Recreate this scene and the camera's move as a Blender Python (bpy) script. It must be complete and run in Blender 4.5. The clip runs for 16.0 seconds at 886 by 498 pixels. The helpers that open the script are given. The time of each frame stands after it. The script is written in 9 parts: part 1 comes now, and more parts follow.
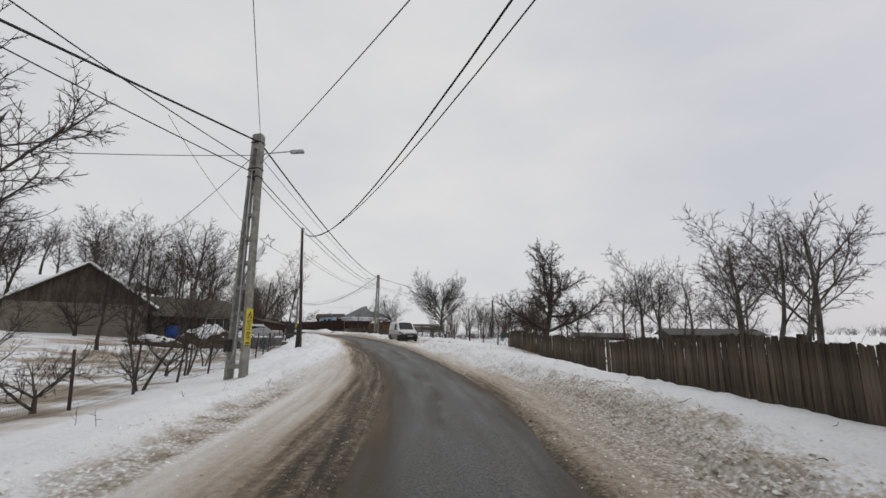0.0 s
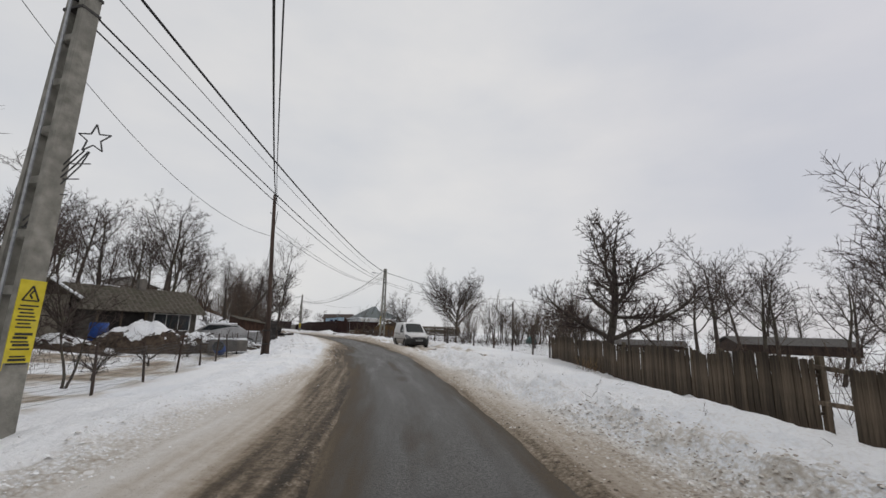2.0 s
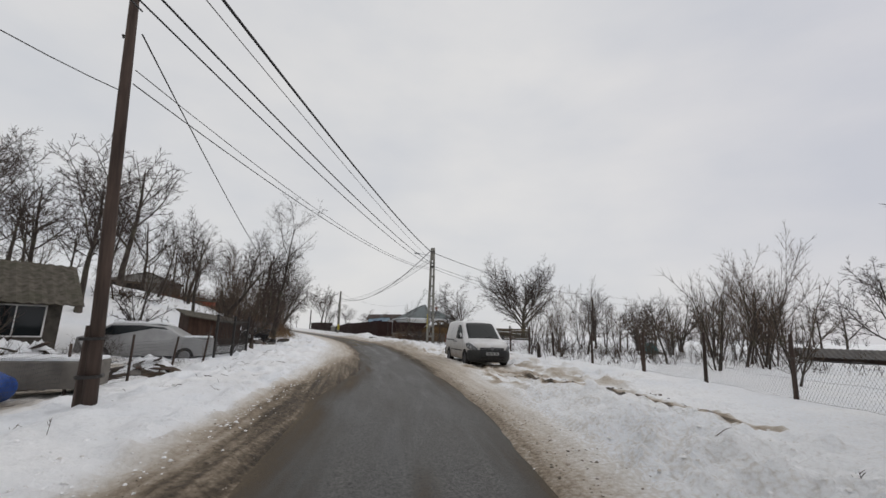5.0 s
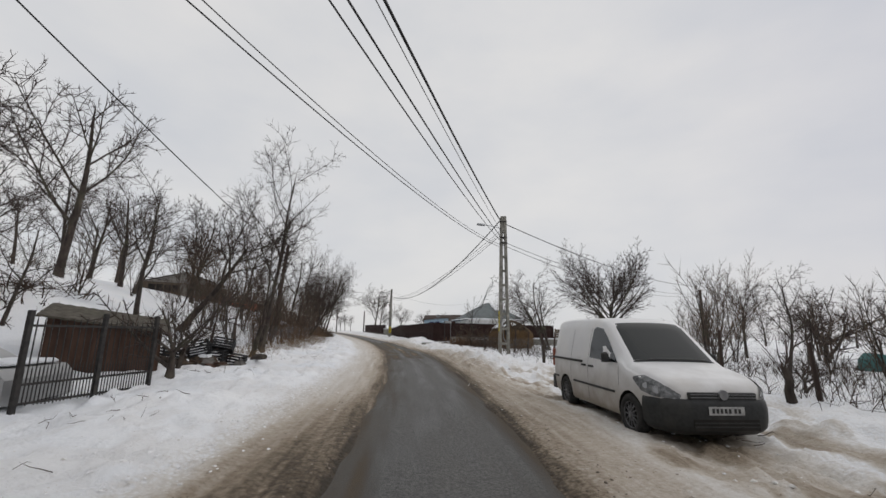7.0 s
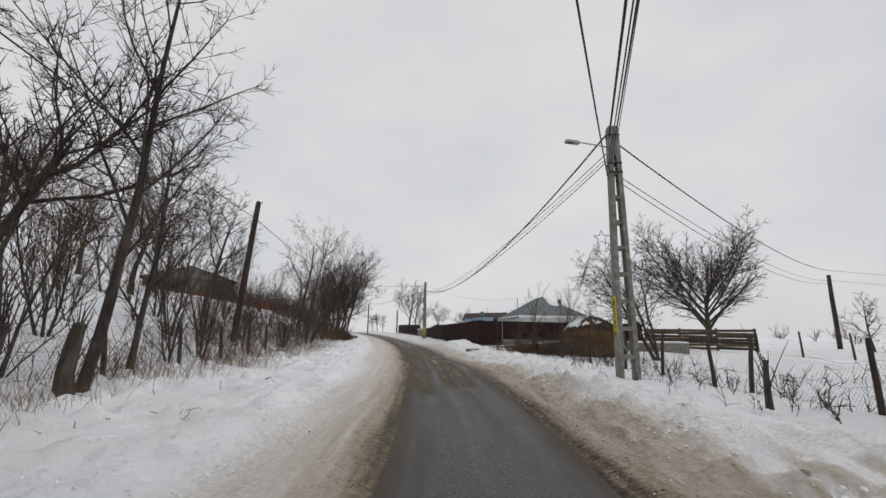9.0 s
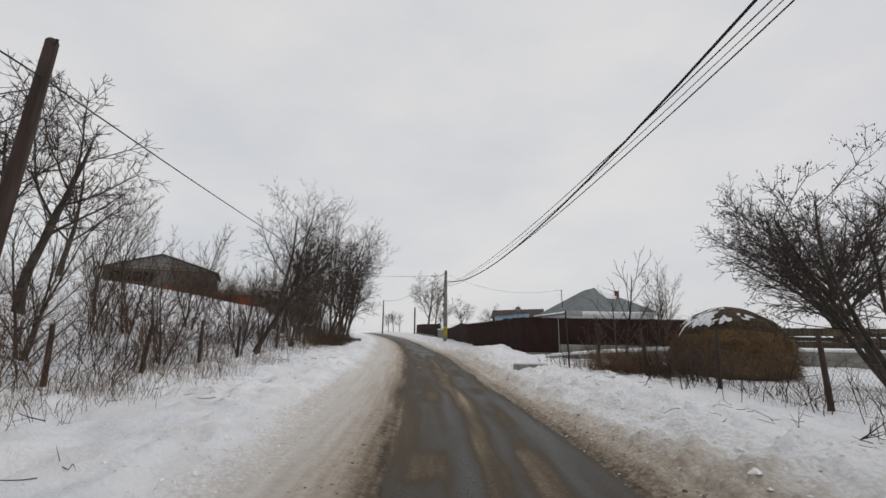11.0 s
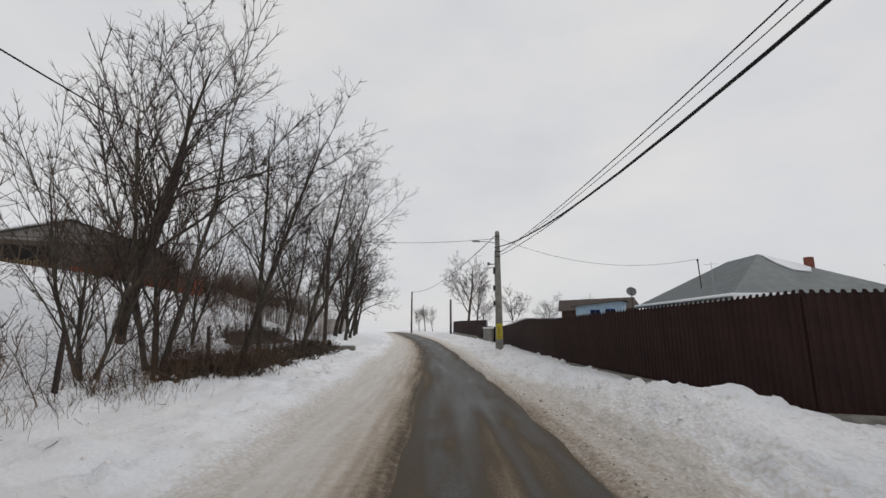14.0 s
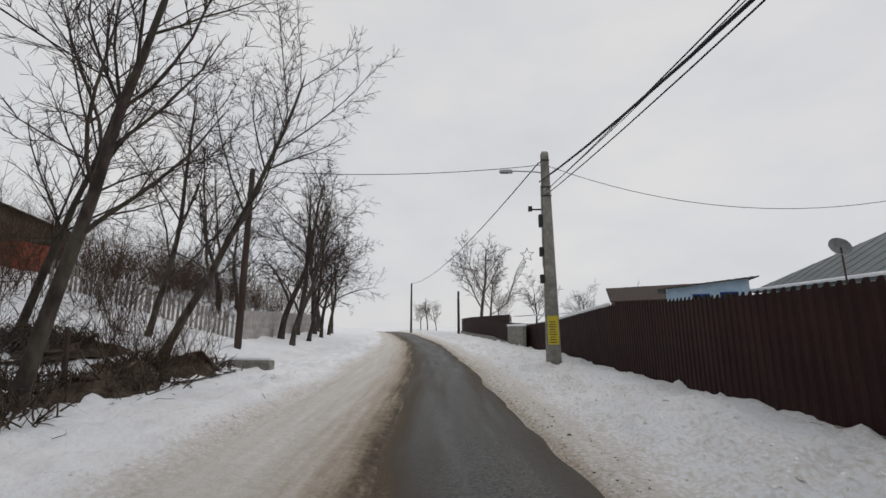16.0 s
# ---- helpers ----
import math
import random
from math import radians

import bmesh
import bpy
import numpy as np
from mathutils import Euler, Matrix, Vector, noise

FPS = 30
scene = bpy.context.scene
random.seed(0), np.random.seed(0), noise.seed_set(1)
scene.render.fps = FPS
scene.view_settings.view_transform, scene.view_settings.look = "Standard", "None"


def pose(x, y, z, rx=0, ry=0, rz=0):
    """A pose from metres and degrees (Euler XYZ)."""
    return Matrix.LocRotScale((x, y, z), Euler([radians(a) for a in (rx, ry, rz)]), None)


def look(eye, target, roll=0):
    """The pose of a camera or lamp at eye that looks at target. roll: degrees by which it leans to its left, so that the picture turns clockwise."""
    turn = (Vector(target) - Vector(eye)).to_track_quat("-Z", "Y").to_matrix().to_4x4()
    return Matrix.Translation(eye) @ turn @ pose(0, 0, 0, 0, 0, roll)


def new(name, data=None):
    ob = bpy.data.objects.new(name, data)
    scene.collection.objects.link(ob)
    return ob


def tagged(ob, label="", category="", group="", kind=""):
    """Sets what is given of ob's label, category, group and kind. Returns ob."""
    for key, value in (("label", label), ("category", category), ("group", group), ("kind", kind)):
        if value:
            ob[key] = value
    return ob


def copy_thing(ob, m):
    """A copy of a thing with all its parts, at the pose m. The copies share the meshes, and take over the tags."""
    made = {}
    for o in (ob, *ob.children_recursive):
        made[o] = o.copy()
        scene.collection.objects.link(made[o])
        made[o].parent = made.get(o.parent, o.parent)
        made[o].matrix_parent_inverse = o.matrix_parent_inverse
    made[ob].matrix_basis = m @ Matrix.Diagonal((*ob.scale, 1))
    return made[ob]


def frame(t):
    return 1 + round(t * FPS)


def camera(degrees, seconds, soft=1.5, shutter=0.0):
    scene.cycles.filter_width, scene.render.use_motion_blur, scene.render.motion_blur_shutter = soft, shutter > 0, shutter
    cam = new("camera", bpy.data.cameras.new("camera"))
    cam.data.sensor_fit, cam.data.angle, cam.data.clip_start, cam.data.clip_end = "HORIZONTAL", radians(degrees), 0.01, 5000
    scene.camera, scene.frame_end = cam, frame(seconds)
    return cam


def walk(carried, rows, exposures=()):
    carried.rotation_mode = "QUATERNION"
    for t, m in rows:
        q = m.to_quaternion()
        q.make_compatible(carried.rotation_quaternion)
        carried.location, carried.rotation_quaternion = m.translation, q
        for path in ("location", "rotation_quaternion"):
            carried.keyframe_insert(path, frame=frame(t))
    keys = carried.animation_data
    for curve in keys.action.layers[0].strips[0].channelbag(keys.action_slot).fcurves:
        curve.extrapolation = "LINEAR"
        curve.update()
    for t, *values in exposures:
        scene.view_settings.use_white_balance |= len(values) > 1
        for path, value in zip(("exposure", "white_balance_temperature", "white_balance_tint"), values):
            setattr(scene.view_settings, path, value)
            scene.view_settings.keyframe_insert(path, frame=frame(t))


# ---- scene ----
cam = camera(93.0, 16.0)
# seconds, x, y, z, yaw to the left, pitch up, roll
ROWS = [
    (0.0, 0.747, 0.816, 1.839, 0.94, 10.83, 0.67),
    (0.5, 0.718, 2.814, 1.822, 1.38, 10.72, 0.86),
    (1.0, 0.656, 4.648, 1.842, 1.79, 11.00, 1.08),
    (1.5, 0.606, 6.564, 1.859, 2.32, 10.91, 1.32),
    (2.0, 0.462, 8.499, 1.860, 3.09, 11.19, 1.64),
    (2.5, 0.206, 10.590, 1.819, 3.91, 11.34, 1.27),
    (3.0, -0.064, 12.817, 1.849, 5.24, 11.39, 1.26),
    (3.5, -0.383, 15.133, 1.876, 6.70, 11.36, 1.26),
    (4.0, -0.797, 17.584, 1.924, 7.84, 11.31, 1.39),
    (6.5, -3.763, 30.241, 2.116, 15.72, 11.18, 1.46),
    (7.0, -4.622, 32.781, 2.198, 18.21, 11.20, 1.18),
    (7.5, -5.622, 35.317, 2.249, 20.40, 11.18, 1.09),
    (8.0, -6.625, 37.739, 2.296, 21.85, 11.07, 1.12),
    (8.5, -7.660, 40.152, 2.287, 22.58, 11.09, 0.97),
    (11.0, -13.116, 52.118, 2.423, 26.16, 10.98, 0.63),
    (11.5, -14.347, 54.573, 2.419, 26.99, 11.04, 0.48),
    (12.0, -15.624, 57.067, 2.399, 28.00, 11.00, 0.25),
    (12.5, -16.981, 59.550, 2.395, 29.13, 11.03, 0.45),
    (13.0, -18.367, 62.043, 2.467, 30.25, 10.99, 0.37),
    (13.5, -19.807, 64.439, 2.569, 30.70, 10.80, 0.18),
    (14.0, -21.192, 66.845, 2.600, 31.23, 10.57, 0.16),
    (14.5, -22.544, 69.228, 2.552, 31.72, 10.50, 0.20),
    (15.0, -24.050, 71.646, 2.511, 31.87, 10.50, 0.12),
    (15.5, -25.579, 74.080, 2.528, 31.88, 10.37, 0.08),
    (16.0, -27.053, 76.533, 2.496, 32.01, 10.48, -0.03),
]
walk(cam, [(t, Matrix.Translation((x, y, z)) @ pose(0, 0, 0, 90 + pitch, 0, yaw) @ pose(0, 0, 0, 0, 0, roll)) for t, x, y, z, yaw, pitch, roll in ROWS])

# ---- world and sun: overcast winter day ----
world = bpy.data.worlds.new("overcast_sky")
scene.world = world
world.use_nodes = True
wn, wl = world.node_tree.nodes, world.node_tree.links
wn.clear()
w_out = wn.new("ShaderNodeOutputWorld")
w_bg = wn.new("ShaderNodeBackground")
w_sky = wn.new("ShaderNodeTexSky")
w_sky.sky_type = "NISHITA"
w_sky.sun_disc = False
w_sky.sun_elevation, w_sky.sun_rotation = radians(38), radians(60)
w_sky.air_density, w_sky.dust_density = 1.0, 2.0
w_scale = wn.new("ShaderNodeVectorMath")
w_scale.operation = "SCALE"
w_scale.inputs["Scale"].default_value = 0.10
w_coord = wn.new("ShaderNodeTexCoord")
w_map = wn.new("ShaderNodeMapping")
w_map.inputs["Scale"].default_value = (1.0, 1.0, 2.2)
w_noise = wn.new("ShaderNodeTexNoise")
w_noise.inputs["Scale"].default_value, w_noise.inputs["Detail"].default_value = 2.3, 6.0
w_noise.inputs["Roughness"].default_value = 0.5
w_ramp = wn.new("ShaderNodeValToRGB")
w_ramp.color_ramp.elements[0].position, w_ramp.color_ramp.elements[0].color = 0.30, (0.630, 0.645, 0.677, 1)
w_ramp.color_ramp.elements[1].position, w_ramp.color_ramp.elements[1].color = 0.64, (0.757, 0.747, 0.740, 1)
w_mix = wn.new("ShaderNodeMix")
w_mix.data_type = "RGBA"
w_mix.inputs["Factor"].default_value = 0.93
wl.new(w_coord.outputs["Generated"], w_map.inputs["Vector"])
wl.new(w_map.outputs["Vector"], w_noise.inputs["Vector"])
wl.new(w_noise.outputs["Fac"], w_ramp.inputs["Fac"])
wl.new(w_sky.outputs["Color"], w_scale.inputs[0])
wl.new(w_scale.outputs["Vector"], w_mix.inputs["A"])
wl.new(w_ramp.outputs["Color"], w_mix.inputs["B"])
# the cloud is thicker and bluer towards the east
w_sep = wn.new("ShaderNodeSeparateXYZ")
wl.new(w_coord.outputs["Generated"], w_sep.inputs["Vector"])
w_east = wn.new("ShaderNodeMapRange")
w_east.inputs["From Min"].default_value, w_east.inputs["From Max"].default_value = -0.1, 0.8
w_east.interpolation_type = "SMOOTHSTEP"
wl.new(w_sep.outputs["X"], w_east.inputs["Value"])
w_grey = wn.new("ShaderNodeMix")
w_grey.data_type, w_grey.blend_type = "RGBA", "MULTIPLY"
wl.new(w_east.outputs["Result"], w_grey.inputs["Factor"])
wl.new(w_mix.outputs["Result"], w_grey.inputs["A"])
w_grey.inputs["B"].default_value = (0.865, 0.865, 0.905, 1)
wl.new(w_grey.outputs["Result"], w_bg.inputs["Color"])
w_bg.inputs["Strength"].default_value = 1.0
wl.new(w_bg.outputs["Background"], w_out.inputs["Surface"])

sun_data = bpy.data.lights.new("sun", "SUN")
sun_data.energy, sun_data.angle, sun_data.color = 0.78, radians(85), (1.0, 0.97, 0.93)
sun = new("sun", sun_data)
sun.matrix_world = look((60, 35, 60), (0, 0, 0))
scene.view_settings.exposure = 0.0


# ---- materials ----
def rgba(c):
    return (*c, 1.0)


def material(name, dark, light, scale=6.0, rough=0.8, metal=0.0, bump=0.0, bump_scale=40.0, stretch=(1, 1, 1), spec=0.3,
             stain=None, stain_scale=0.8, stain_amount=0.5, vary=0.0, detail=6.0):
    """Two-tone grain, larger stains on top, fine relief and a slight change from piece to piece."""
    m = bpy.data.materials.new(name)
    m.use_nodes = True
    n, l = m.node_tree.nodes, m.node_tree.links
    b = n["Principled BSDF"]
    b.inputs["Roughness"].default_value, b.inputs["Metallic"].default_value = rough, metal
    b.inputs["Specular IOR Level"].default_value = spec
    co = n.new("ShaderNodeTexCoord")
    mp = n.new("ShaderNodeMapping")
    mp.inputs["Scale"].default_value = stretch
    l.new(co.outputs["Object"], mp.inputs["Vector"])
    g = n.new("ShaderNodeTexNoise")
    g.inputs["Scale"].default_value, g.inputs["Detail"].default_value = scale, detail
    l.new(mp.outputs["Vector"], g.inputs["Vector"])
    r = n.new("ShaderNodeValToRGB")
    r.color_ramp.elements[0].position, r.color_ramp.elements[0].color = 0.32, rgba(dark)
    r.color_ramp.elements[1].position, r.color_ramp.elements[1].color = 0.68, rgba(light)
    l.new(g.outputs["Fac"], r.inputs["Fac"])
    out = r.outputs["Color"]
    if stain:
        s = n.new("ShaderNodeTexNoise")
        s.inputs["Scale"].default_value, s.inputs["Detail"].default_value = stain_scale, 5.0
        l.new(co.outputs["Object"], s.inputs["Vector"])
        sr = n.new("ShaderNodeMapRange")
        sr.inputs["From Min"].default_value, sr.inputs["From Max"].default_value = 0.48, 0.66
        sr.inputs["To Max"].default_value = stain_amount
        l.new(s.outputs["Fac"], sr.inputs["Value"])
        mx = n.new("ShaderNodeMix")
        mx.data_type = "RGBA"
        l.new(sr.outputs["Result"], mx.inputs["Factor"])
        l.new(out, mx.inputs["A"])
        mx.inputs["B"].default_value = rgba(stain)
        out = mx.outputs["Result"]
    if vary:
        oi = n.new("ShaderNodeObjectInfo")
        vr = n.new("ShaderNodeMapRange")
        vr.inputs["To Min"].default_value, vr.inputs["To Max"].default_value = 1 - vary, 1 + vary
        l.new(oi.outputs["Random"], vr.inputs["Value"])
        hv = n.new("ShaderNodeHueSaturation")
        l.new(vr.outputs["Result"], hv.inputs["Value"])
        l.new(out, hv.inputs["Color"])
        out = hv.outputs["Color"]
    l.new(out, b.inputs["Base Color"])
    if bump:
        f = n.new("ShaderNodeTexNoise")
        f.inputs["Scale"].default_value, f.inputs["Detail"].default_value = bump_scale, 4.0
        l.new(mp.outputs["Vector"], f.inputs["Vector"])
        bp = n.new("ShaderNodeBump")
        bp.inputs["Strength"].default_value, bp.inputs["Distance"].default_value = bump, 0.02
        l.new(f.outputs["Fac"], bp.inputs["Height"])
        l.new(bp.outputs["Normal"], b.inputs["Normal"])
    return m


M_CONCRETE = material("weathered_concrete", (0.15, 0.145, 0.125), (0.30, 0.288, 0.255), 5, 0.9, bump=0.4, stain=(0.13, 0.125, 0.11), stain_scale=1.3)
M_OLD_WOOD = material("grey_weathered_wood", (0.030, 0.022, 0.015), (0.135, 0.104, 0.074), 11, 0.9, bump=0.5, bump_scale=30, stretch=(1, 1, 0.12), stain=(0.045, 0.045, 0.03), stain_scale=2.0, vary=0.42)
M_POST_WOOD = material("tarred_post_wood", (0.030, 0.021, 0.017), (0.075, 0.052, 0.042), 9, 0.85, bump=0.5, stretch=(1, 1, 0.1), vary=0.2)
M_BROWN_WOOD = material("brown_shed_wood", (0.040, 0.022, 0.015), (0.085, 0.048, 0.033), 7, 0.85, bump=0.3, stretch=(1, 1, 0.2), vary=0.15)
M_GABLE_WOOD = material("gable_boarding", (0.05, 0.038, 0.028), (0.11, 0.088, 0.068), 7, 0.9, bump=0.3, stretch=(1, 1, 0.15), vary=0.2)
M_BARK = material("grey_brown_bark", (0.028, 0.022, 0.019), (0.082, 0.066, 0.056), 8, 0.95, bump=0.6, bump_scale=18, stretch=(1, 1, 0.4), stain=(0.10, 0.11, 0.06), stain_scale=1.2, stain_amount=0.35, vary=0.2)
M_TWIG = material("bare_twigs", (0.026, 0.019, 0.017), (0.070, 0.051, 0.044), 3, 0.95, vary=0.2)
M_BRUSH = material("dry_brush_stems", (0.036, 0.024, 0.018), (0.105, 0.068, 0.045), 3, 0.95, vary=0.25)
M_RUST_STEM = material("rusty_dead_stalks", (0.060, 0.036, 0.022), (0.16, 0.098, 0.058), 3, 0.95, vary=0.25)
M_PALE_BOARD = material("pale_weathered_boards", (0.17, 0.16, 0.145), (0.29, 0.275, 0.255), 6, 0.9, bump=0.3, stretch=(1, 1, 0.15), vary=0.2)
M_REED = material("dry_grass_stems", (0.11, 0.072, 0.036), (0.24, 0.165, 0.09), 3, 0.95, vary=0.2)
M_PODS = material("dry_seed_pods", (0.035, 0.028, 0.024), (0.085, 0.065, 0.052), 8, 0.95, vary=0.2)
M_PLASTER = material("pale_lime_plaster", (0.15, 0.132, 0.105), (0.215, 0.192, 0.155), 2.5, 0.95, bump=0.2, stain=(0.16, 0.14, 0.115), stain_scale=0.9)
M_GREY_WALL = material("grey_plaster_wall", (0.11, 0.10, 0.09), (0.19, 0.175, 0.155), 3, 0.95, bump=0.2, stain=(0.12, 0.11, 0.10), stain_scale=0.9)
M_SHED_WALL = material("dirty_grey_shed_wall", (0.048, 0.043, 0.037), (0.115, 0.103, 0.089), 4, 0.95, bump=0.3, stain=(0.05, 0.045, 0.038), stain_scale=1.3)
M_BLUE_WALL = material("pale_blue_wall", (0.30, 0.42, 0.52), (0.40, 0.52, 0.62), 3, 0.9, stain=(0.25, 0.32, 0.38))
M_WHITE = material("white_paint", (0.66, 0.66, 0.65), (0.78, 0.78, 0.77), 4, 0.6, stain=(0.5, 0.48, 0.44), stain_scale=2)
M_DARK = material("dark_interior", (0.012, 0.011, 0.010), (0.028, 0.025, 0.022), 3, 0.95)
M_FIBRE_ROOF = material("grey_fibre_cement_roof", (0.046, 0.040, 0.030), (0.112, 0.099, 0.080), 6, 0.95, bump=0.3, stain=(0.055, 0.055, 0.035), stain_scale=1.1)
M_GREEN_ROOF = material("grey_green_sheet_roof", (0.080, 0.098, 0.100), (0.120, 0.142, 0.145), 2.5, 0.5, spec=0.35, stain=(0.07, 0.082, 0.085))
M_BROWN_SHEET = material("brown_corrugated_sheet", (0.021, 0.0098, 0.0085), (0.032, 0.0145, 0.0125), 2.0, 0.6, spec=0.18, stain=(0.055, 0.032, 0.026), stain_scale=0.7, stain_amount=0.35, vary=0.05)
M_RED_BRICK = material("red_brick", (0.17, 0.055, 0.035), (0.27, 0.10, 0.065), 8, 0.9, bump=0.3, stain=(0.12, 0.06, 0.045))
M_RED_SHEET = material("rusty_red_sheet", (0.272, 0.061, 0.031), (0.432, 0.105, 0.054), 4, 0.7, stain=(0.11, 0.05, 0.035))
M_IRON = material("dark_painted_iron", (0.018, 0.017, 0.017), (0.045, 0.04, 0.037), 12, 0.55, metal=0.3, spec=0.4)
M_STEEL = material("galvanised_steel", (0.28, 0.29, 0.30), (0.42, 0.43, 0.44), 14, 0.5, metal=0.7)
M_CABLE = material("black_cable", (0.012, 0.012, 0.013), (0.022, 0.022, 0.023), 10, 0.6)
M_WIRE = material("grey_wire", (0.06, 0.06, 0.06), (0.12, 0.12, 0.12), 10, 0.5, metal=0.4)
M_YELLOW = material("yellow_warning_panel", (0.50, 0.40, 0.02), (0.62, 0.51, 0.04), 9, 0.6, stain=(0.45, 0.37, 0.08), stain_scale=4)
M_BLACK = material("black_plastic", (0.014, 0.015, 0.015), (0.026, 0.027, 0.027), 20, 0.55, stain=(0.05, 0.047, 0.042), stain_scale=3, stain_amount=0.4)
M_TYRE = material("black_tyre_rubber", (0.012, 0.012, 0.012), (0.03, 0.029, 0.028), 14, 0.9, bump=0.3, stain=(0.06, 0.055, 0.05), stain_scale=6)
M_VAN = material("white_van_paint", (0.58, 0.58, 0.585), (0.65, 0.65, 0.65), 2, 0.28, spec=0.5, stain=(0.62, 0.60, 0.57), stain_scale=1.5, stain_amount=0.4)
M_SEAM = material("grey_panel_gap", (0.12, 0.12, 0.12), (0.20, 0.20, 0.20), 8, 0.7)
M_EARTH = material("dark_earth_and_twigs", (0.022, 0.016, 0.012), (0.085, 0.062, 0.045), 9, 0.95, bump=1.0, bump_scale=14, stain=(0.13, 0.10, 0.075), stain_scale=3)
M_TEAL = material("teal_plastic_cover", (0.03, 0.10, 0.10), (0.06, 0.16, 0.15), 4, 0.6, bump=0.3, bump_scale=6)
M_STONE = material("grey_rubble_stone", (0.07, 0.065, 0.06), (0.19, 0.175, 0.16), 7, 0.95, bump=0.6, vary=0.3)
M_SHOOT = material("pale_brown_shoots", (0.048, 0.034, 0.026), (0.125, 0.088, 0.064), 3, 0.95, vary=0.2)
M_PANEL = material("pale_concrete_panel", (0.27, 0.25, 0.235), (0.42, 0.395, 0.375), 5, 0.9, bump=0.2, stain=(0.22, 0.20, 0.18), stain_scale=1.1)
M_PICKET = material("pale_grey_pickets", (0.20, 0.18, 0.165), (0.33, 0.30, 0.275), 6, 0.9, stretch=(1, 1, 0.2), vary=0.2)
M_ALU = material("grey_alloy", (0.16, 0.16, 0.165), (0.28, 0.28, 0.285), 8, 0.35, metal=0.8)
M_LAMP_GLASS = material("clear_lamp_lens", (0.05, 0.053, 0.056), (0.18, 0.185, 0.19), 20, 0.12, spec=0.6)
M_PLATE = material("dirty_number_plate", (0.24, 0.24, 0.235), (0.40, 0.40, 0.39), 14, 0.5)
M_RIM = material("dirty_wheel_cover", (0.07, 0.07, 0.072), (0.17, 0.17, 0.175), 18, 0.5, metal=0.3)
M_CRATE = material("black_crate_plastic", (0.010, 0.010, 0.011), (0.028, 0.028, 0.030), 9, 0.6, bump=0.2)
M_BLUE = material("blue_plastic", (0.012, 0.045, 0.20), (0.02, 0.075, 0.30), 5, 0.5)
M_SIGN = material("grey_sign_back", (0.26, 0.27, 0.27), (0.38, 0.39, 0.39), 6, 0.5, metal=0.4)
M_SILVER_CAR = material("silver_car_paint", (0.32, 0.32, 0.32), (0.40, 0.40, 0.40), 3, 0.35, metal=0.4)
M_HAY = material("weathered_hay", (0.070, 0.043, 0.020), (0.175, 0.110, 0.052), 14, 1.0, bump=1.0, bump_scale=25, stretch=(1, 1, 0.5), stain=(0.075, 0.05, 0.03), stain_scale=1.2)
M_THATCH = material("rotted_dark_hay", (0.030, 0.023, 0.016), (0.085, 0.062, 0.040), 12, 1.0, bump=1.0, bump_scale=18, stretch=(1, 1, 0.5), stain=(0.12, 0.085, 0.05), stain_scale=2.2)
M_DISH = material("weathered_grey_enamel", (0.13, 0.135, 0.135), (0.19, 0.195, 0.195), 6, 0.6)
M_TARP = material("dark_tarpaulin", (0.035, 0.032, 0.03), (0.075, 0.068, 0.06), 4, 0.7, bump=0.4, bump_scale=5)


def glass_material(name, tint, rough=0.05):
    m = bpy.data.materials.new(name)
    m.use_nodes = True
    b = m.node_tree.nodes["Principled BSDF"]
    b.inputs["Base Color"].default_value = rgba(tint)
    b.inputs["Roughness"].default_value = rough
    b.inputs["Specular IOR Level"].default_value = 0.4
    return m


M_GLASS = glass_material("dark_window_glass", (0.012, 0.016, 0.018))
M_SCREEN = glass_material("dark_windscreen_glass", (0.010, 0.013, 0.013), 0.03)
M_SCREEN.node_tree.nodes["Principled BSDF"].inputs["Specular IOR Level"].default_value = 0.22


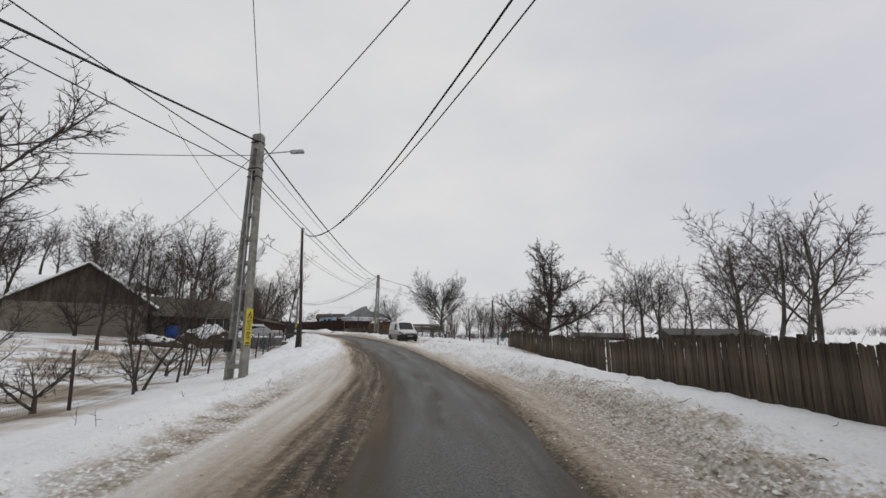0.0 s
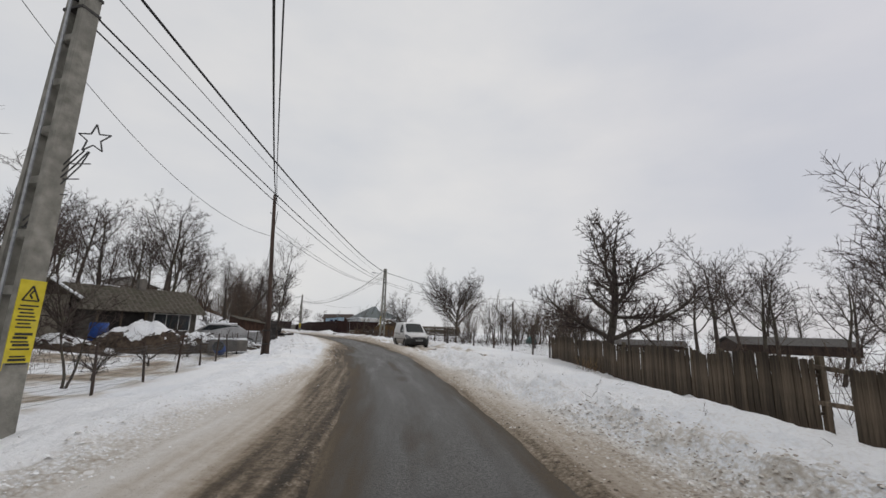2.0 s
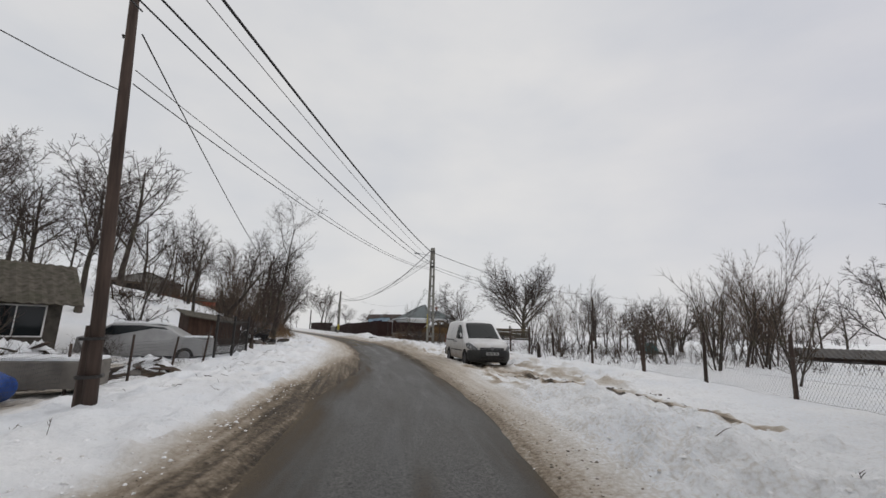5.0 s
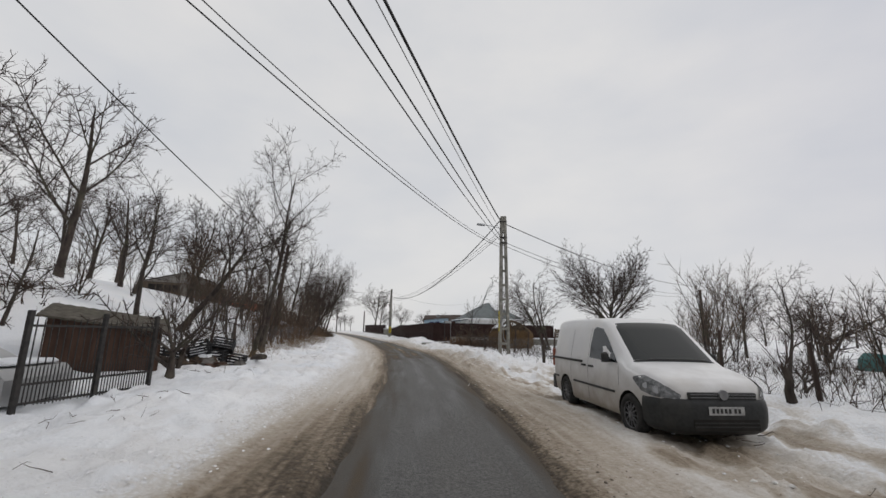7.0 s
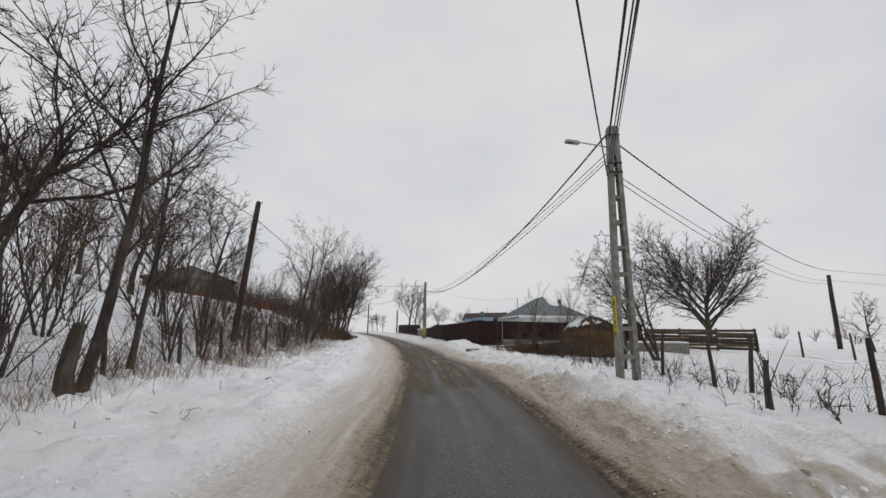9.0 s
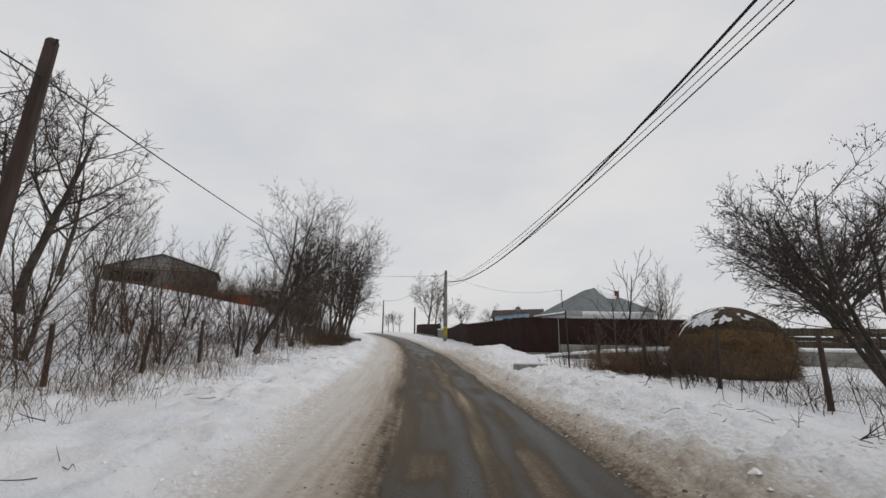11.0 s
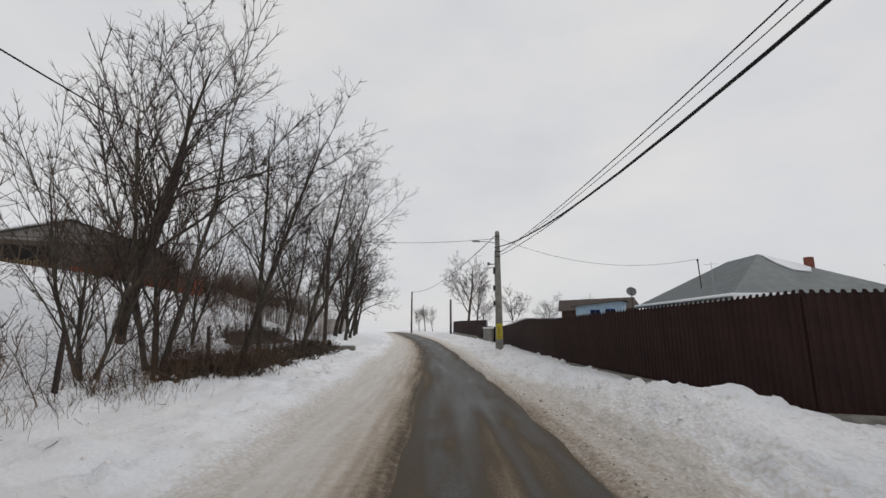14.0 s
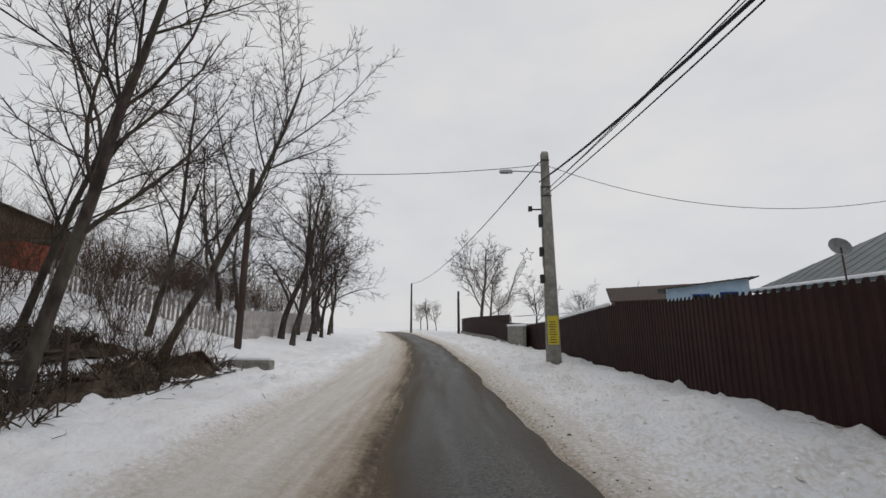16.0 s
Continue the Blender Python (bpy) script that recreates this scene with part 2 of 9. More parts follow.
def snow_material(name, with_dirt):
    """Snow with fine grain and clods; the attribute 'dirt' turns it to tan slush and then to brown grit."""
    m = bpy.data.materials.new(name)
    m.use_nodes = True
    n, l = m.node_tree.nodes, m.node_tree.links
    b = n["Principled BSDF"]
    b.inputs["Roughness"].default_value, b.inputs["Specular IOR Level"].default_value = 0.75, 0.25
    co = n.new("ShaderNodeTexCoord")
    big = n.new("ShaderNodeTexNoise")
    big.inputs["Scale"].default_value, big.inputs["Detail"].default_value = 0.5, 5.0
    l.new(co.outputs["Object"], big.inputs["Vector"])
    r = n.new("ShaderNodeValToRGB")
    r.color_ramp.elements[0].position, r.color_ramp.elements[0].color = 0.35, (0.80, 0.82, 0.85, 1)
    r.color_ramp.elements[1].position, r.color_ramp.elements[1].color = 0.65, (0.89, 0.893, 0.897, 1)
    l.new(big.outputs["Fac"], r.inputs["Fac"])
    out = r.outputs["Color"]
    fine = n.new("ShaderNodeTexNoise")
    fine.inputs["Scale"].default_value, fine.inputs["Detail"].default_value = 8.0, 10.0
    fine.inputs["Roughness"].default_value = 0.72
    l.new(co.outputs["Object"], fine.inputs["Vector"])
    high = fine.outputs["Fac"]
    # fine grey mottle: shadows of the small relief, put into the snow colour
    grain = n.new("ShaderNodeTexNoise")
    grain.inputs["Scale"].default_value, grain.inputs["Detail"].default_value = 22.0, 6.0
    grain.inputs["Roughness"].default_value = 0.7
    l.new(co.outputs["Object"], grain.inputs["Vector"])
    relief_shade = n.new("ShaderNodeValToRGB")
    relief_shade.color_ramp.elements[0].position, relief_shade.color_ramp.elements[0].color = 0.32, (0.93, 0.935, 0.942, 1)
    relief_shade.color_ramp.elements[1].position, relief_shade.color_ramp.elements[1].color = 0.56, (1, 1, 1, 1)
    l.new(grain.outputs["Fac"], relief_shade.inputs["Fac"])
    tint = n.new("ShaderNodeMix")
    tint.data_type, tint.blend_type = "RGBA", "MULTIPLY"
    tint.inputs["Factor"].default_value = 1.0
    l.new(out, tint.inputs["A"])
    l.new(relief_shade.outputs["Color"], tint.inputs["B"])
    out = tint.outputs["Result"]
    if with_dirt:
        def math_node(op, x, y, z=None, clamp=False):
            k = n.new("ShaderNodeMath")
            k.operation, k.use_clamp = op, clamp
            for i, v in enumerate((x, y, z)):
                if v is None:
                    continue
                if isinstance(v, (int, float)):
                    k.inputs[i].default_value = v
                else:
                    l.new(v, k.inputs[i])
            return k.outputs["Value"]

        at, gr = n.new("ShaderNodeAttribute"), n.new("ShaderNodeAttribute")
        at.attribute_name, gr.attribute_name = "dirt", "grit"
        dirt, grit = at.outputs["Fac"], gr.outputs["Fac"]
        # streaks drawn along the road by wheels
        mp = n.new("ShaderNodeMapping")
        mp.inputs["Scale"].default_value = (7.0, 0.35, 1.0)
        l.new(co.outputs["UV"], mp.inputs["Vector"])
        streak = n.new("ShaderNodeTexNoise")
        streak.inputs["Scale"].default_value, streak.inputs["Detail"].default_value = 1.0, 6.0
        l.new(mp.outputs["Vector"], streak.inputs["Vector"])
        crumb = n.new("ShaderNodeTexNoise")
        crumb.inputs["Scale"].default_value, crumb.inputs["Detail"].default_value = 21.0, 8.0
        crumb.inputs["Roughness"].default_value = 0.70
        l.new(co.outputs["Object"], crumb.inputs["Vector"])
        cell = n.new("ShaderNodeTexVoronoi")
        cell.inputs["Scale"].default_value = 17.0
        l.new(co.outputs["Object"], cell.inputs["Vector"])
        clod = math_node("MULTIPLY_ADD", cell.outputs["Distance"], 0.55, math_node("MULTIPLY", crumb.outputs["Fac"], 0.75))
        edge = math_node("MULTIPLY", math_node("SUBTRACT", fine.outputs["Fac"], 0.5), math_node("MULTIPLY", dirt, 1.0))
        line = math_node("MULTIPLY", math_node("SUBTRACT", streak.outputs["Fac"], 0.5), math_node("MULTIPLY", dirt, 1.15))
        rough = math_node("MULTIPLY", math_node("SUBTRACT", clod, 0.62), math_node("MULTIPLY", grit, 1.5))
        # specks of grit and bark lying on the crust
        speck = n.new("ShaderNodeTexNoise")
        speck.inputs["Scale"].default_value, speck.inputs["Detail"].default_value = 34.0, 3.0
        l.new(co.outputs["Object"], speck.inputs["Vector"])
        dots = math_node("MULTIPLY", math_node("GREATER_THAN", speck.outputs["Fac"], 0.69), math_node("MULTIPLY_ADD", dirt, 0.6, 0.07))
        total = math_node("ADD", math_node("ADD", math_node("ADD", dirt, edge), math_node("ADD", line, rough)), dots, clamp=True)
        dr = n.new("ShaderNodeValToRGB")
        e = dr.color_ramp.elements
        e[0].position, e[0].color = 0.0, (0.80, 0.80, 0.81, 1)
        e[1].position, e[1].color = 1.0, (0.045, 0.035, 0.025, 1)
        for p, c in ((0.16, (0.64, 0.615, 0.58)), (0.36, (0.45, 0.395, 0.33)), (0.60, (0.26, 0.21, 0.155)), (0.80, (0.115, 0.088, 0.06))):
            k = e.new(p)
            k.color = rgba(c)
        l.new(total, dr.inputs["Fac"])
        fac = n.new("ShaderNodeMapRange")
        fac.inputs["From Max"].default_value = 0.12
        l.new(total, fac.inputs["Value"])
        mx = n.new("ShaderNodeMix")
        mx.data_type = "RGBA"
        l.new(fac.outputs["Result"], mx.inputs["Factor"])
        l.new(out, mx.inputs["A"])
        l.new(dr.outputs["Color"], mx.inputs["B"])
        out = mx.outputs["Result"]
        high = math_node("MULTIPLY_ADD", clod, math_node("MULTIPLY_ADD", grit, 1.1, 0.1), math_node("MULTIPLY", fine.outputs["Fac"], 0.7))
    l.new(out, b.inputs["Base Color"])
    bp = n.new("ShaderNodeBump")
    bp.inputs["Strength"].default_value, bp.inputs["Distance"].default_value = 1.0, 0.075
    l.new(high, bp.inputs["Height"])
    l.new(bp.outputs["Normal"], b.inputs["Normal"])
    return m


def clod_material(name, colours):
    """Frozen crumbs: each lump its own shade between snow and earth."""
    m = bpy.data.materials.new(name)
    m.use_nodes = True
    n, l = m.node_tree.nodes, m.node_tree.links
    b = n["Principled BSDF"]
    b.inputs["Roughness"].default_value = 0.8
    ge = n.new("ShaderNodeNewGeometry")
    r = n.new("ShaderNodeValToRGB")
    e = r.color_ramp.elements
    e[0].color, e[1].color = rgba(colours[0]), rgba(colours[-1])
    for i, c in enumerate(colours[1:-1]):
        k = e.new((i + 1) / (len(colours) - 1))
        k.color = rgba(c)
    l.new(ge.outputs["Random Per Island"], r.inputs["Fac"])
    l.new(r.outputs["Color"], b.inputs["Base Color"])
    return m


M_CLOD = clod_material("gritty_frozen_clods", ((0.20, 0.165, 0.13), (0.36, 0.32, 0.275), (0.50, 0.46, 0.41), (0.64, 0.61, 0.57), (0.76, 0.75, 0.73)))
M_CLOD_DARK = clod_material("dark_frozen_grit", ((0.06, 0.047, 0.034), (0.12, 0.095, 0.07), (0.20, 0.165, 0.125), (0.34, 0.29, 0.24)))
M_CLOD_PALE = clod_material("broken_snow", ((0.56, 0.54, 0.51), (0.74, 0.73, 0.72), (0.81, 0.81, 0.81), (0.84, 0.84, 0.85)))
M_SNOW = snow_material("snow", False)
M_GROUND = snow_material("snow_and_slush", True)


def road_material():
    """Wet asphalt; the attribute 'mud' lays brown slush over it, the tracks run along the road."""
    m = bpy.data.materials.new("wet_muddy_asphalt")
    m.use_nodes = True
    n, l = m.node_tree.nodes, m.node_tree.links
    b = n["Principled BSDF"]
    b.inputs["Specular IOR Level"].default_value = 0.30
    co = n.new("ShaderNodeTexCoord")
    uv = n.new("ShaderNodeMapping")
    uv.inputs["Scale"].default_value = (3.0, 0.22, 1.0)
    l.new(co.outputs["UV"], uv.inputs["Vector"])
    streak = n.new("ShaderNodeTexNoise")
    streak.inputs["Scale"].default_value, streak.inputs["Detail"].default_value = 1.0, 5.0
    l.new(uv.outputs["Vector"], streak.inputs["Vector"])
    patch = n.new("ShaderNodeTexNoise")
    patch.inputs["Scale"].default_value, patch.inputs["Detail"].default_value = 1.1, 6.0
    along = n.new("ShaderNodeMapping")
    along.inputs["Scale"].default_value = (2.2, 0.28, 1.0)
    l.new(co.outputs["UV"], along.inputs["Vector"])
    l.new(along.outputs["Vector"], patch.inputs["Vector"])
    grit = n.new("ShaderNodeTexNoise")
    grit.inputs["Scale"].default_value, grit.inputs["Detail"].default_value = 30.0, 6.0
    grit.inputs["Roughness"].default_value = 0.75
    l.new(co.outputs["Object"], grit.inputs["Vector"])
    base = n.new("ShaderNodeValToRGB")
    base.color_ramp.elements[0].position, base.color_ramp.elements[0].color = 0.39, (0.018, 0.018, 0.017, 1)
    base.color_ramp.elements[1].position, base.color_ramp.elements[1].color = 0.63, (0.165, 0.160, 0.152, 1)
    mixn = n.new("ShaderNodeMath")
    mixn.operation = "MULTIPLY_ADD"
    l.new(grit.outputs["Fac"], mixn.inputs[0])
    mixn.inputs[1].default_value = 0.70
    half = n.new("ShaderNodeMath")
    half.operation = "MULTIPLY"
    half.inputs[1].default_value = 0.30
    l.new(patch.outputs["Fac"], half.inputs[0])
    l.new(half.outputs["Value"], mixn.inputs[2])
    l.new(mixn.outputs["Value"], base.inputs["Fac"])
    at = n.new("ShaderNodeAttribute")
    at.attribute_name = "mud"
    sm = n.new("ShaderNodeMath")
    sm.operation = "MULTIPLY_ADD"
    l.new(streak.outputs["Fac"], sm.inputs[0])
    sm.inputs[1].default_value, sm.inputs[2].default_value = 0.9, -0.45
    gm = n.new("ShaderNodeMath")
    gm.operation = "MULTIPLY_ADD"
    l.new(grit.outputs["Fac"], gm.inputs[0])
    gm.inputs[1].default_value = 0.9
    l.new(sm.outputs["Value"], gm.inputs[2])
    su = n.new("ShaderNodeMath")
    su.operation = "ADD"
    su.use_clamp = True
    l.new(at.outputs["Fac"], su.inputs[0])
    sub = n.new("ShaderNodeMath")
    sub.operation = "SUBTRACT"
    l.new(gm.outputs["Value"], sub.inputs[0])
    sub.inputs[1].default_value = 0.45
    l.new(sub.outputs["Value"], su.inputs[1])
    mud = n.new("ShaderNodeValToRGB")
    e = mud.color_ramp.elements
    e[0].position, e[0].color = 0.0, (0.088, 0.083, 0.075, 1)
    e[1].position, e[1].color = 1.0, (0.34, 0.285, 0.22, 1)
    k = e.new(0.55)
    k.color = (0.095, 0.076, 0.056, 1)
    k = e.new(0.8)
    k.color = (0.17, 0.135, 0.095, 1)
    l.new(su.outputs["Value"], mud.inputs["Fac"])
    fac = n.new("ShaderNodeMapRange")
    fac.inputs["From Min"].default_value, fac.inputs["From Max"].default_value = 0.15, 0.55
    l.new(su.outputs["Value"], fac.inputs["Value"])
    mx = n.new("ShaderNodeMix")
    mx.data_type = "RGBA"
    l.new(fac.outputs["Result"], mx.inputs["Factor"])
    l.new(base.outputs["Color"], mx.inputs["A"])
    l.new(mud.outputs["Color"], mx.inputs["B"])
    l.new(mx.outputs["Result"], b.inputs["Base Color"])
    ro = n.new("ShaderNodeMapRange")
    ro.inputs["From Min"].default_value, ro.inputs["From Max"].default_value = 0.35, 0.65
    ro.inputs["To Min"].default_value, ro.inputs["To Max"].default_value = 0.46, 0.85
    l.new(patch.outputs["Fac"], ro.inputs["Value"])
    # mud and slush are dull, bare wet asphalt shines
    dull, shine = n.new("ShaderNodeMix"), n.new("ShaderNodeMix")
    l.new(fac.outputs["Result"], dull.inputs["Factor"])
    l.new(ro.outputs["Result"], dull.inputs["A"])
    dull.inputs["B"].default_value = 0.9
    l.new(dull.outputs["Result"], b.inputs["Roughness"])
    l.new(fac.outputs["Result"], shine.inputs["Factor"])
    shine.inputs["A"].default_value, shine.inputs["B"].default_value = 0.48, 0.15
    l.new(shine.outputs["Result"], b.inputs["Specular IOR Level"])
    bp = n.new("ShaderNodeBump")
    bp.inputs["Strength"].default_value, bp.inputs["Distance"].default_value = 0.9, 0.03
    l.new(grit.outputs["Fac"], bp.inputs["Height"])
    l.new(bp.outputs["Normal"], b.inputs["Normal"])
    return m


M_ROAD = road_material()


def dirty_paint():
    """White paint with tan road spray on the lower flanks, blotchy and streaked."""
    n, l = M_VAN.node_tree.nodes, M_VAN.node_tree.links
    b = n["Principled BSDF"]
    clean = b.inputs["Base Color"].links[0].from_socket
    co = n.new("ShaderNodeTexCoord")
    sep = n.new("ShaderNodeSeparateXYZ")
    l.new(co.outputs["Object"], sep.inputs["Vector"])
    spray = n.new("ShaderNodeTexNoise")
    spray.inputs["Scale"].default_value, spray.inputs["Detail"].default_value = 3.5, 8.0
    l.new(co.outputs["Object"], spray.inputs["Vector"])
    reach = n.new("ShaderNodeMath")
    reach.operation = "MULTIPLY_ADD"
    l.new(spray.outputs["Fac"], reach.inputs[0])
    reach.inputs[1].default_value = -0.55
    l.new(sep.outputs["Z"], reach.inputs[2])
    fac = n.new("ShaderNodeMapRange")
    fac.inputs["From Min"].default_value, fac.inputs["From Max"].default_value = 0.80, 0.02
    fac.inputs["To Max"].default_value = 0.88
    l.new(reach.outputs["Value"], fac.inputs["Value"])
    mx = n.new("ShaderNodeMix")
    mx.data_type = "RGBA"
    l.new(fac.outputs["Result"], mx.inputs["Factor"])
    l.new(clean, mx.inputs["A"])
    mx.inputs["B"].default_value = (0.20, 0.165, 0.125, 1)
    l.new(mx.outputs["Result"], b.inputs["Base Color"])
    ro = n.new("ShaderNodeMapRange")
    ro.inputs["To Min"].default_value, ro.inputs["To Max"].default_value = 0.32, 0.9
    l.new(fac.outputs["Result"], ro.inputs["Value"])
    l.new(ro.outputs["Result"], b.inputs["Roughness"])


dirty_paint()


# ---- mesh helpers ----
class Mesh:
    """Collects vertices and faces of one mesh."""

    def __init__(self):
        self.v, self.f, self.m = [], [], None

    def add(self, verts, faces):
        k = len(self.v)
        if self.m is not None:
            verts = [self.m @ Vector(p) for p in verts]
        self.v += [tuple(p) for p in verts]
        self.f += [tuple(i + k for i in f) for f in faces]
        return self

    def box(self, x0, y0, z0, x1, y1, z1):
        p = [(x, y, z) for z in (z0, z1) for y in (y0, y1) for x in (x0, x1)]
        return self.add(p, [(0, 2, 3, 1), (4, 5, 7, 6), (0, 1, 5, 4), (2, 6, 7, 3), (0, 4, 6, 2), (1, 3, 7, 5)])

    def chamfered(self, x0, y0, z0, x1, y1, z1, c):
        """An upright box with cut vertical edges and top edges."""
        ring = [(x0 + c, y0), (x1 - c, y0), (x1, y0 + c), (x1, y1 - c), (x1 - c, y1), (x0 + c, y1), (x0, y1 - c), (x0, y0 + c)]
        mx, my = (x0 + x1) / 2, (y0 + y1) / 2
        inner = [(mx + (x - mx) * (1 - 2 * c / max(x1 - x0, 1e-6)), my + (y - my) * (1 - 2 * c / max(y1 - y0, 1e-6))) for x, y in ring]
        verts = [(x, y, z0) for x, y in ring] + [(x, y, z1 - c) for x, y in ring] + [(x, y, z1) for x, y in inner]
        faces = [tuple(range(7, -1, -1)), tuple(range(16, 24))]
        for a in (0, 8):
            faces += [(a + i, a + (i + 1) % 8, a + 8 + (i + 1) % 8, a + 8 + i) for i in range(8)]
        return self.add(verts, faces)

    def tube(self, points, radii, sides=6, cap=True, tip=False):
        """A round bar through points; tip closes it in a point."""
        pts = [Vector(p) for p in points]
        verts, faces = [], []
        side = None
        for i, p in enumerate(pts):
            d = (pts[min(i + 1, len(pts) - 1)] - pts[max(i - 1, 0)])
            d = d.normalized() if d.length > 1e-9 else Vector((0, 0, 1))
            if side is None:
                side = d.orthogonal().normalized()
            side = (side - d * side.dot(d))
            side = side.normalized() if side.length > 1e-6 else d.orthogonal().normalized()
            up = d.cross(side)
            if tip and i == len(pts) - 1:
                verts.append(p)
                break
            for k in range(sides):
                a = 2 * math.pi * k / sides
                verts.append(p + (side * math.cos(a) + up * math.sin(a)) * radii[i])
        n = len(pts)
        for i in range(n - 1):
            for k in range(sides):
                a, b = i * sides + k, i * sides + (k + 1) % sides
                if tip and i == n - 2:
                    faces.append((a, b, (n - 1) * sides))
                else:
                    faces.append((a, b, b + sides, a + sides))
        if cap:
            faces.append(tuple(range(sides - 1, -1, -1)))
            if not tip:
                faces.append(tuple(range((n - 1) * sides, n * sides)))
        return self.add(verts, faces)

    def extrude(self, outline, depth):
        """A flat outline in xz, from y = 0 to y = depth."""
        n = len(outline)
        verts = [(x, 0, z) for x, z in outline] + [(x, depth, z) for x, z in outline]
        faces = [tuple(range(n)), tuple(range(2 * n - 1, n - 1, -1))]
        faces += [(i, i + n, (i + 1) % n + n, (i + 1) % n) for i in range(n)]
        return self.add(verts, faces)

    def data(self, name, mat, smooth=False):
        me = bpy.data.meshes.new(name)
        me.from_pydata(self.v, [], self.f)
        me.validate()
        if smooth:
            me.polygons.foreach_set("use_smooth", [True] * len(me.polygons))
        me.materials.append(mat)
        return me


def thing(name, m, label, category, group=""):
    """The empty at a thing's base."""
    ob = new(name)
    ob.empty_display_size = 0.2
    ob.matrix_world = m
    return tagged(ob, label, category, group)


def part(name, mesh, mat, parent, label="", smooth=False, m=None):
    me = mesh.data(name, mat, smooth) if isinstance(mesh, Mesh) else mesh
    ob = new(name, me)
    ob.parent = parent
    if m is not None:
        ob.matrix_basis = m
    return tagged(ob, label)


def solid(name, mesh, mat, m, label, category, group="", smooth=False, kind=""):
    """A thing of one mesh."""
    ob = new(name, mesh.data(name, mat, smooth) if isinstance(mesh, Mesh) else mesh)
    ob.matrix_world = m
    return tagged(ob, label, category, group, kind)


# ---- ground plan: the road's middle line, stations s along it, d across it to the right ----
LINE = np.array([(0.95, -60.0), (0.88, -30.0), (0.80, -10.0), (0.75, 0.8), (0.67, 4.65), (0.46, 8.5), (-0.05, 12.8), (-0.80, 17.6), (-1.95, 23.0),
                 (-3.70, 30.2), (-5.62, 35.3), (-7.66, 40.15), (-10.3, 46.0), (-13.12, 52.1), (-15.62, 57.1), (-18.37, 62.0), (-21.19, 66.85),
                 (-24.05, 71.65), (-27.05, 76.5), (-35.2, 89.1), (-44.0, 101.2), (-57.1, 116.3), (-78.3, 137.5), (-123.0, 177.7), (-260.0, 301.0), (-640.0, 640.0)])


def smooth_line():
    seg = np.r_[0, np.cumsum(np.hypot(*np.diff(LINE, axis=0).T))]
    seg -= np.interp(0.8, LINE[:8, 1], seg[:8])
    s = np.arange(-55.0, 320.0, 0.5)
    p = np.stack([np.interp(s, seg, LINE[:, k]) for k in (0, 1)], 1)
    w = np.exp(-0.5 * (np.arange(-12, 13) / 5.0) ** 2)
    w /= w.sum()
    q = np.stack([np.convolve(np.pad(p[:, k], 12, "reflect", reflect_type="odd"), w, "valid") for k in (0, 1)], 1)
    d = np.gradient(q, axis=0)
    d /= np.hypot(d[:, 0], d[:, 1])[:, None]
    return s, q, d


ST, MID, DIR = smooth_line()


def on_line(s):
    s = np.asarray(s, float)
    far = np.clip(s - ST[-1], 0, None) + np.clip(s - ST[0], None, 0)
    p = np.stack([np.interp(s, ST, MID[:, k]) for k in (0, 1)], -1)
    d = np.stack([np.interp(s, ST, DIR[:, k]) for k in (0, 1)], -1)
    return p + d * far[..., None], d


def road_z(s):
    return np.interp(s, [-300, -40, 0, 12, 17, 30, 41, 54, 70, 80, 92, 110, 137, 150, 175, 260, 600, 3000],
                     [-3.0, 0.1, 0.29, 0.30, 0.37, 0.57, 0.74, 0.87, 0.95, 0.99, 1.04, 1.25, 1.70, 1.74, 1.3, -1.5, -4.0, -4.0])


def place(s, d):
    """World x, y of a station and an offset to the right."""
    p, t = on_line(s)
    return float(p[0] + t[1] * d), float(p[1] - t[0] * d)


def station(x, y):
    """Station and offset of a world point."""
    k = int(np.argmin((MID[:, 0] - x) ** 2 + (MID[:, 1] - y) ** 2))
    r = np.array((x, y)) - MID[k]
    return float(ST[k] + r @ DIR[k]), float(r[0] * DIR[k][1] - r[1] * DIR[k][0])


def hashed(i, j, seed):
    h = np.sin(i * 127.1 + j * 311.7 + seed * 74.7) * 43758.5453
    return h - np.floor(h)


def vnoise(x, y, seed=0):
    """Smooth noise from 0 to 1."""
    i, j = np.floor(x), np.floor(y)
    u, v = x - i, y - j
    u, v = u * u * (3 - 2 * u), v * v * (3 - 2 * v)
    a, b, c, d = hashed(i, j, seed), hashed(i + 1, j, seed), hashed(i, j + 1, seed), hashed(i + 1, j + 1, seed)
    return (a * (1 - u) + b * u) * (1 - v) + (c * (1 - u) + d * u) * v


def fbm(x, y, seed=0, octaves=4):
    t, amp, tot = 0.0, 1.0, 0.0
    for k in range(octaves):
        t = t + amp * vnoise(x * 2**k + 17 * k, y * 2**k - 9 * k, seed + k)
        tot += amp
        amp *= 0.5
    return t / tot


def left_edge(s):
    return np.interp(s, [-20, 4, 11, 19, 25, 31, 37, 45, 66, 80, 91, 104, 140], [-1.0, -1.0, -0.95, -1.2, -1.5, -1.85, -0.85, -0.5, -0.6, -0.6, -0.7, -0.9, -1.2])


def right_edge(s):
    return np.interp(s, [-20, 4, 8, 11, 17, 25, 40, 50, 60, 66, 80, 91, 104, 140], [1.5, 1.55, 1.75, 1.95, 1.7, 1.6, 1.75, 2.05, 2.1, 1.8, 1.75, 1.35, 1.2, 1.2])


def left_slush(s):
    return np.interp(s, [-20, 4, 15, 23, 37, 49, 65, 71, 87, 102, 140], [-3.0, -3.0, -3.2, -2.3, -1.9, -1.6, -2.1, -2.1, -2.5, -2.6, -2.6])


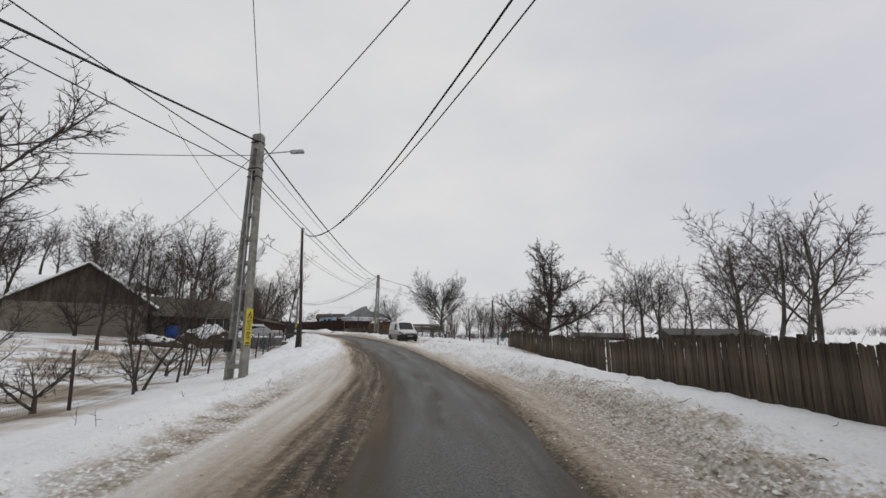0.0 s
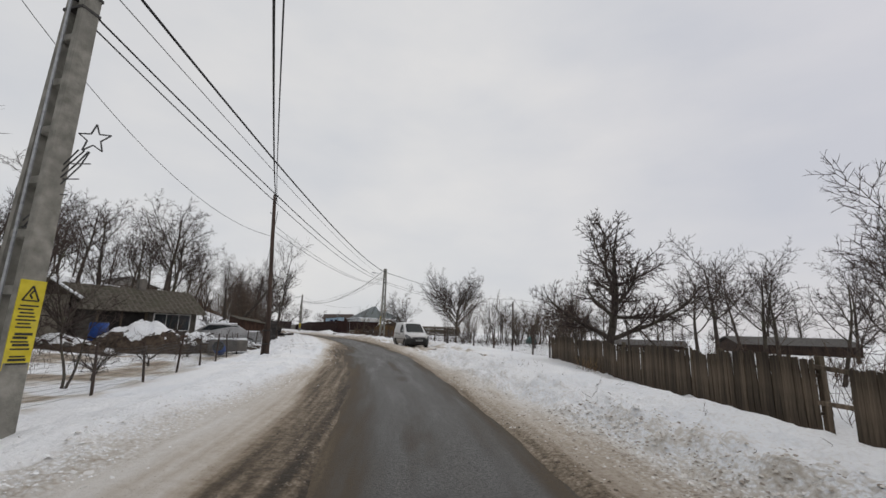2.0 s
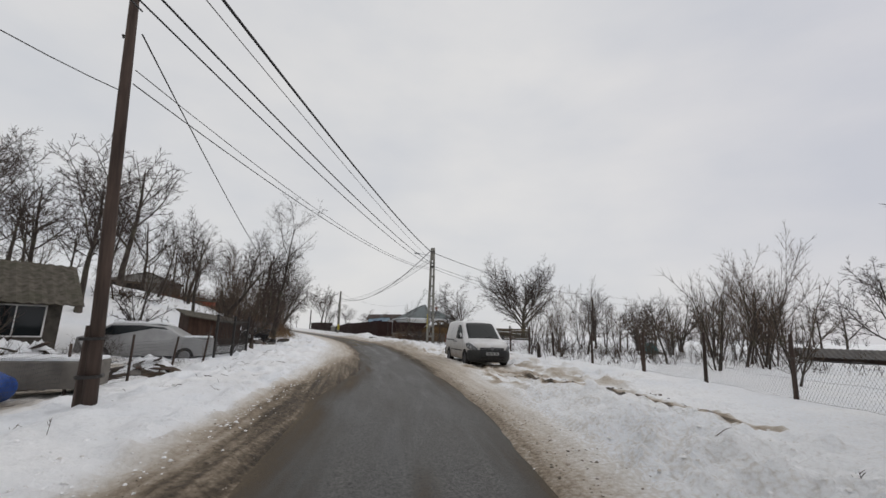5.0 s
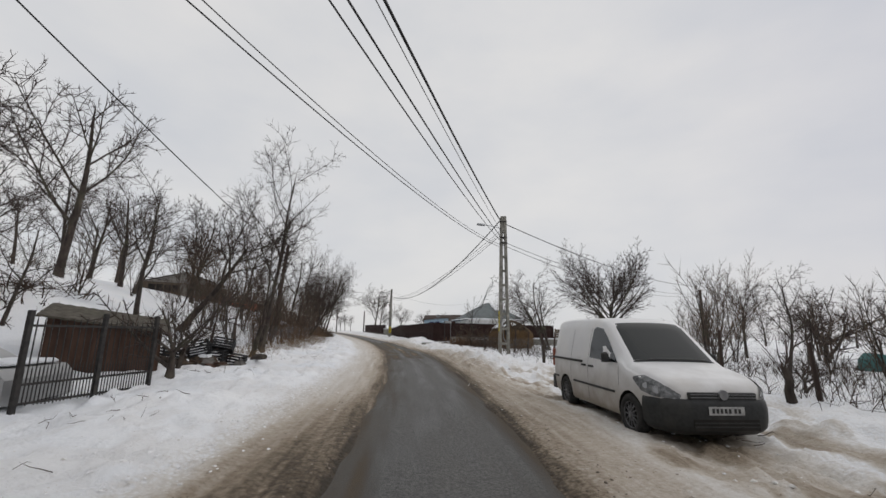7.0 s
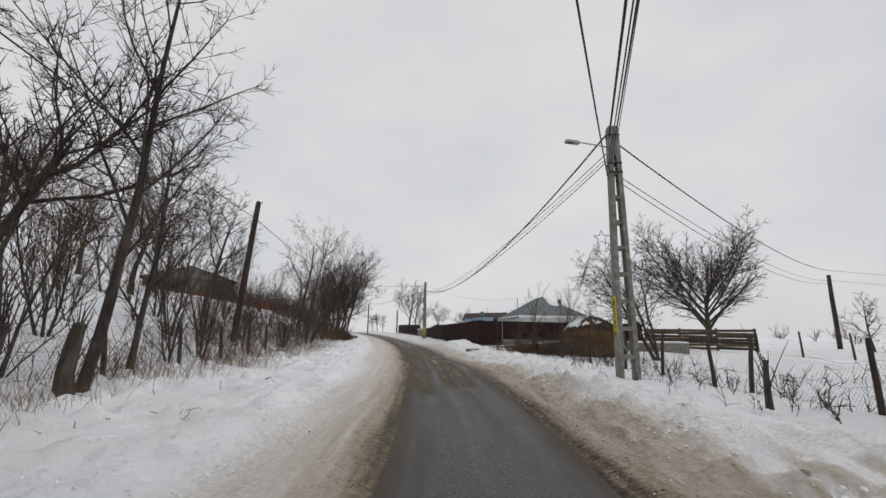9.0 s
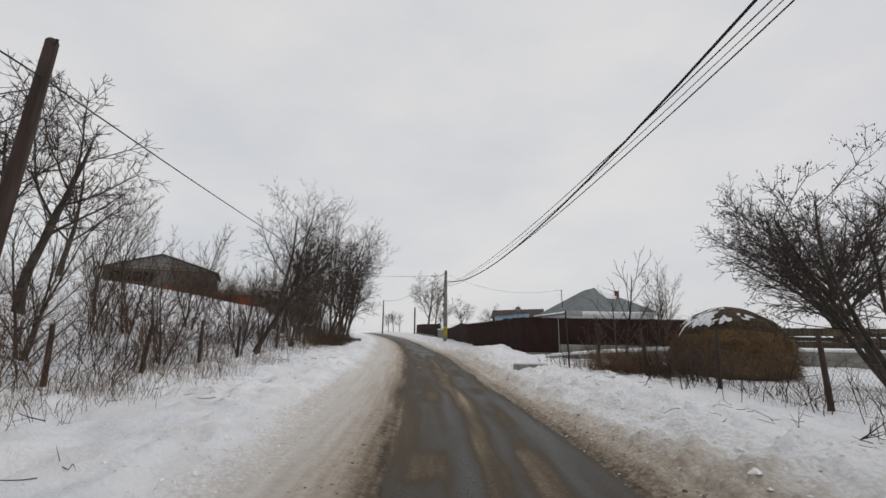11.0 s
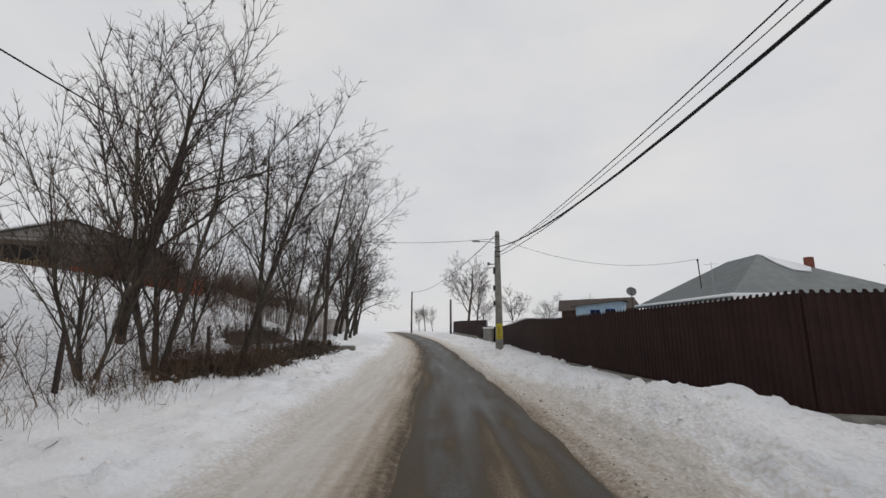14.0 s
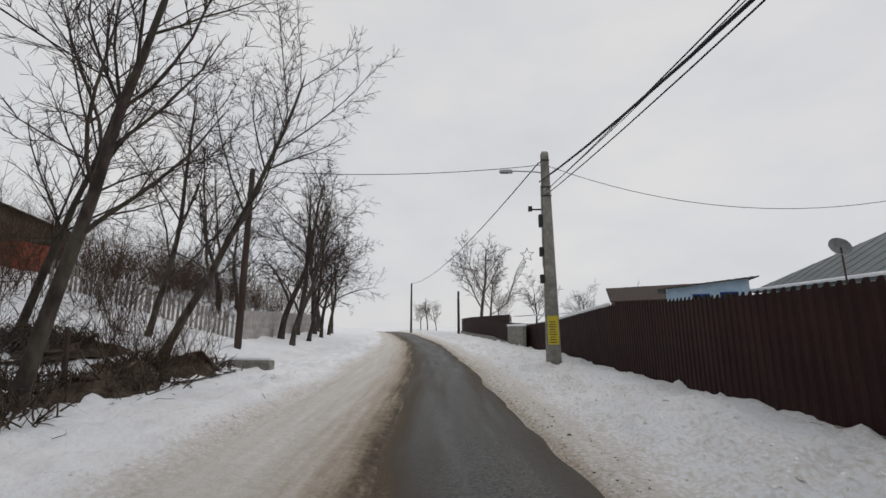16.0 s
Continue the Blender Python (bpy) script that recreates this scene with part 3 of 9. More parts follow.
def right_slush(s):
    return np.interp(s, [-20, 4, 8, 12, 17, 20, 27, 33, 38, 45, 55, 66, 140], [2.6, 2.7, 3.2, 3.2, 2.8, 2.4, 2.5, 2.9, 3.2, 2.7, 2.6, 2.4, 2.2])


def blend(s, a, b):
    t = np.clip((s - a) / (b - a), 0, 1)
    return t * t * (3 - 2 * t)


def height(s, d):
    """Height of the snow over the road's level."""
    s, d = np.broadcast_arrays(np.asarray(s, float), np.asarray(d, float))
    a = -d
    wob = 0.25 * (fbm(s * 0.7, d * 0.7, 3, 3) - 0.5)
    le, ls, re, rs = -left_edge(s) + wob, -left_slush(s) + wob, right_edge(s) + wob, right_slush(s) + wob
    # left side: yards, then a hillside
    yard = np.interp(a, [0, 4.2, 5.4, 8, 11, 14, 20, 30, 60, 120, 400, 3000], [0.2, 0.2, -0.05, -0.25, -0.10, 0.25, 0.8, 2.2, 6.5, 10, 12, 12])
    hill = np.interp(a, [0, 3.5, 5, 6, 8, 10, 12, 15, 20, 25, 30, 60, 120, 400, 3000], [0.25, 0.3, 0.38, 0.55, 1.05, 1.65, 2.35, 3.4, 4.35, 5.15, 5.8, 9.2, 12.3, 13, 13])
    k = blend(s, 36, 50)
    flat_l = yard * (1 - k) + hill * k
    k = blend(s, 112, 150)
    flat_l = flat_l * (1 - k) + np.interp(a, [0, 6, 12, 60, 400, 3000], [0.2, 0.5, 0.7, 1.0, -2, -4]) * k
    rise = np.clip((a - ls) / 0.9, 0, 1)
    left = np.interp(a - le, [-3, -0.25, 0.0, 0.15], [-0.10, -0.08, 0.012, 0.045]) + 0.05 * np.clip((a - le) / np.maximum(ls - le, 0.3), 0, 1) * (a > le)
    left = left * (1 - rise) + rise * flat_l
    # right side: ploughed berm, a parking place, a side lane and the front of the long fence
    berm = np.interp(d, [0, 3.2, 3.9, 4.8, 6.0, 10, 30, 120, 3000], [0.2, 0.26, 0.34, 0.26, 0.15, 0.05, 0.0, 0.3, 4.0])
    park = np.interp(d, [0, 5.6, 6.6, 7.6, 9, 30, 120, 3000], [0.0, -0.02, 0.20, 0.26, 0.16, 0.1, 0.3, 4.0])
    lane = np.interp(d, [0, 3, 8, 30, 120, 3000], [0.12, 0.15, 0.2, 0.3, 0.5, 4.0])
    k1, k2 = blend(s, 30, 35) * (1 - blend(s, 45, 50)), blend(s, 67.5, 69.5) * (1 - blend(s, 74.5, 76.5))
    flat_r = berm * (1 - k1) * (1 - k2) + park * k1 + lane * k2
    rise = np.clip((d - rs) / 0.8, 0, 1)
    right = np.interp(d - re, [-3, -0.25, 0.0, 0.15], [-0.10, -0.08, 0.008, 0.04]) + 0.06 * np.clip((d - re) / np.maximum(rs - re, 0.3), 0, 1) * (d > re)
    right = right * (1 - rise) + rise * flat_r
    h = np.where(d < 0, left, right)
    # clods thrown up by the plough, ruts in the slush and drifted unevenness
    off = np.clip(np.minimum(np.where(d < 0, a - le, d - re) / 0.3, 1), 0, 1)
    calm = np.where(d < 0, np.clip((a - ls) / 0.5, 0, 1), np.clip((d - rs + 0.3) / 0.5, 0, 1)) * 0.7 + 0.3
    clod = np.clip(np.where(d < 0, np.interp(a - ls, [-0.9, 0.2, 1.0, 2.2], [0.15, 0.55, 0.5, 0.08]), np.interp(d - rs, [-0.8, 0.2, 1.2, 2.8], [0.25, 1.0, 0.9, 0.15])), 0, 1)
    clod = clod * np.interp(s, [8, 17, 34, 50, 90], [1.0, 1.5, 1.4, 1.2, 1.1]) * np.where(d < 0, 0.8, 1.0) * (1 - 0.7 * k1 * (d > 0)) * off * calm
    lump = np.abs(fbm(s * 2.6, d * 2.6, 11, 4) - 0.5) * 2
    h = h + clod * (0.24 * (lump - 0.28) + 0.16 * (fbm(s * 1.1, d * 1.3, 5, 3) - 0.5) + 0.10 * (vnoise(s * 5.5, d * 5.5, 24) - 0.5))
    h = h + off * calm * (0.12 * (fbm(s * 0.35, d * 0.45, 8, 4) - 0.5) + 0.05 * (fbm(s * 3.6, d * 3.6, 21, 2) - 0.5))
    # dimples and scattered lumps in the open snow
    open_snow = off * np.interp(np.where(d < 0, a - ls, d - rs), [0.2, 1.0, 4.0, 9.0], [0, 1, 1, 0]) * np.interp(s, [0, 20, 34, 50, 90], [0.35, 0.4, 1.0, 1.0, 0.7])
    h = h + open_snow * (0.12 * np.clip(fbm(s * 2.6, d * 2.6, 27, 3) - 0.56, 0, 1) * 4 - 0.11 * np.clip(fbm(s * 2.9, d * 2.9, 29, 3) - 0.58, 0, 1) * 4)
    # snow pushed up at the corner of the side lane
    h = h + 0.26 * np.exp(-(((s - 77.3) / 1.5) ** 2 + ((d - 4.6) / 1.1) ** 2)) * (0.75 + 0.8 * fbm(s * 1.5, d * 1.5, 28, 3)) + 0.12 * np.exp(-(((s - 79.6) / 2.0) ** 2 + ((d - 4.0) / 0.9) ** 2))
    # snow lying up against the long sheet fence
    h = h + 0.07 * np.exp(-((d - 4.5) / 0.55) ** 2) * blend(s, 81, 86)
    # wheel track leaving the parking place
    h = h - 0.04 * np.exp(-(((d - 4.45) - 0.10 * (35.9 - s)) / 0.2) ** 2) * blend(s, 27, 29) * (1 - blend(s, 35.6, 36.6))
    # drift against the board fence
    h = h + 0.20 * np.exp(-((d - 5.6) / 0.7) ** 2) * (1 - blend(s, 22, 30))
    rut = off * np.where(d < 0, (a < ls) * 1.0, (d < rs) * 1.0)
    h = h + rut * 0.05 * (fbm(s * 0.13, d * 4.5, 31, 3) - 0.5)
    return h


def ground_z(x, y):
    s, d = station(x, y)
    return float(road_z(s) + height(np.array([s]), np.array([d]))[0])


def grid_mesh(name, xyz, mat, attr=(), uv=None):
    rows, cols = xyz.shape[:2]
    me = bpy.data.meshes.new(name)
    idx = np.arange(rows * cols).reshape(rows, cols)
    quads = np.stack([idx[:-1, :-1], idx[:-1, 1:], idx[1:, 1:], idx[1:, :-1]], -1).reshape(-1, 4)
    me.vertices.add(rows * cols)
    me.vertices.foreach_set("co", xyz.reshape(-1).astype(np.float32))
    me.loops.add(quads.size)
    me.loops.foreach_set("vertex_index", quads.reshape(-1).astype(np.int32))
    me.polygons.add(len(quads))
    me.polygons.foreach_set("loop_start", np.arange(0, quads.size, 4, dtype=np.int32))
    me.update(calc_edges=True)
    me.polygons.foreach_set("use_smooth", [True] * len(quads))
    for key, val in attr:
        lay = me.attributes.new(key, "FLOAT", "POINT")
        lay.data.foreach_set("value", val.reshape(-1).astype(np.float32))
    if uv is not None:
        lay = me.uv_layers.new(name="UVMap")
        lay.data.foreach_set("uv", uv.reshape(-1, 2)[quads.reshape(-1)].reshape(-1).astype(np.float32))
    me.materials.append(mat)
    return me


def stepped(pieces):
    return np.unique(np.concatenate([np.arange(a, b, c) for a, b, c in pieces]).round(4))


def ground_dirt(s, d):
    """Dirt in the snow, and how gritty and crumbly it lies."""
    a = -d
    w = 0.5 * (fbm(s * 0.5, d * 0.9, 41, 4) - 0.5)
    le, ls, re, rs = -left_edge(s), -left_slush(s), right_edge(s), right_slush(s)
    late = blend(s, 36, 44)
    # brown rim next to the asphalt, tan and rutted further out
    rut = 0.50 * (fbm(s * 0.10, d * 3.2, 43, 3) - 0.5)
    left = (np.interp(a - le + w * 0.6, [-0.3, 0.3, 0.85, 1.1, 1.5, 1.9], [0.92, 0.80, 0.70, 0.34, 0.24, 0.16]) + 0.55 * rut) * (1 - late) + np.interp(a - le + w * 0.3, [-0.3, 0.08, 0.26, 0.55, 1.2], [0.98, 0.78, 0.52, 0.33, 0.20]) * late
    left = left * np.clip(1 - (a - ls + w) / np.interp(s, [0, 36, 44], [0.9, 0.8, 0.7]), 0, 1)
    near = np.interp(d - re + w * 0.4, [-0.3, 0.05, 0.25, 0.5, 1.2], [0.98, 0.72, 0.46, 0.42, 0.30])
    gone = blend(s, 8, 17)
    reach = (rs + 0.35) * (1 - gone) + (0.6 * re + 0.4 * rs + 0.1 + 0.6 * blend(s, 34, 40) * (1 - blend(s, 56, 62)) + 0.55 * blend(s, 64, 69) * (1 - blend(s, 80, 86))) * gone
    right = near * np.clip(1 - (d - reach + w * 1.3) / 0.8, 0, 1) * np.interp(s, [0, 10, 20, 34, 40, 58, 66, 80, 86], [1.0, 1.0, 0.62, 0.7, 1.15, 0.9, 0.68, 0.6, 0.42])
    out = np.where(d < 0, left, right)
    early = 1 - gone
    band = np.where(d < 0, np.interp(a - ls + w, [-0.3, 0.0, 0.35, 0.75], [0, 1, 0.8, 0]), np.interp(d - rs + w, [-0.9, -0.4, 0.9, 1.7], [0, 1, 0.9, 0]))
    rim = np.where(d < 0, np.interp(a - le, [-0.3, 0.1, 0.5, 0.9], [0.6, 0.6, 0.5, 0]), np.interp(d - re, [-0.3, 0.1, 0.4], [0.5, 0.4, 0.25]))
    rim = rim * np.where(d < 0, 1 - 0.7 * late, 1.0)
    grit = np.maximum(band * np.where(d < 0, 0.20 + 0.45 * early, 0.24 + 0.36 * early), rim * np.where(d < 0, 0.4, 0.8)) * np.where((d < re - 0.2) & (d > -le + 0.2), 0, 1)
    # grit on the ploughed clods
    lump = fbm(s * 3.2, d * 3.2, 51, 3)
    out = np.maximum(out, band * np.clip((lump - 0.44) * 2.6, 0.08, 0.5) * np.where(d < 0, 0.15 + 0.8 * early, 0.14 + 0.51 * early))
    # dead grass and trodden earth showing in the yard
    yard = blend(a, 6.2, 8.0) * (1 - blend(a, 15, 20)) * blend(s, 2, 8) * (1 - blend(s, 37, 41)) * (d < 0)
    out = np.maximum(out, yard * np.clip((fbm(s * 0.9, d * 0.9, 47, 5) - 0.44) * 2.2, 0, 0.55))
    # grey stains in the open snow past the yard gate
    stain = np.interp(np.where(d < 0, a - ls, d - rs), [0, 0.5, 2.5, 4.5], [0, 1, 0.7, 0]) * blend(s, 26, 34) * np.clip((fbm(s * 1.2, d * 1.7, 45, 4) - 0.46) * 0.7, 0, 0.07)
    out = np.maximum(out, stain)
    # trodden earth and slush on the parking place
    park = blend(s, 31, 34) * (1 - blend(s, 46, 50)) * np.interp(d, [2.0, 2.6, 5.5, 7.5], [0, 1, 0.9, 0])
    out = np.maximum(out, park * np.clip((fbm(s * 0.9, d * 2.2, 61, 4) - 0.47) * 2.6, 0.05, 0.55))
    grit = np.maximum(grit * (1 - 0.6 * park), park * 0.14)
    under = np.exp(-(((s - 38.9) / 1.8) ** 2 + ((d - 4.3) / 0.85) ** 2)) + 0.5 * np.exp(-(((s - 37.2) / 1.1) ** 2 + ((d - 3.3) / 0.35) ** 2)) + 0.4 * np.exp(-(((s - 35.4) / 1.2) ** 2 + ((d - 4.4) / 0.5) ** 2))
    out = np.maximum(out, np.clip(under * (0.15 + 1.0 * fbm(s * 2.2, d * 2.2, 63, 3)), 0, 0.85))
    # a bare strip of soil where a track leaves the road
    along = np.exp(-(((d - 4.45) - 0.10 * (35.9 - s) - 0.12 * (fbm(s * 0.8, d * 0, 72, 2) - 0.5)) / 0.19) ** 2) * blend(s, 27, 29) * (1 - blend(s, 35.6, 36.6))
    out = np.maximum(out, np.clip(along * (0.75 + 0.7 * fbm(s * 2, d * 2, 71, 3)), 0, 1.0))
    lane = blend(s, 66, 68) * (1 - blend(s, 74.5, 76)) * np.interp(d, [1.8, 2.4, 3.4, 12], [0, 0.12, 0.03, 0.02])
    return np.clip(np.maximum(out, lane * (0.5 + fbm(s * 1.5, d * 1.0, 73, 3))), 0, 1), np.clip(grit, 0, 1)


def build_ground():
    s = stepped([(-300, -60, 30), (-60, -12, 3), (-12, -2, 0.5), (-2, 100, 0.115), (100, 110, 0.25), (110, 150, 0.6), (150, 320, 6), (320, 3000, 60)])
    d = stepped([(-3000, -400, 130), (-400, -120, 20), (-120, -30, 4), (-30, -15, 0.8), (-15, -7, 0.3), (-7, 7, 0.08), (7, 12, 0.35), (12, 30, 0.9), (30, 120, 5), (120, 400, 20), (400, 3001, 130)])
    S, D = np.meshgrid(s, d, indexing="ij")
    p, t = on_line(s)
    n = np.stack([t[:, 1], -t[:, 0]], 1)
    mean = np.array((math.cos(radians(18)), math.sin(radians(18))))
    near, far = np.clip(D, -40, 40), D - np.clip(D, -40, 40)
    xy = p[:, None, :] + n[:, None, :] * near[..., None] + mean * far[..., None]
    z = road_z(S) + height(S, D)
    z += np.where(np.abs(D) > 8, 0.25 * (fbm(xy[..., 0] * 0.12, xy[..., 1] * 0.12, 91, 4) - 0.5), 0)
    dirt, grit = ground_dirt(S, D)
    ob = new("ground", grid_mesh("ground", np.concatenate([xy, z[..., None]], -1), M_GROUND, (("dirt", dirt), ("grit", grit)), np.stack([D, S], -1)))
    tagged(ob, "snow-covered verges, yards and hillside with tan slush along the road", "ground", kind="structure")


def build_road():
    s = stepped([(-50, -2, 2.0), (-2, 110, 0.25), (110, 200, 1.0), (200, 318, 5)])
    d = np.arange(-2.6, 2.61, 0.1)
    S, D = np.meshgrid(s, d, indexing="ij")
    p, t = on_line(s)
    n = np.stack([t[:, 1], -t[:, 0]], 1)
    xy = p[:, None, :] + n[:, None, :] * D[..., None]
    z = road_z(S) - 0.008 * D**2 + 0.012 * (fbm(S * 0.5, D * 1.5, 7, 3) - 0.5)
    le, re = left_edge(S), right_edge(S)
    w = 0.35 * (fbm(S * 0.35, D * 1.2, 77, 3) - 0.5)
    brk = np.clip((fbm(S * 0.8, D * 1.6, 79, 4) - 0.36) * 3.2, 0, 1)
    edge_l = np.interp(D - le + w, [-0.3, 0.05, 0.35, 0.65, 0.95], [0.85, 0.62, 0.48, 0.22, 0.04])
    edge_l = edge_l * np.interp(S, [0, 34, 42, 60], [1, 1, 0.55, 0.9])
    edge_r = np.interp(re - D + w, [-0.3, 0.0, 0.3, 0.65], [0.9, 0.55, 0.34, 0.05])
    # brown wet tracks and broken slush between them past the bend
    wander = 0.22 * (fbm(S * 0.18, D * 0 + 3.0, 83, 3) - 0.5)
    bend = blend(S, 47, 56)
    wheel = 0.60 * np.exp(-((D - 1.2 - wander) / 0.28) ** 4) + 0.62 * np.exp(-((D + 0.1 - wander) / 0.42) ** 4)
    slush = np.exp(-((D - 0.66 - 1.4 * wander - 0.8 * w) / 0.30) ** 2) * (0.62 + 0.5 * (fbm(S * 0.22, D * 5.0, 85, 4) - 0.5) + 0.25 * (fbm(S * 1.4, D * 6.0, 86, 3) - 0.5)) * blend(S, 52, 58) * (1 - blend(S, 76, 82))
    mud = np.maximum(np.maximum(edge_l, edge_r), wheel * bend * (0.55 + 0.6 * brk) * np.interp(S, [56, 78, 86], [1, 0.85, 0.3]))
    mud = np.maximum(mud, np.maximum(slush * 1.25, 0.22 * bend * (1 - blend(S, 72, 82))))
    mud = np.maximum(mud, (0.42 * np.exp(-((D - 0.25 - w) / 0.22) ** 2) * brk + 0.2 * np.exp(-((D - 1.2 - w) / 0.25) ** 2)) * (1 - blend(S, 22, 34)))
    uv = np.stack([D, S], -1)
    ob = new("road", grid_mesh("road", np.concatenate([xy, z[..., None]], -1), M_ROAD, (("mud", np.clip(mud, 0, 1)),), uv))
    tagged(ob, "wet grey asphalt road with brown slush tracks", "road", kind="structure")


build_ground()
build_road()


# ---- loose clods of ploughed snow and frozen grit ----
def clods(name, count, seed, spread, size, mat, label):
    """Small broken lumps lying on the verges, too many to count."""
    rng = np.random.default_rng(seed)
    s, d = spread(rng, count)
    p, t = on_line(s)
    xy = p + np.stack([t[:, 1], -t[:, 0]], 1) * d[:, None]
    z = road_z(s) + height(s, d)
    r = size * rng.lognormal(0, 0.33, count)
    keep = ~((s > 66.5) & (s < 76.5) & (d > 2.6)) & ~((mat is not M_EARTH) & (s > 29) & (s < 46) & (d > 2.2) & (rng.random(count) < 0.8))
    r = np.where(keep, r, 0.006)
    base = np.array([(1, 0, 0), (0.3, 0.9, 0), (-0.8, 0.6, 0), (-0.8, -0.6, 0), (0.3, -0.9, 0), (0.55, 0.35, 0.62), (-0.5, 0.45, 0.7), (-0.1, -0.6, 0.6)])
    tri = np.array([(0, 1, 5), (1, 6, 5), (1, 2, 6), (2, 3, 6), (3, 7, 6), (3, 4, 7), (4, 0, 7), (0, 5, 7), (5, 6, 7)])
    turn = rng.uniform(0, 6.28, count)
    c, sn = np.cos(turn)[:, None], np.sin(turn)[:, None]
    v = base[None] * (1 + rng.normal(0, 0.22, (count, 8, 3))) * r[:, None, None]
    v = np.stack([v[..., 0] * c - v[..., 1] * sn, v[..., 0] * sn + v[..., 1] * c, v[..., 2] * 0.85 - 0.15 * r[:, None]], -1)
    v += np.concatenate([xy, z[:, None]], 1)[:, None, :]
    f = (tri[None] + 8 * np.arange(count)[:, None, None]).reshape(-1, 3)
    me = bpy.data.meshes.new(name)
    me.from_pydata(v.reshape(-1, 3).tolist(), [], f.tolist())
    me.materials.append(mat)
    return tagged(new(name, me), label, "snow clods", kind="stuff")


def berm_right(rng, n):
    s = np.where(rng.random(n) < 0.8, 2 + 14 * rng.random(n) ** 1.1, rng.uniform(16, 80, n))
    return s, right_slush(s) + rng.normal(0.2, 0.5, n) - 0.4 * (s > 16)


def berm_left(rng, n):
    s = np.where(rng.random(n) < 0.75, rng.uniform(2, 20, n), rng.uniform(20, 60, n))
    return s, left_slush(s) - rng.normal(0.40, 0.32, n)


def open_snow_right(rng, n):
    s = rng.uniform(14, 98, n)
    return s, right_slush(s) + 0.3 + np.abs(rng.normal(0, 1.1, n))


def rim_left(rng, n):
    s = 2 + 60 * rng.random(n) ** 2
    return s, left_edge(s) - np.abs(rng.normal(0.05, 0.35, n))


def rim_right(rng, n):
    s = rng.uniform(2, 100, n)
    return s, right_edge(s) + np.abs(rng.normal(0.1, 0.3, n))


clods("gritty_clods", 6500, 1, berm_right, 0.017, M_CLOD, "frozen clods of gritty brown snow along the ploughed verge")
clods("crumbled_snow", 2600, 2, berm_left, 0.017, M_CLOD_PALE, "crumbled grey-white snow along the edge of the slush")
clods("snow_lumps", 3400, 3, open_snow_right, 0.022, M_CLOD_PALE, "broken white snow lumps thrown up by the plough")
def track_side(rng, n):
    s = rng.uniform(30, 36.5, n)
    return s, 4.5 + 0.10 * (35.9 - s) + rng.normal(0.05, 0.45, n)


def crumbs_left(rng, n):
    s = rng.uniform(20, 96, n)
    return s, left_slush(s) - 0.15 - np.abs(rng.normal(0, 0.75, n))


clods("thrown_snow", 2600, 8, crumbs_left, 0.014, M_CLOD_PALE, "crumbs of ploughed snow scattered along the bank")
clods("dirty_crumbs", 900, 9, berm_right, 0.020, M_CLOD, "grey and brown crumbs on the ploughed verge")
clods("earth_lumps", 90, 6, track_side, 0.032, M_EARTH, "dark clods of bare earth beside the wheel track")
clods("edge_grit", 2400, 4, rim_left, 0.012, M_CLOD_DARK, "dark grit and ice crumbs at the asphalt edge")
clods("verge_grit", 2400, 5, rim_right, 0.013, M_CLOD_DARK, "dark grit and ice crumbs beside the asphalt")


# ---- poles and cables ----
def at(x, y, turn=0.0, dz=0.0):
    return pose(x, y, ground_z(x, y) + dz, 0, 0, turn)


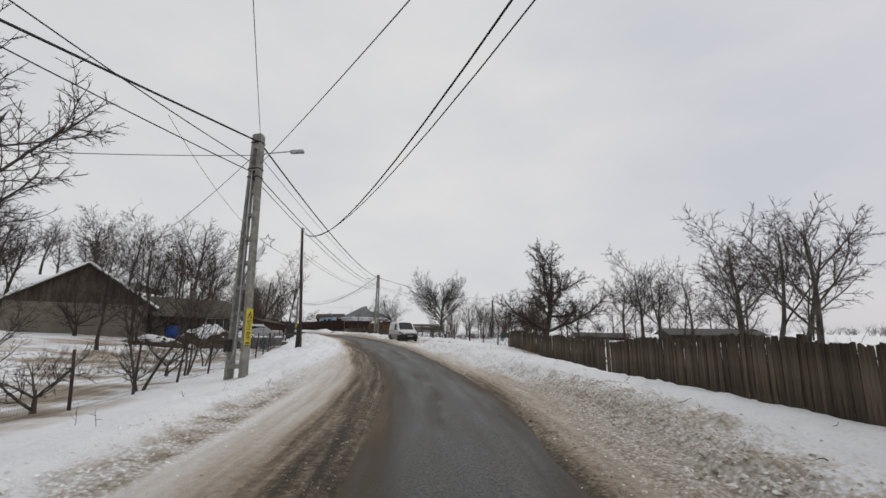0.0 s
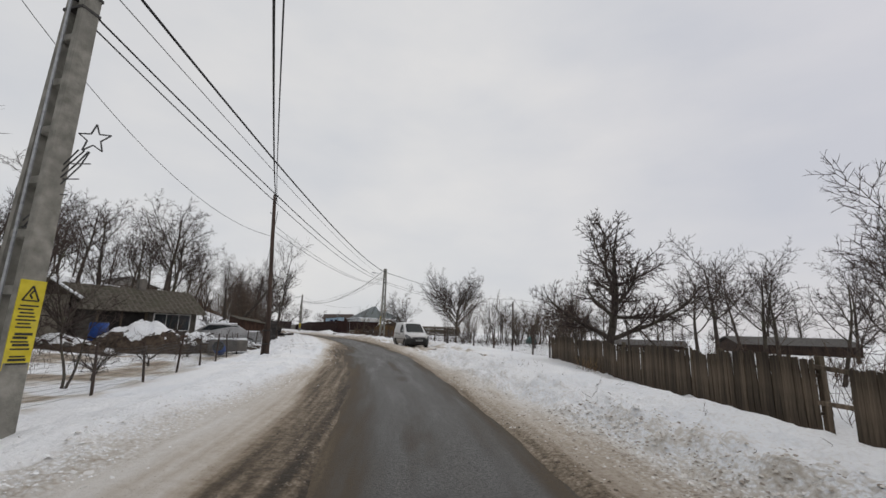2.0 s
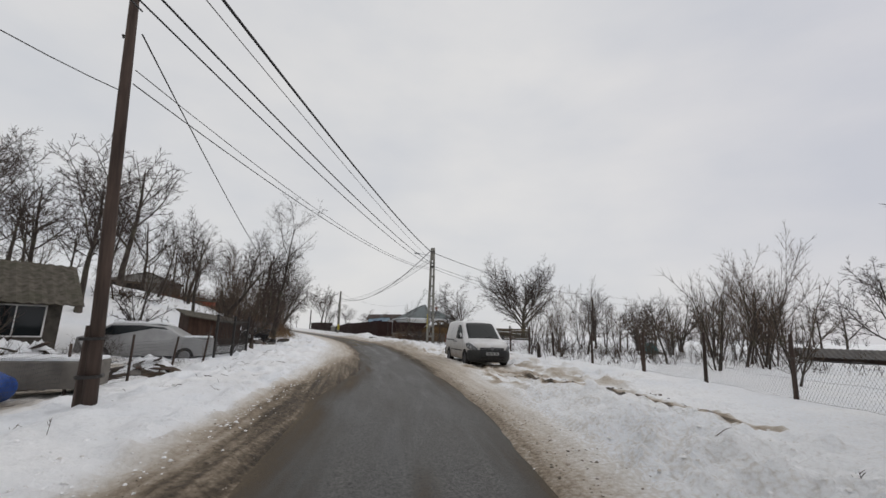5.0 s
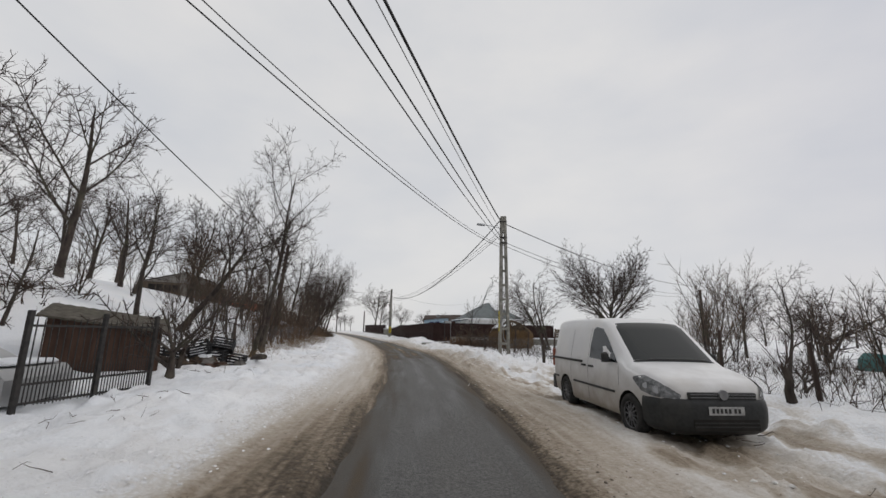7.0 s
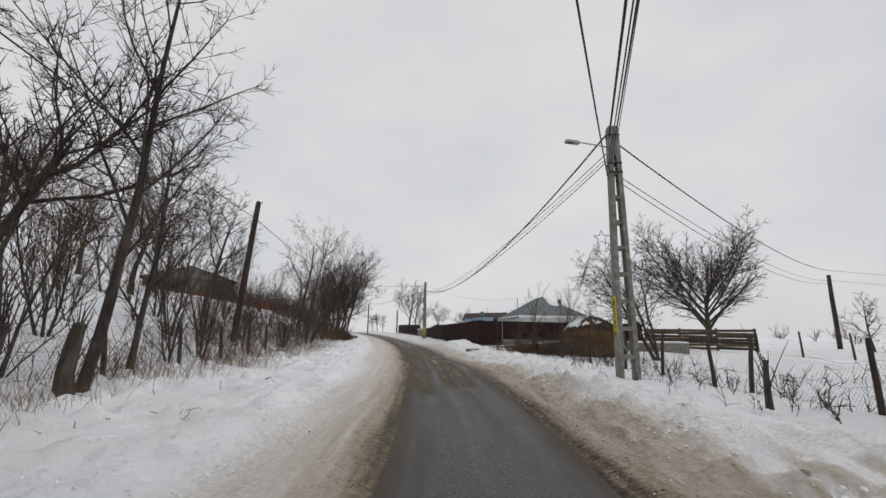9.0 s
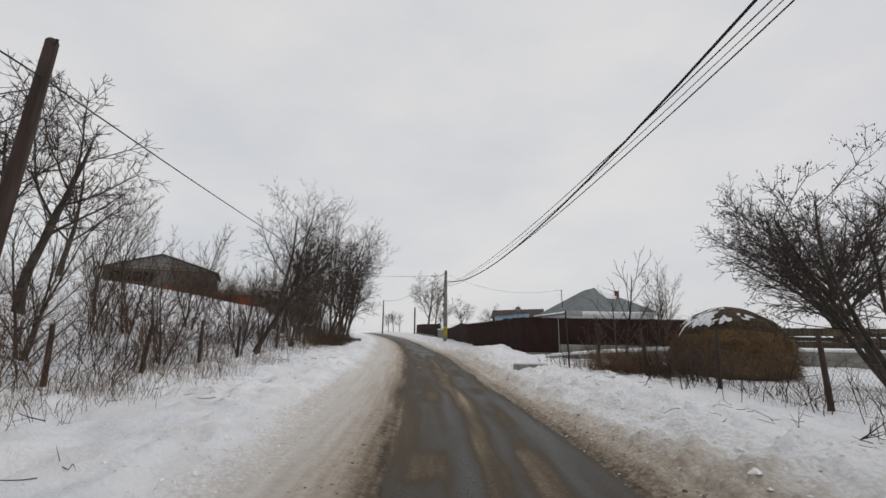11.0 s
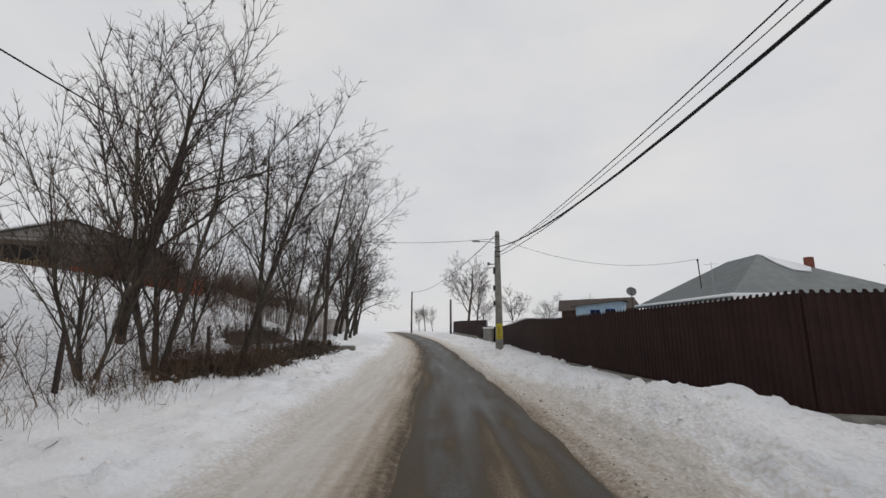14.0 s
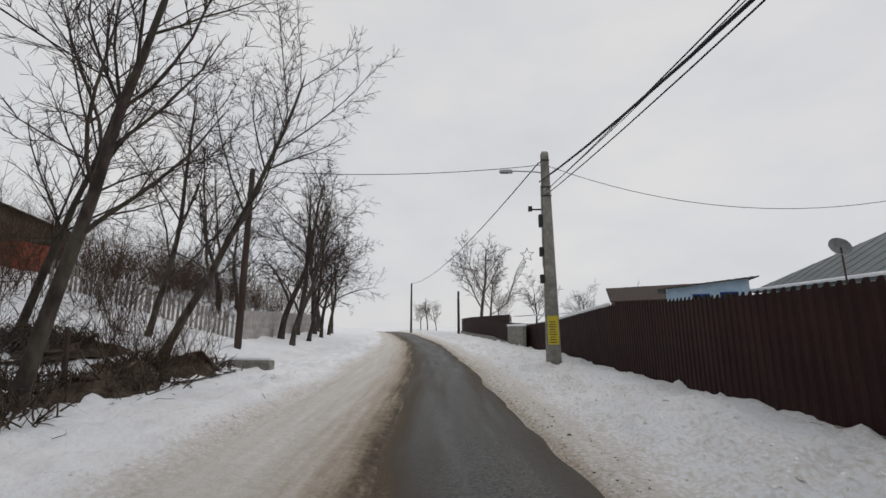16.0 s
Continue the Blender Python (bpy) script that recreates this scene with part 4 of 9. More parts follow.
def lattice_pole(x, y, h, turn, arm_turn, label, open_web=True, boxes=False, base=None, lean=(0.0, 0.0), panel_turn=None, slim=1.0, web=True, chord=0.14, head=1.0):
    """A tapered concrete pole: two chords tied by rungs, with a street lamp on an arm and a yellow warning panel."""
    z0 = ground_z(x, y) - 0.15 if base is None else base
    ob = thing("utility_pole", pose(x, y, z0, lean[0], lean[1], turn), label, "utility pole", "concrete street poles")
    wide = lambda z: (0.31 - 0.14 * z / h) * slim
    deep = lambda z: (0.175 - 0.05 * z / h) * slim
    for side in (-1, 1):
        ch = Mesh()
        ring = []
        for z in (0, h * 0.33, h * 0.66, h - 0.06, h):
            k = 0.03 if z == h else 0.0
            xo, xi, dp = side * (wide(z) - k), side * (wide(z) - (chord if open_web else wide(z))), deep(z) - k
            ring.append([(xo, -dp + 0.02, z), (xo - side * 0.02, -dp, z), (xi, -dp, z), (xi, dp, z), (xo - side * 0.02, dp, z), (xo, dp - 0.02, z)])
        verts = [p for r in ring for p in r]
        faces = [(6 * i + j, 6 * i + (j + 1) % 6, 6 * i + 6 + (j + 1) % 6, 6 * i + 6 + j) for i in range(4) for j in range(6)]
        faces += [tuple(range(6)), tuple(range(24, 30))]
        part("chord", ch.add(verts, faces), M_CONCRETE, ob)
    if open_web:
        z = 0.75
        while z < h - head - 0.1:
            w = wide(z) - chord + 0.01
            part("rung", Mesh().chamfered(-w, -deep(z) + 0.02, z, w, deep(z) - 0.02, z + 0.12, 0.015), M_CONCRETE, ob)
            z += 0.80
        w = wide(h) - 0.06
        part("head_block", Mesh().box(-w, -deep(h) + 0.015, h - head, w, deep(h) - 0.015, h - 0.01), M_CONCRETE, ob)
        panel_web = Mesh()
        for z0_, z1_ in ((1.6, h - 1.0),) if web else ():
            panel_web.add([(-wide(z0_) + 0.1, 0.02, z0_), (wide(z0_) - 0.1, 0.02, z0_), (wide(z1_) - 0.1, 0.02, z1_), (-wide(z1_) + 0.1, 0.02, z1_),
                     (-wide(z0_) + 0.1, -0.02, z0_), (wide(z0_) - 0.1, -0.02, z0_), (wide(z1_) - 0.1, -0.02, z1_), (-wide(z1_) + 0.1, -0.02, z1_)],
                    [(0, 1, 2, 3), (7, 6, 5, 4), (0, 3, 7, 4), (1, 5, 6, 2)])
        if web:
            part("web", panel_web, M_CONCRETE, ob, "recessed darker web")
    # lamp arm and head, towards the road
    a = radians(arm_turn - turn)
    c, s = math.cos(a), math.sin(a)
    arm = [(c * r, s * r, h - 0.75 + k) for r, k in ((0.1, 0.0), (0.25, 0.06), (0.6, 0.12), (1.15, 0.20))]
    part("lamp_arm", Mesh().tube(arm, [0.022] * 4, 6), M_STEEL, ob, "galvanised lamp arm")
    head = Mesh()
    head.m = pose(c * 1.3, s * 1.3, h - 0.55, 0, -6, math.degrees(a))
    head.chamfered(-0.22, -0.09, -0.05, 0.24, 0.09, 0.05, 0.03)
    lamp = part("lamp_head", head, M_STEEL, ob, "flat grey street lamp head")
    gl = Mesh()
    gl.m = head.m
    gl.box(-0.05, -0.07, -0.06, 0.21, 0.07, -0.046)
    part("lamp_lens", gl, M_LAMP_GLASS, lamp)
    # yellow panel wrapped on one chord
    pt = radians((panel_turn if panel_turn is not None else -90))
    zc = 1.75
    w = wide(zc)
    if panel_turn is None:
        pan = Mesh().box(w - 0.012, -0.155, 1.35, w + 0.005, 0.155, 2.55)
        yp = part("warning_panel", pan, M_YELLOW, ob, "yellow warning panel with black bars")
        for i in range(17):
            zb = 1.42 + 0.048 * i
            if i in (3, 9):
                continue
            big = i in (1, 5, 7, 8)
            part("printed_bar", Mesh().box(w + 0.004, -0.12 + 0.013 * (i % 3), zb, w + 0.008, 0.115 - 0.018 * (i % 4), zb + (0.034 if big else 0.022)), M_BLACK, yp)
        tri = Mesh()
        y0, y1, zb = -0.10, 0.10, 2.27
        ym = (y0 + y1) / 2
        for p, q in (((y0, zb), (y1, zb)), ((y1, zb), (ym, zb + 0.20)), ((ym, zb + 0.20), (y0, zb)), ((ym + 0.02, zb + 0.14), (ym - 0.02, zb + 0.08)), ((ym - 0.02, zb + 0.08), (ym + 0.015, zb + 0.03))):
            tri.tube([(w + 0.007, p[0], p[1]), (w + 0.007, q[0], q[1])], [0.012, 0.012], 4)
        part("warning_triangle", tri, M_BLACK, yp)
    else:
        pan = Mesh().box(-w * 0.85, -deep(zc) - 0.012, 0.8, w * 0.85, -deep(zc) - 0.001, 1.68)
        yp = part("warning_panel", pan, M_YELLOW, ob, "yellow warning panel with black bars")
        for i in range(9):
            part("printed_bar", Mesh().box(-w * 0.6, -deep(zc) - 0.015, 0.86 + 0.078 * i, w * (0.5 - 0.1 * (i % 3)), -deep(zc) - 0.011, 0.885 + 0.078 * i), M_BLACK, yp)
    for z in (h - 0.35, h - 1.3, h - 1.6):
        part("steel_band", Mesh().chamfered(-wide(z) - 0.012, -deep(z) - 0.012, z, wide(z) + 0.012, deep(z) + 0.012, z + 0.05, 0.005), M_IRON, ob)
    # conduit and junction box
    if boxes:
        for z, k in ((h - 2.2, 0.42), (h - 3.3, 0.3), (h - 4.2, 0.28)):
            part("junction_box", Mesh().chamfered(-wide(z) - 0.13, -0.08, z - k, -wide(z) - 0.01, 0.08, z, 0.015), M_BLACK, ob, "dark junction box")
        part("insulator_bracket", Mesh().box(-wide(h - 2) - 0.42, -0.015, h - 2.05, -wide(h - 2), 0.015, h - 2.0).box(-wide(h - 2) - 0.46, -0.06, h - 2.08, -wide(h - 2) - 0.34, 0.06, h - 1.92), M_IRON, ob)
        part("conduit", Mesh().tube([(-wide(h * 0.4) - 0.03, -0.05, h * 0.45), (-wide(h) - 0.05, -0.05, h - 1.2)], [0.02, 0.02], 6), M_STEEL, ob)
    else:
        zc = 1.15
        pipe = [(-wide(2.2) + 0.28, -deep(2.2) - 0.03, h - 1.4), (-wide(2) + 0.30, -deep(2) - 0.03, 1.9), (-wide(1.5) + 0.28, -deep(1) - 0.06, 1.15), (-wide(1.2) + 0.18, -deep(1) - 0.07, 0.92), (-wide(1.2) + 0.08, -deep(1) - 0.06, 1.05), (-wide(1.2) + 0.07, -deep(1) - 0.05, 1.25)]
        part("conduit", Mesh().tube(pipe, [0.022] * 6, 6), M_STEEL, ob, "bent steel conduit")
        part("meter_box", Mesh().chamfered(-wide(1.3) - 0.02, -deep(1.3) - 0.13, 1.25, -wide(1.3) + 0.2, -deep(1.3) - 0.01, 1.62, 0.02), M_IRON, ob, "small dark meter box")
    return ob


def light_star(x, y, z, turn):
    """A street Christmas light: a wire star with a tail of streamers, hung on a pole."""
    star = Mesh()
    pts = []
    for i in range(10):
        r = 0.24 if i % 2 == 0 else 0.10
        a = math.pi / 2 + math.pi * i / 5
        pts.append((r * math.cos(a), 0, r * math.sin(a)))
    for i in range(10):
        star.tube([pts[i], pts[(i + 1) % 10]], [0.012, 0.012], 4)
    for k in range(4):
        line = [(-0.05 - 0.04 * k + 0.04 * math.sin(j * 1.3 + k) - 0.12 * j, 0.03 * math.cos(j + k), -0.2 - 0.24 * j) for j in range(7)]
        star.tube(line, [0.011] * 7, 4)
    for j in range(5):
        star.tube([(-0.12 * j - 0.25, 0, -0.42 - 0.25 * j), (-0.12 * j + 0.02, 0, -0.40 - 0.25 * j)], [0.01, 0.01], 4)
    return solid("light_star", star, M_WIRE, pose(x, y, z, 0, 0, turn), "unlit wire Christmas star with streamers hung on a pole", "decoration", "street decorations")


def wooden_post(x, y, h, r0, r1, label, lean=(0, 0), name="utility_post", group="wooden line posts", stub=False, fittings=True):
    ob = thing(name, pose(x, y, ground_z(x, y) - 0.15, lean[0], lean[1], 0), label, "utility post", group)
    part("shaft", Mesh().tube([(0, 0, 0), (0.01, 0, h * 0.3), (-0.015, 0.01, h * 0.7), (0, 0, h - 0.05), (0, 0, h)], [r0, r0 * 0.95, r0 * 0.5 + r1 * 0.5, r1, r1 * 0.7], 10), M_POST_WOOD, ob, smooth=True)
    if stub:
        part("footing_stub", Mesh().tube([(-0.2, 0.03, 0), (-0.12, 0.02, 1.45)], [0.13, 0.10], 8), M_POST_WOOD, ob, "short rotten timber strapped to the foot")
        for zb in (0.55, 1.2):
            part("steel_band", Mesh().tube([(-0.05, 0, zb), (-0.05, 0, zb + 0.05)], [0.21, 0.21], 12), M_IRON, ob)
    if fittings:
        for z, sx in ((h - 0.12, 1), (h - 1.0, -1)):
            part("insulator", Mesh().tube([(sx * r1, 0, z), (sx * (r1 + 0.09), 0, z), (sx * (r1 + 0.09), 0, z + 0.07)], [0.012, 0.012, 0.03], 6), M_IRON, ob)
    return ob


def cable(points, sag, radius, label="thin black overhead cable", mat=None, group="overhead cables"):
    """A hanging cable from support to support."""
    m = Mesh()
    line = []
    for a, b in zip(points[:-1], points[1:]):
        a, b = Vector(a), Vector(b)
        for i in range(21 if b is Vector(points[-1]) else 20):
            t = i / 20
            line.append(a.lerp(b, t) - Vector((0, 0, 4 * sag * t * (1 - t))))
    line.append(Vector(points[-1]))
    m.tube(line, [radius] * len(line), 5)
    return solid("overhead_cable", m, mat or M_CABLE, Matrix.Identity(4), label, "cable", group, True)


P1, P2, P3, P4 = (-5.72, 14.0), (-9.08, 29.1), (-8.70, 56.2), (-31.28, 89.8)
lattice_pole(*P1, 8.5, -10, 8, "grey concrete lattice pole with yellow warning panel at the snowy verge", base=-0.15, lean=(-1.2, -1.1), web=False, chord=0.10, head=0.55)
lattice_pole(*P3, 8.0, 200, 205, "grey concrete lattice pole with street lamp beside the road", base=0.85, web=False)
lattice_pole(*P4, 7.2, 30, 195, "smooth grey concrete pole with lamp and boxes by the fence", open_web=False, boxes=True, base=1.15, panel_turn=-90, slim=0.72)
light_star(-5.22, 14.2, 4.6, 10)
light_star(-9.2, 56.1, 5.2, 10)
light_star(-32.1, 90.0, 4.9, 10)
wooden_post(*P2, 8.1, 0.115, 0.08, "tall dark tarred wooden post strapped to a stub", lean=(2.5, -2.1), stub=True)
LP1, LP2 = (-22.95, 54.9), (-40.5, 85.1)
wooden_post(*LP1, 5.9, 0.13, 0.10, "dark wooden line post leaning over the brush", lean=(-1.7, 4.2))
wooden_post(*LP2, 6.4, 0.12, 0.09, "grey wooden line post among bare trees")
wooden_post(10.5, 96.5, 7.6, 0.22, 0.16, "distant wooden line post in a field", fittings=True)
wooden_post(*place(137, 1.5), 6.5, 0.14, 0.10, "distant wooden line post at the road bend")
wooden_post(*place(128, 5.6), 4.8, 0.15, 0.12, "short dark wooden post by the road bend")

T1, T3, T4 = (-5.78, 14.15, 8.05), (-8.8, 56.2, 8.5), (-31.55, 90.0, 8.1)
LPT1, LPT2 = (-22.53, 55.08, 6.75), (-40.2, 84.8, 7.9)
cable([(-10.72, -8.86, 5.15), T1], 0.05, 0.030, "thick black twisted overhead cable")
cable([(-16.61, -14.0, 10.5), (-5.78, 14.15, 6.9)], 0.7, 0.016, "single black overhead cable to pole")
cable([(-6.78, -8.41, 7.56), (-5.78, 14.15, 7.2)], 0.6, 0.014)
cable([(-13.98, 0.78, 2.87), (-5.8, 14.2, 7.6)], 0.34, 0.010, "service drop from pole to house")
cable([(5.3, -12.0, 8.0), (-5.75, 14.15, 8.1)], 0.12, 0.009, "thin grey overhead wire", M_WIRE)
cable([(15.92, -16.0, 6.8), (-5.7, 14.2, 7.3)], 0.9, 0.011, "thin overhead wire crossing the road", M_WIRE)
cable([T1, T3], 0.75, 0.030, "thick black twisted overhead cable")
cable([(-5.78, 14.15, 6.9), (-8.8, 56.2, 7.6)], 0.75, 0.018, "pair of grey overhead cables")
cable([(-5.85, 14.15, 6.75), (-8.9, 56.2, 7.45)], 0.85, 0.014)
cable([(-5.7, 14.15, 7.5), (-8.7, 56.2, 7.75)], 0.55, 0.010, "thin grey overhead wire", M_WIRE)
cable([(-20.0, 25.4, 5.0), (-5.8, 14.2, 7.75)], 0.5, 0.010, "service drop from pole to house")
cable([(5.36, -3.0, 7.47), (-9.25, 28.85, 8.2)], 2.26, 0.018, "black overhead cable crossing the road")
cable([(5.59, -3.0, 6.98), (-9.25, 28.85, 8.2)], 2.01, 0.012, "thin overhead wire crossing the road")
cable([(-10.17, 15.64, 9.87), (-9.3, 28.9, 6.4)], 1.29, 0.010, "thin grey overhead wire", M_WIRE)
cable([(-9.2, 28.9, 6.9), (-8.9, 56.2, 7.2)], 0.8, 0.010, "thin grey overhead wire", M_WIRE)
cable([(-9.2, 28.9, 6.6), (-8.9, 56.2, 7.05)], 0.7, 0.012)
cable([(-9.2, 28.9, 7.7), LPT1, LPT2, (*place(124, -6.0), 8.6)], 0.3, 0.016, "black overhead cable along the wooden posts")
cable([(-8.8, 56.2, 8.7), (-31.55, 90.0, 7.4)], 2.0, 0.030, "thick black twisted overhead cable")
cable([(-8.9, 56.2, 7.7), (-31.5, 90.0, 6.8)], 1.2, 0.014)
cable([(-8.8, 56.3, 8.1), (-31.4, 90.0, 7.0)], 1.0, 0.013)
cable([(-8.85, 56.3, 7.9), (-31.5, 90.0, 6.95)], 1.1, 0.009, "thin grey overhead wire", M_WIRE)
cable([T4, (*place(137, 1.5), 8.1)], 1.0, 0.022, "thick black twisted overhead cable")
cable([T3, (10.5, 96.4, 8.9)], 0.9, 0.026, "thick black overhead cable over the fields")
cable([(-8.8, 56.3, 7.4), (10.5, 96.4, 7.9)], 1.0, 0.014)
cable([(-8.8, 56.3, 7.2), (10.5, 96.4, 7.7)], 1.2, 0.014)
cable([(10.5, 96.4, 8.9), (60.0, 120.0, 9.0)], 1.0, 0.016)
cable([(10.5, 96.4, 7.9), (60.0, 120.0, 7.8)], 1.0, 0.012)
cable([T4, (-21.09, 95.25, 6.56)], 0.95, 0.010, "service drop from pole to house")
cable([(*P4, 7.9), LPT2], 0.25, 0.012, "service cable across the road")


# ---- wooden plank fence on the right ----
PLANKS = []
for k in range(5):
    rng = random.Random(40 + k)
    pm = Mesh()
    h, w = 1.20 + 0.025 * rng.uniform(-1, 1), 0.098
    t = rng.uniform(-0.03, 0.03)
    pm.add([(-w / 2, 0, 0), (w / 2, 0, 0), (w / 2 - 0.01, 0, h - 0.02), (0.01 + t, 0, h + rng.uniform(-0.02, 0.012)), (-w / 2 + 0.01, 0, h - 0.03 * rng.random()),
            (-w / 2, 0.022, 0), (w / 2, 0.022, 0), (w / 2 - 0.01, 0.022, h - 0.02), (0.01 + t, 0.022, h + rng.uniform(-0.02, 0.012)), (-w / 2 + 0.01, 0.022, h - 0.03)],
           [(0, 1, 2, 3, 4), (9, 8, 7, 6, 5), (0, 5, 6, 1), (1, 6, 7, 2), (2, 7, 8, 3), (3, 8, 9, 4), (4, 9, 5, 0)])
    PLANKS.append(pm.data("plank", M_OLD_WOOD))


def plank_fence(a, b, label, gap=None):
    """An old board fence from a to b, each board its own, on posts and two rails."""
    a, b = Vector((*a, 0)), Vector((*b, 0))
    run = b - a
    n = int(run.length / 0.082)
    turn = math.degrees(math.atan2(run.y, run.x))
    ob = thing("plank_fence", pose(a.x, a.y, ground_z(a.x, a.y), 0, 0, 0), label, "fence", "old board fences")
    z0 = ob.matrix_world.translation.z
    rng = random.Random(int(abs(a.x * 10 + a.y)))
    side = Vector((-math.sin(radians(turn)), math.cos(radians(turn)), 0))
    for i in range(n):
        p = a + run * ((i + 0.5) / n) + side * (0.009 * (i % 2) + 0.004 * math.sin(i * 2.3))
        wave = 0.05 * math.sin(i * 0.13) + 0.03 * math.sin(i * 0.041 + 1)
        part("plank", PLANKS[rng.randrange(5)], None, ob,
             m=pose(p.x - a.x, p.y - a.y, ground_z(p.x, p.y) - z0 - 0.06 + wave, rng.uniform(-1, 1), rng.uniform(-0.5, 0.5), turn + rng.uniform(-1.6, 1.6)))
    for j in range(int(run.length / 2.4) + 1):
        p = a + run * min(j * 2.4 / run.length, 1.0)
        part("post", Mesh().chamfered(-0.05, -0.16, -0.2, 0.05, -0.06, 1.12 + 0.1 * rng.random(), 0.01), M_OLD_WOOD, ob, m=pose(p.x - a.x, p.y - a.y, ground_z(p.x, p.y) - z0, rng.uniform(-2, 2), rng.uniform(-2, 2), turn))
    for zr in (0.32, 0.92):
        pts = []
        for j in range(9):
            p = a + run * (j / 8)
            pts.append((p.x - a.x, p.y - a.y, ground_z(p.x, p.y) - z0 + zr))
        off = Vector((-math.sin(radians(turn)), math.cos(radians(turn)), 0)) * -0.04
        part("rail", Mesh().tube([Vector(q) + off for q in pts], [0.03] * 9, 4), M_OLD_WOOD, ob)
    return ob




plank_fence((6.95, -4.0), (6.10, 15.15), "old grey board fence half sunk in snow")
plank_fence((6.16, 15.85), (5.05, 31.2), "old grey board fence with uneven boards in snow")
gap_bar = thing("gate_bar", at(6.16, 15.5, 86), "dark weathered bars across a narrow gap in the board fence", "gate bar")
for zb, tilt in ((0.42, 2), (0.95, -3)):
    part("bar", Mesh().chamfered(-0.42, -0.02, 0, 0.42, 0.02, 0.07, 0.01), M_OLD_WOOD, gap_bar, m=pose(0, 0.03, zb, 0, tilt, 0))


# ---- wire mesh fences ----
def wire_fence(points, height_m, label, mat_post=None, spacing=2.2, rows=9, step=0.10, slope=0.0, post_h=1.35, post_r=0.05):
    """Wooden posts with wire netting of uprights and strands."""
    pts = []
    for a, b in zip(points[:-1], points[1:]):
        a, b = Vector((*a, 0)), Vector((*b, 0))
        n = max(1, int((b - a).length / 0.5))
        pts += [a + (b - a) * (i / n) for i in range(n)]
    pts.append(Vector((*points[-1], 0)))
    o = pts[0]
    z0 = ground_z(o.x, o.y)
    ob = thing("wire_fence", pose(o.x, o.y, z0), label, "fence", "wire netting fences")
    prof = [Vector((p.x - o.x, p.y - o.y, ground_z(p.x, p.y) - z0)) for p in pts]
    rng = random.Random(int(abs(o.x * 7 + o.y * 3)))
    dist = 0.0
    for i, p in enumerate(prof):
        if i and (p - prof[i - 1]).length:
            dist += (p - prof[i - 1]).length
        if i == 0 or dist > spacing:
            dist = 0.0
            lean = Vector((rng.uniform(-0.12, 0.12), rng.uniform(-0.12, 0.12), 0))
            hh = post_h * rng.uniform(0.85, 1.12)
            part("post", Mesh().tube([p - Vector((0, 0, 0.2)), p + lean * 0.5 + Vector((0, 0, hh * 0.5)), p + lean + Vector((0, 0, hh))], [post_r * 1.1, post_r, post_r * 0.85], 6), mat_post or M_POST_WOOD, ob)
    net = Mesh()
    for r in range(rows):
        z = 0.04 + height_m * r / (rows - 1)
        net.tube([p + Vector((0, 0, z)) for p in prof], [0.0035] * len(prof), 3, cap=False)
    run = np.r_[0, np.cumsum([(q - p).length for p, q in zip(prof[:-1], prof[1:])])]
    path = np.array([tuple(p) for p in prof])
    spot = lambda u: Vector([float(np.interp(u, run, path[:, k])) for k in range(3)])
    for j in range(int(run[-1] / step)):
        p = spot(j * step) + Vector((0, 0, 0.04))
        if slope:
            for way in (-1, 1):
                u = j * step + way * slope * step
                if 0 <= u <= run[-1]:
                    net.tube([p, spot(u) + Vector((0, 0, height_m))], [0.0018] * 2, 3, cap=False)
        else:
            net.tube([p, spot(j * step) + Vector((0, 0, height_m))], [0.0018] * 2, 3, cap=False)
    part("wire_netting", net, M_WIRE, ob, "rusty grey wire netting")
    return ob


wire_fence([(-6.6, -2.0), (-7.2, 10.0), (-7.6, 15.0), (-8.2, 19.3), (-9.6, 25.0), (-11.2, 30.0), (-13.0, 36.9)], 0.95, "sagging wire netting fence on dark wooden posts in snow", step=0.055, rows=12, post_r=0.032, post_h=1.2, spacing=1.7)
wire_fence([(2.6, 39.0), (-0.4, 44.0), (-3.2, 50.5), (-6.6, 56.0)], 0.9, "diamond wire netting fence on dark posts in snow", slope=7, step=0.075, rows=3)
wire_fence([(-6.6, 56.0), (-9.0, 61.0), (-12.0, 65.5), (-15.0, 69.3)], 0.9, "wire netting fence on wooden posts before dry brush", slope=7, step=0.075, rows=3)
wire_fence([(5.0, 31.5), (4.4, 34.5), (3.2, 37.5), (2.6, 39.0)], 0.9, "low wire netting fence on wooden posts before a field", slope=7, step=0.08, rows=3)


wire_fence([place(47 + 3.5 * k, -6.1 - 0.12 * math.sin(k * 1.9)) for k in range(13)], 0.85, "old wire netting fence on short leaning stakes along the bank", slope=7, step=0.09, rows=3, post_h=1.05, post_r=0.045)


wire_fence([(-0.2, 79.0), (5.0, 75.0), (10.0, 70.5), (16.0, 66.0)], 1.0, "long wire fence on dark posts across the snowy field", slope=7, step=0.25, rows=3, post_h=1.5, post_r=0.06)


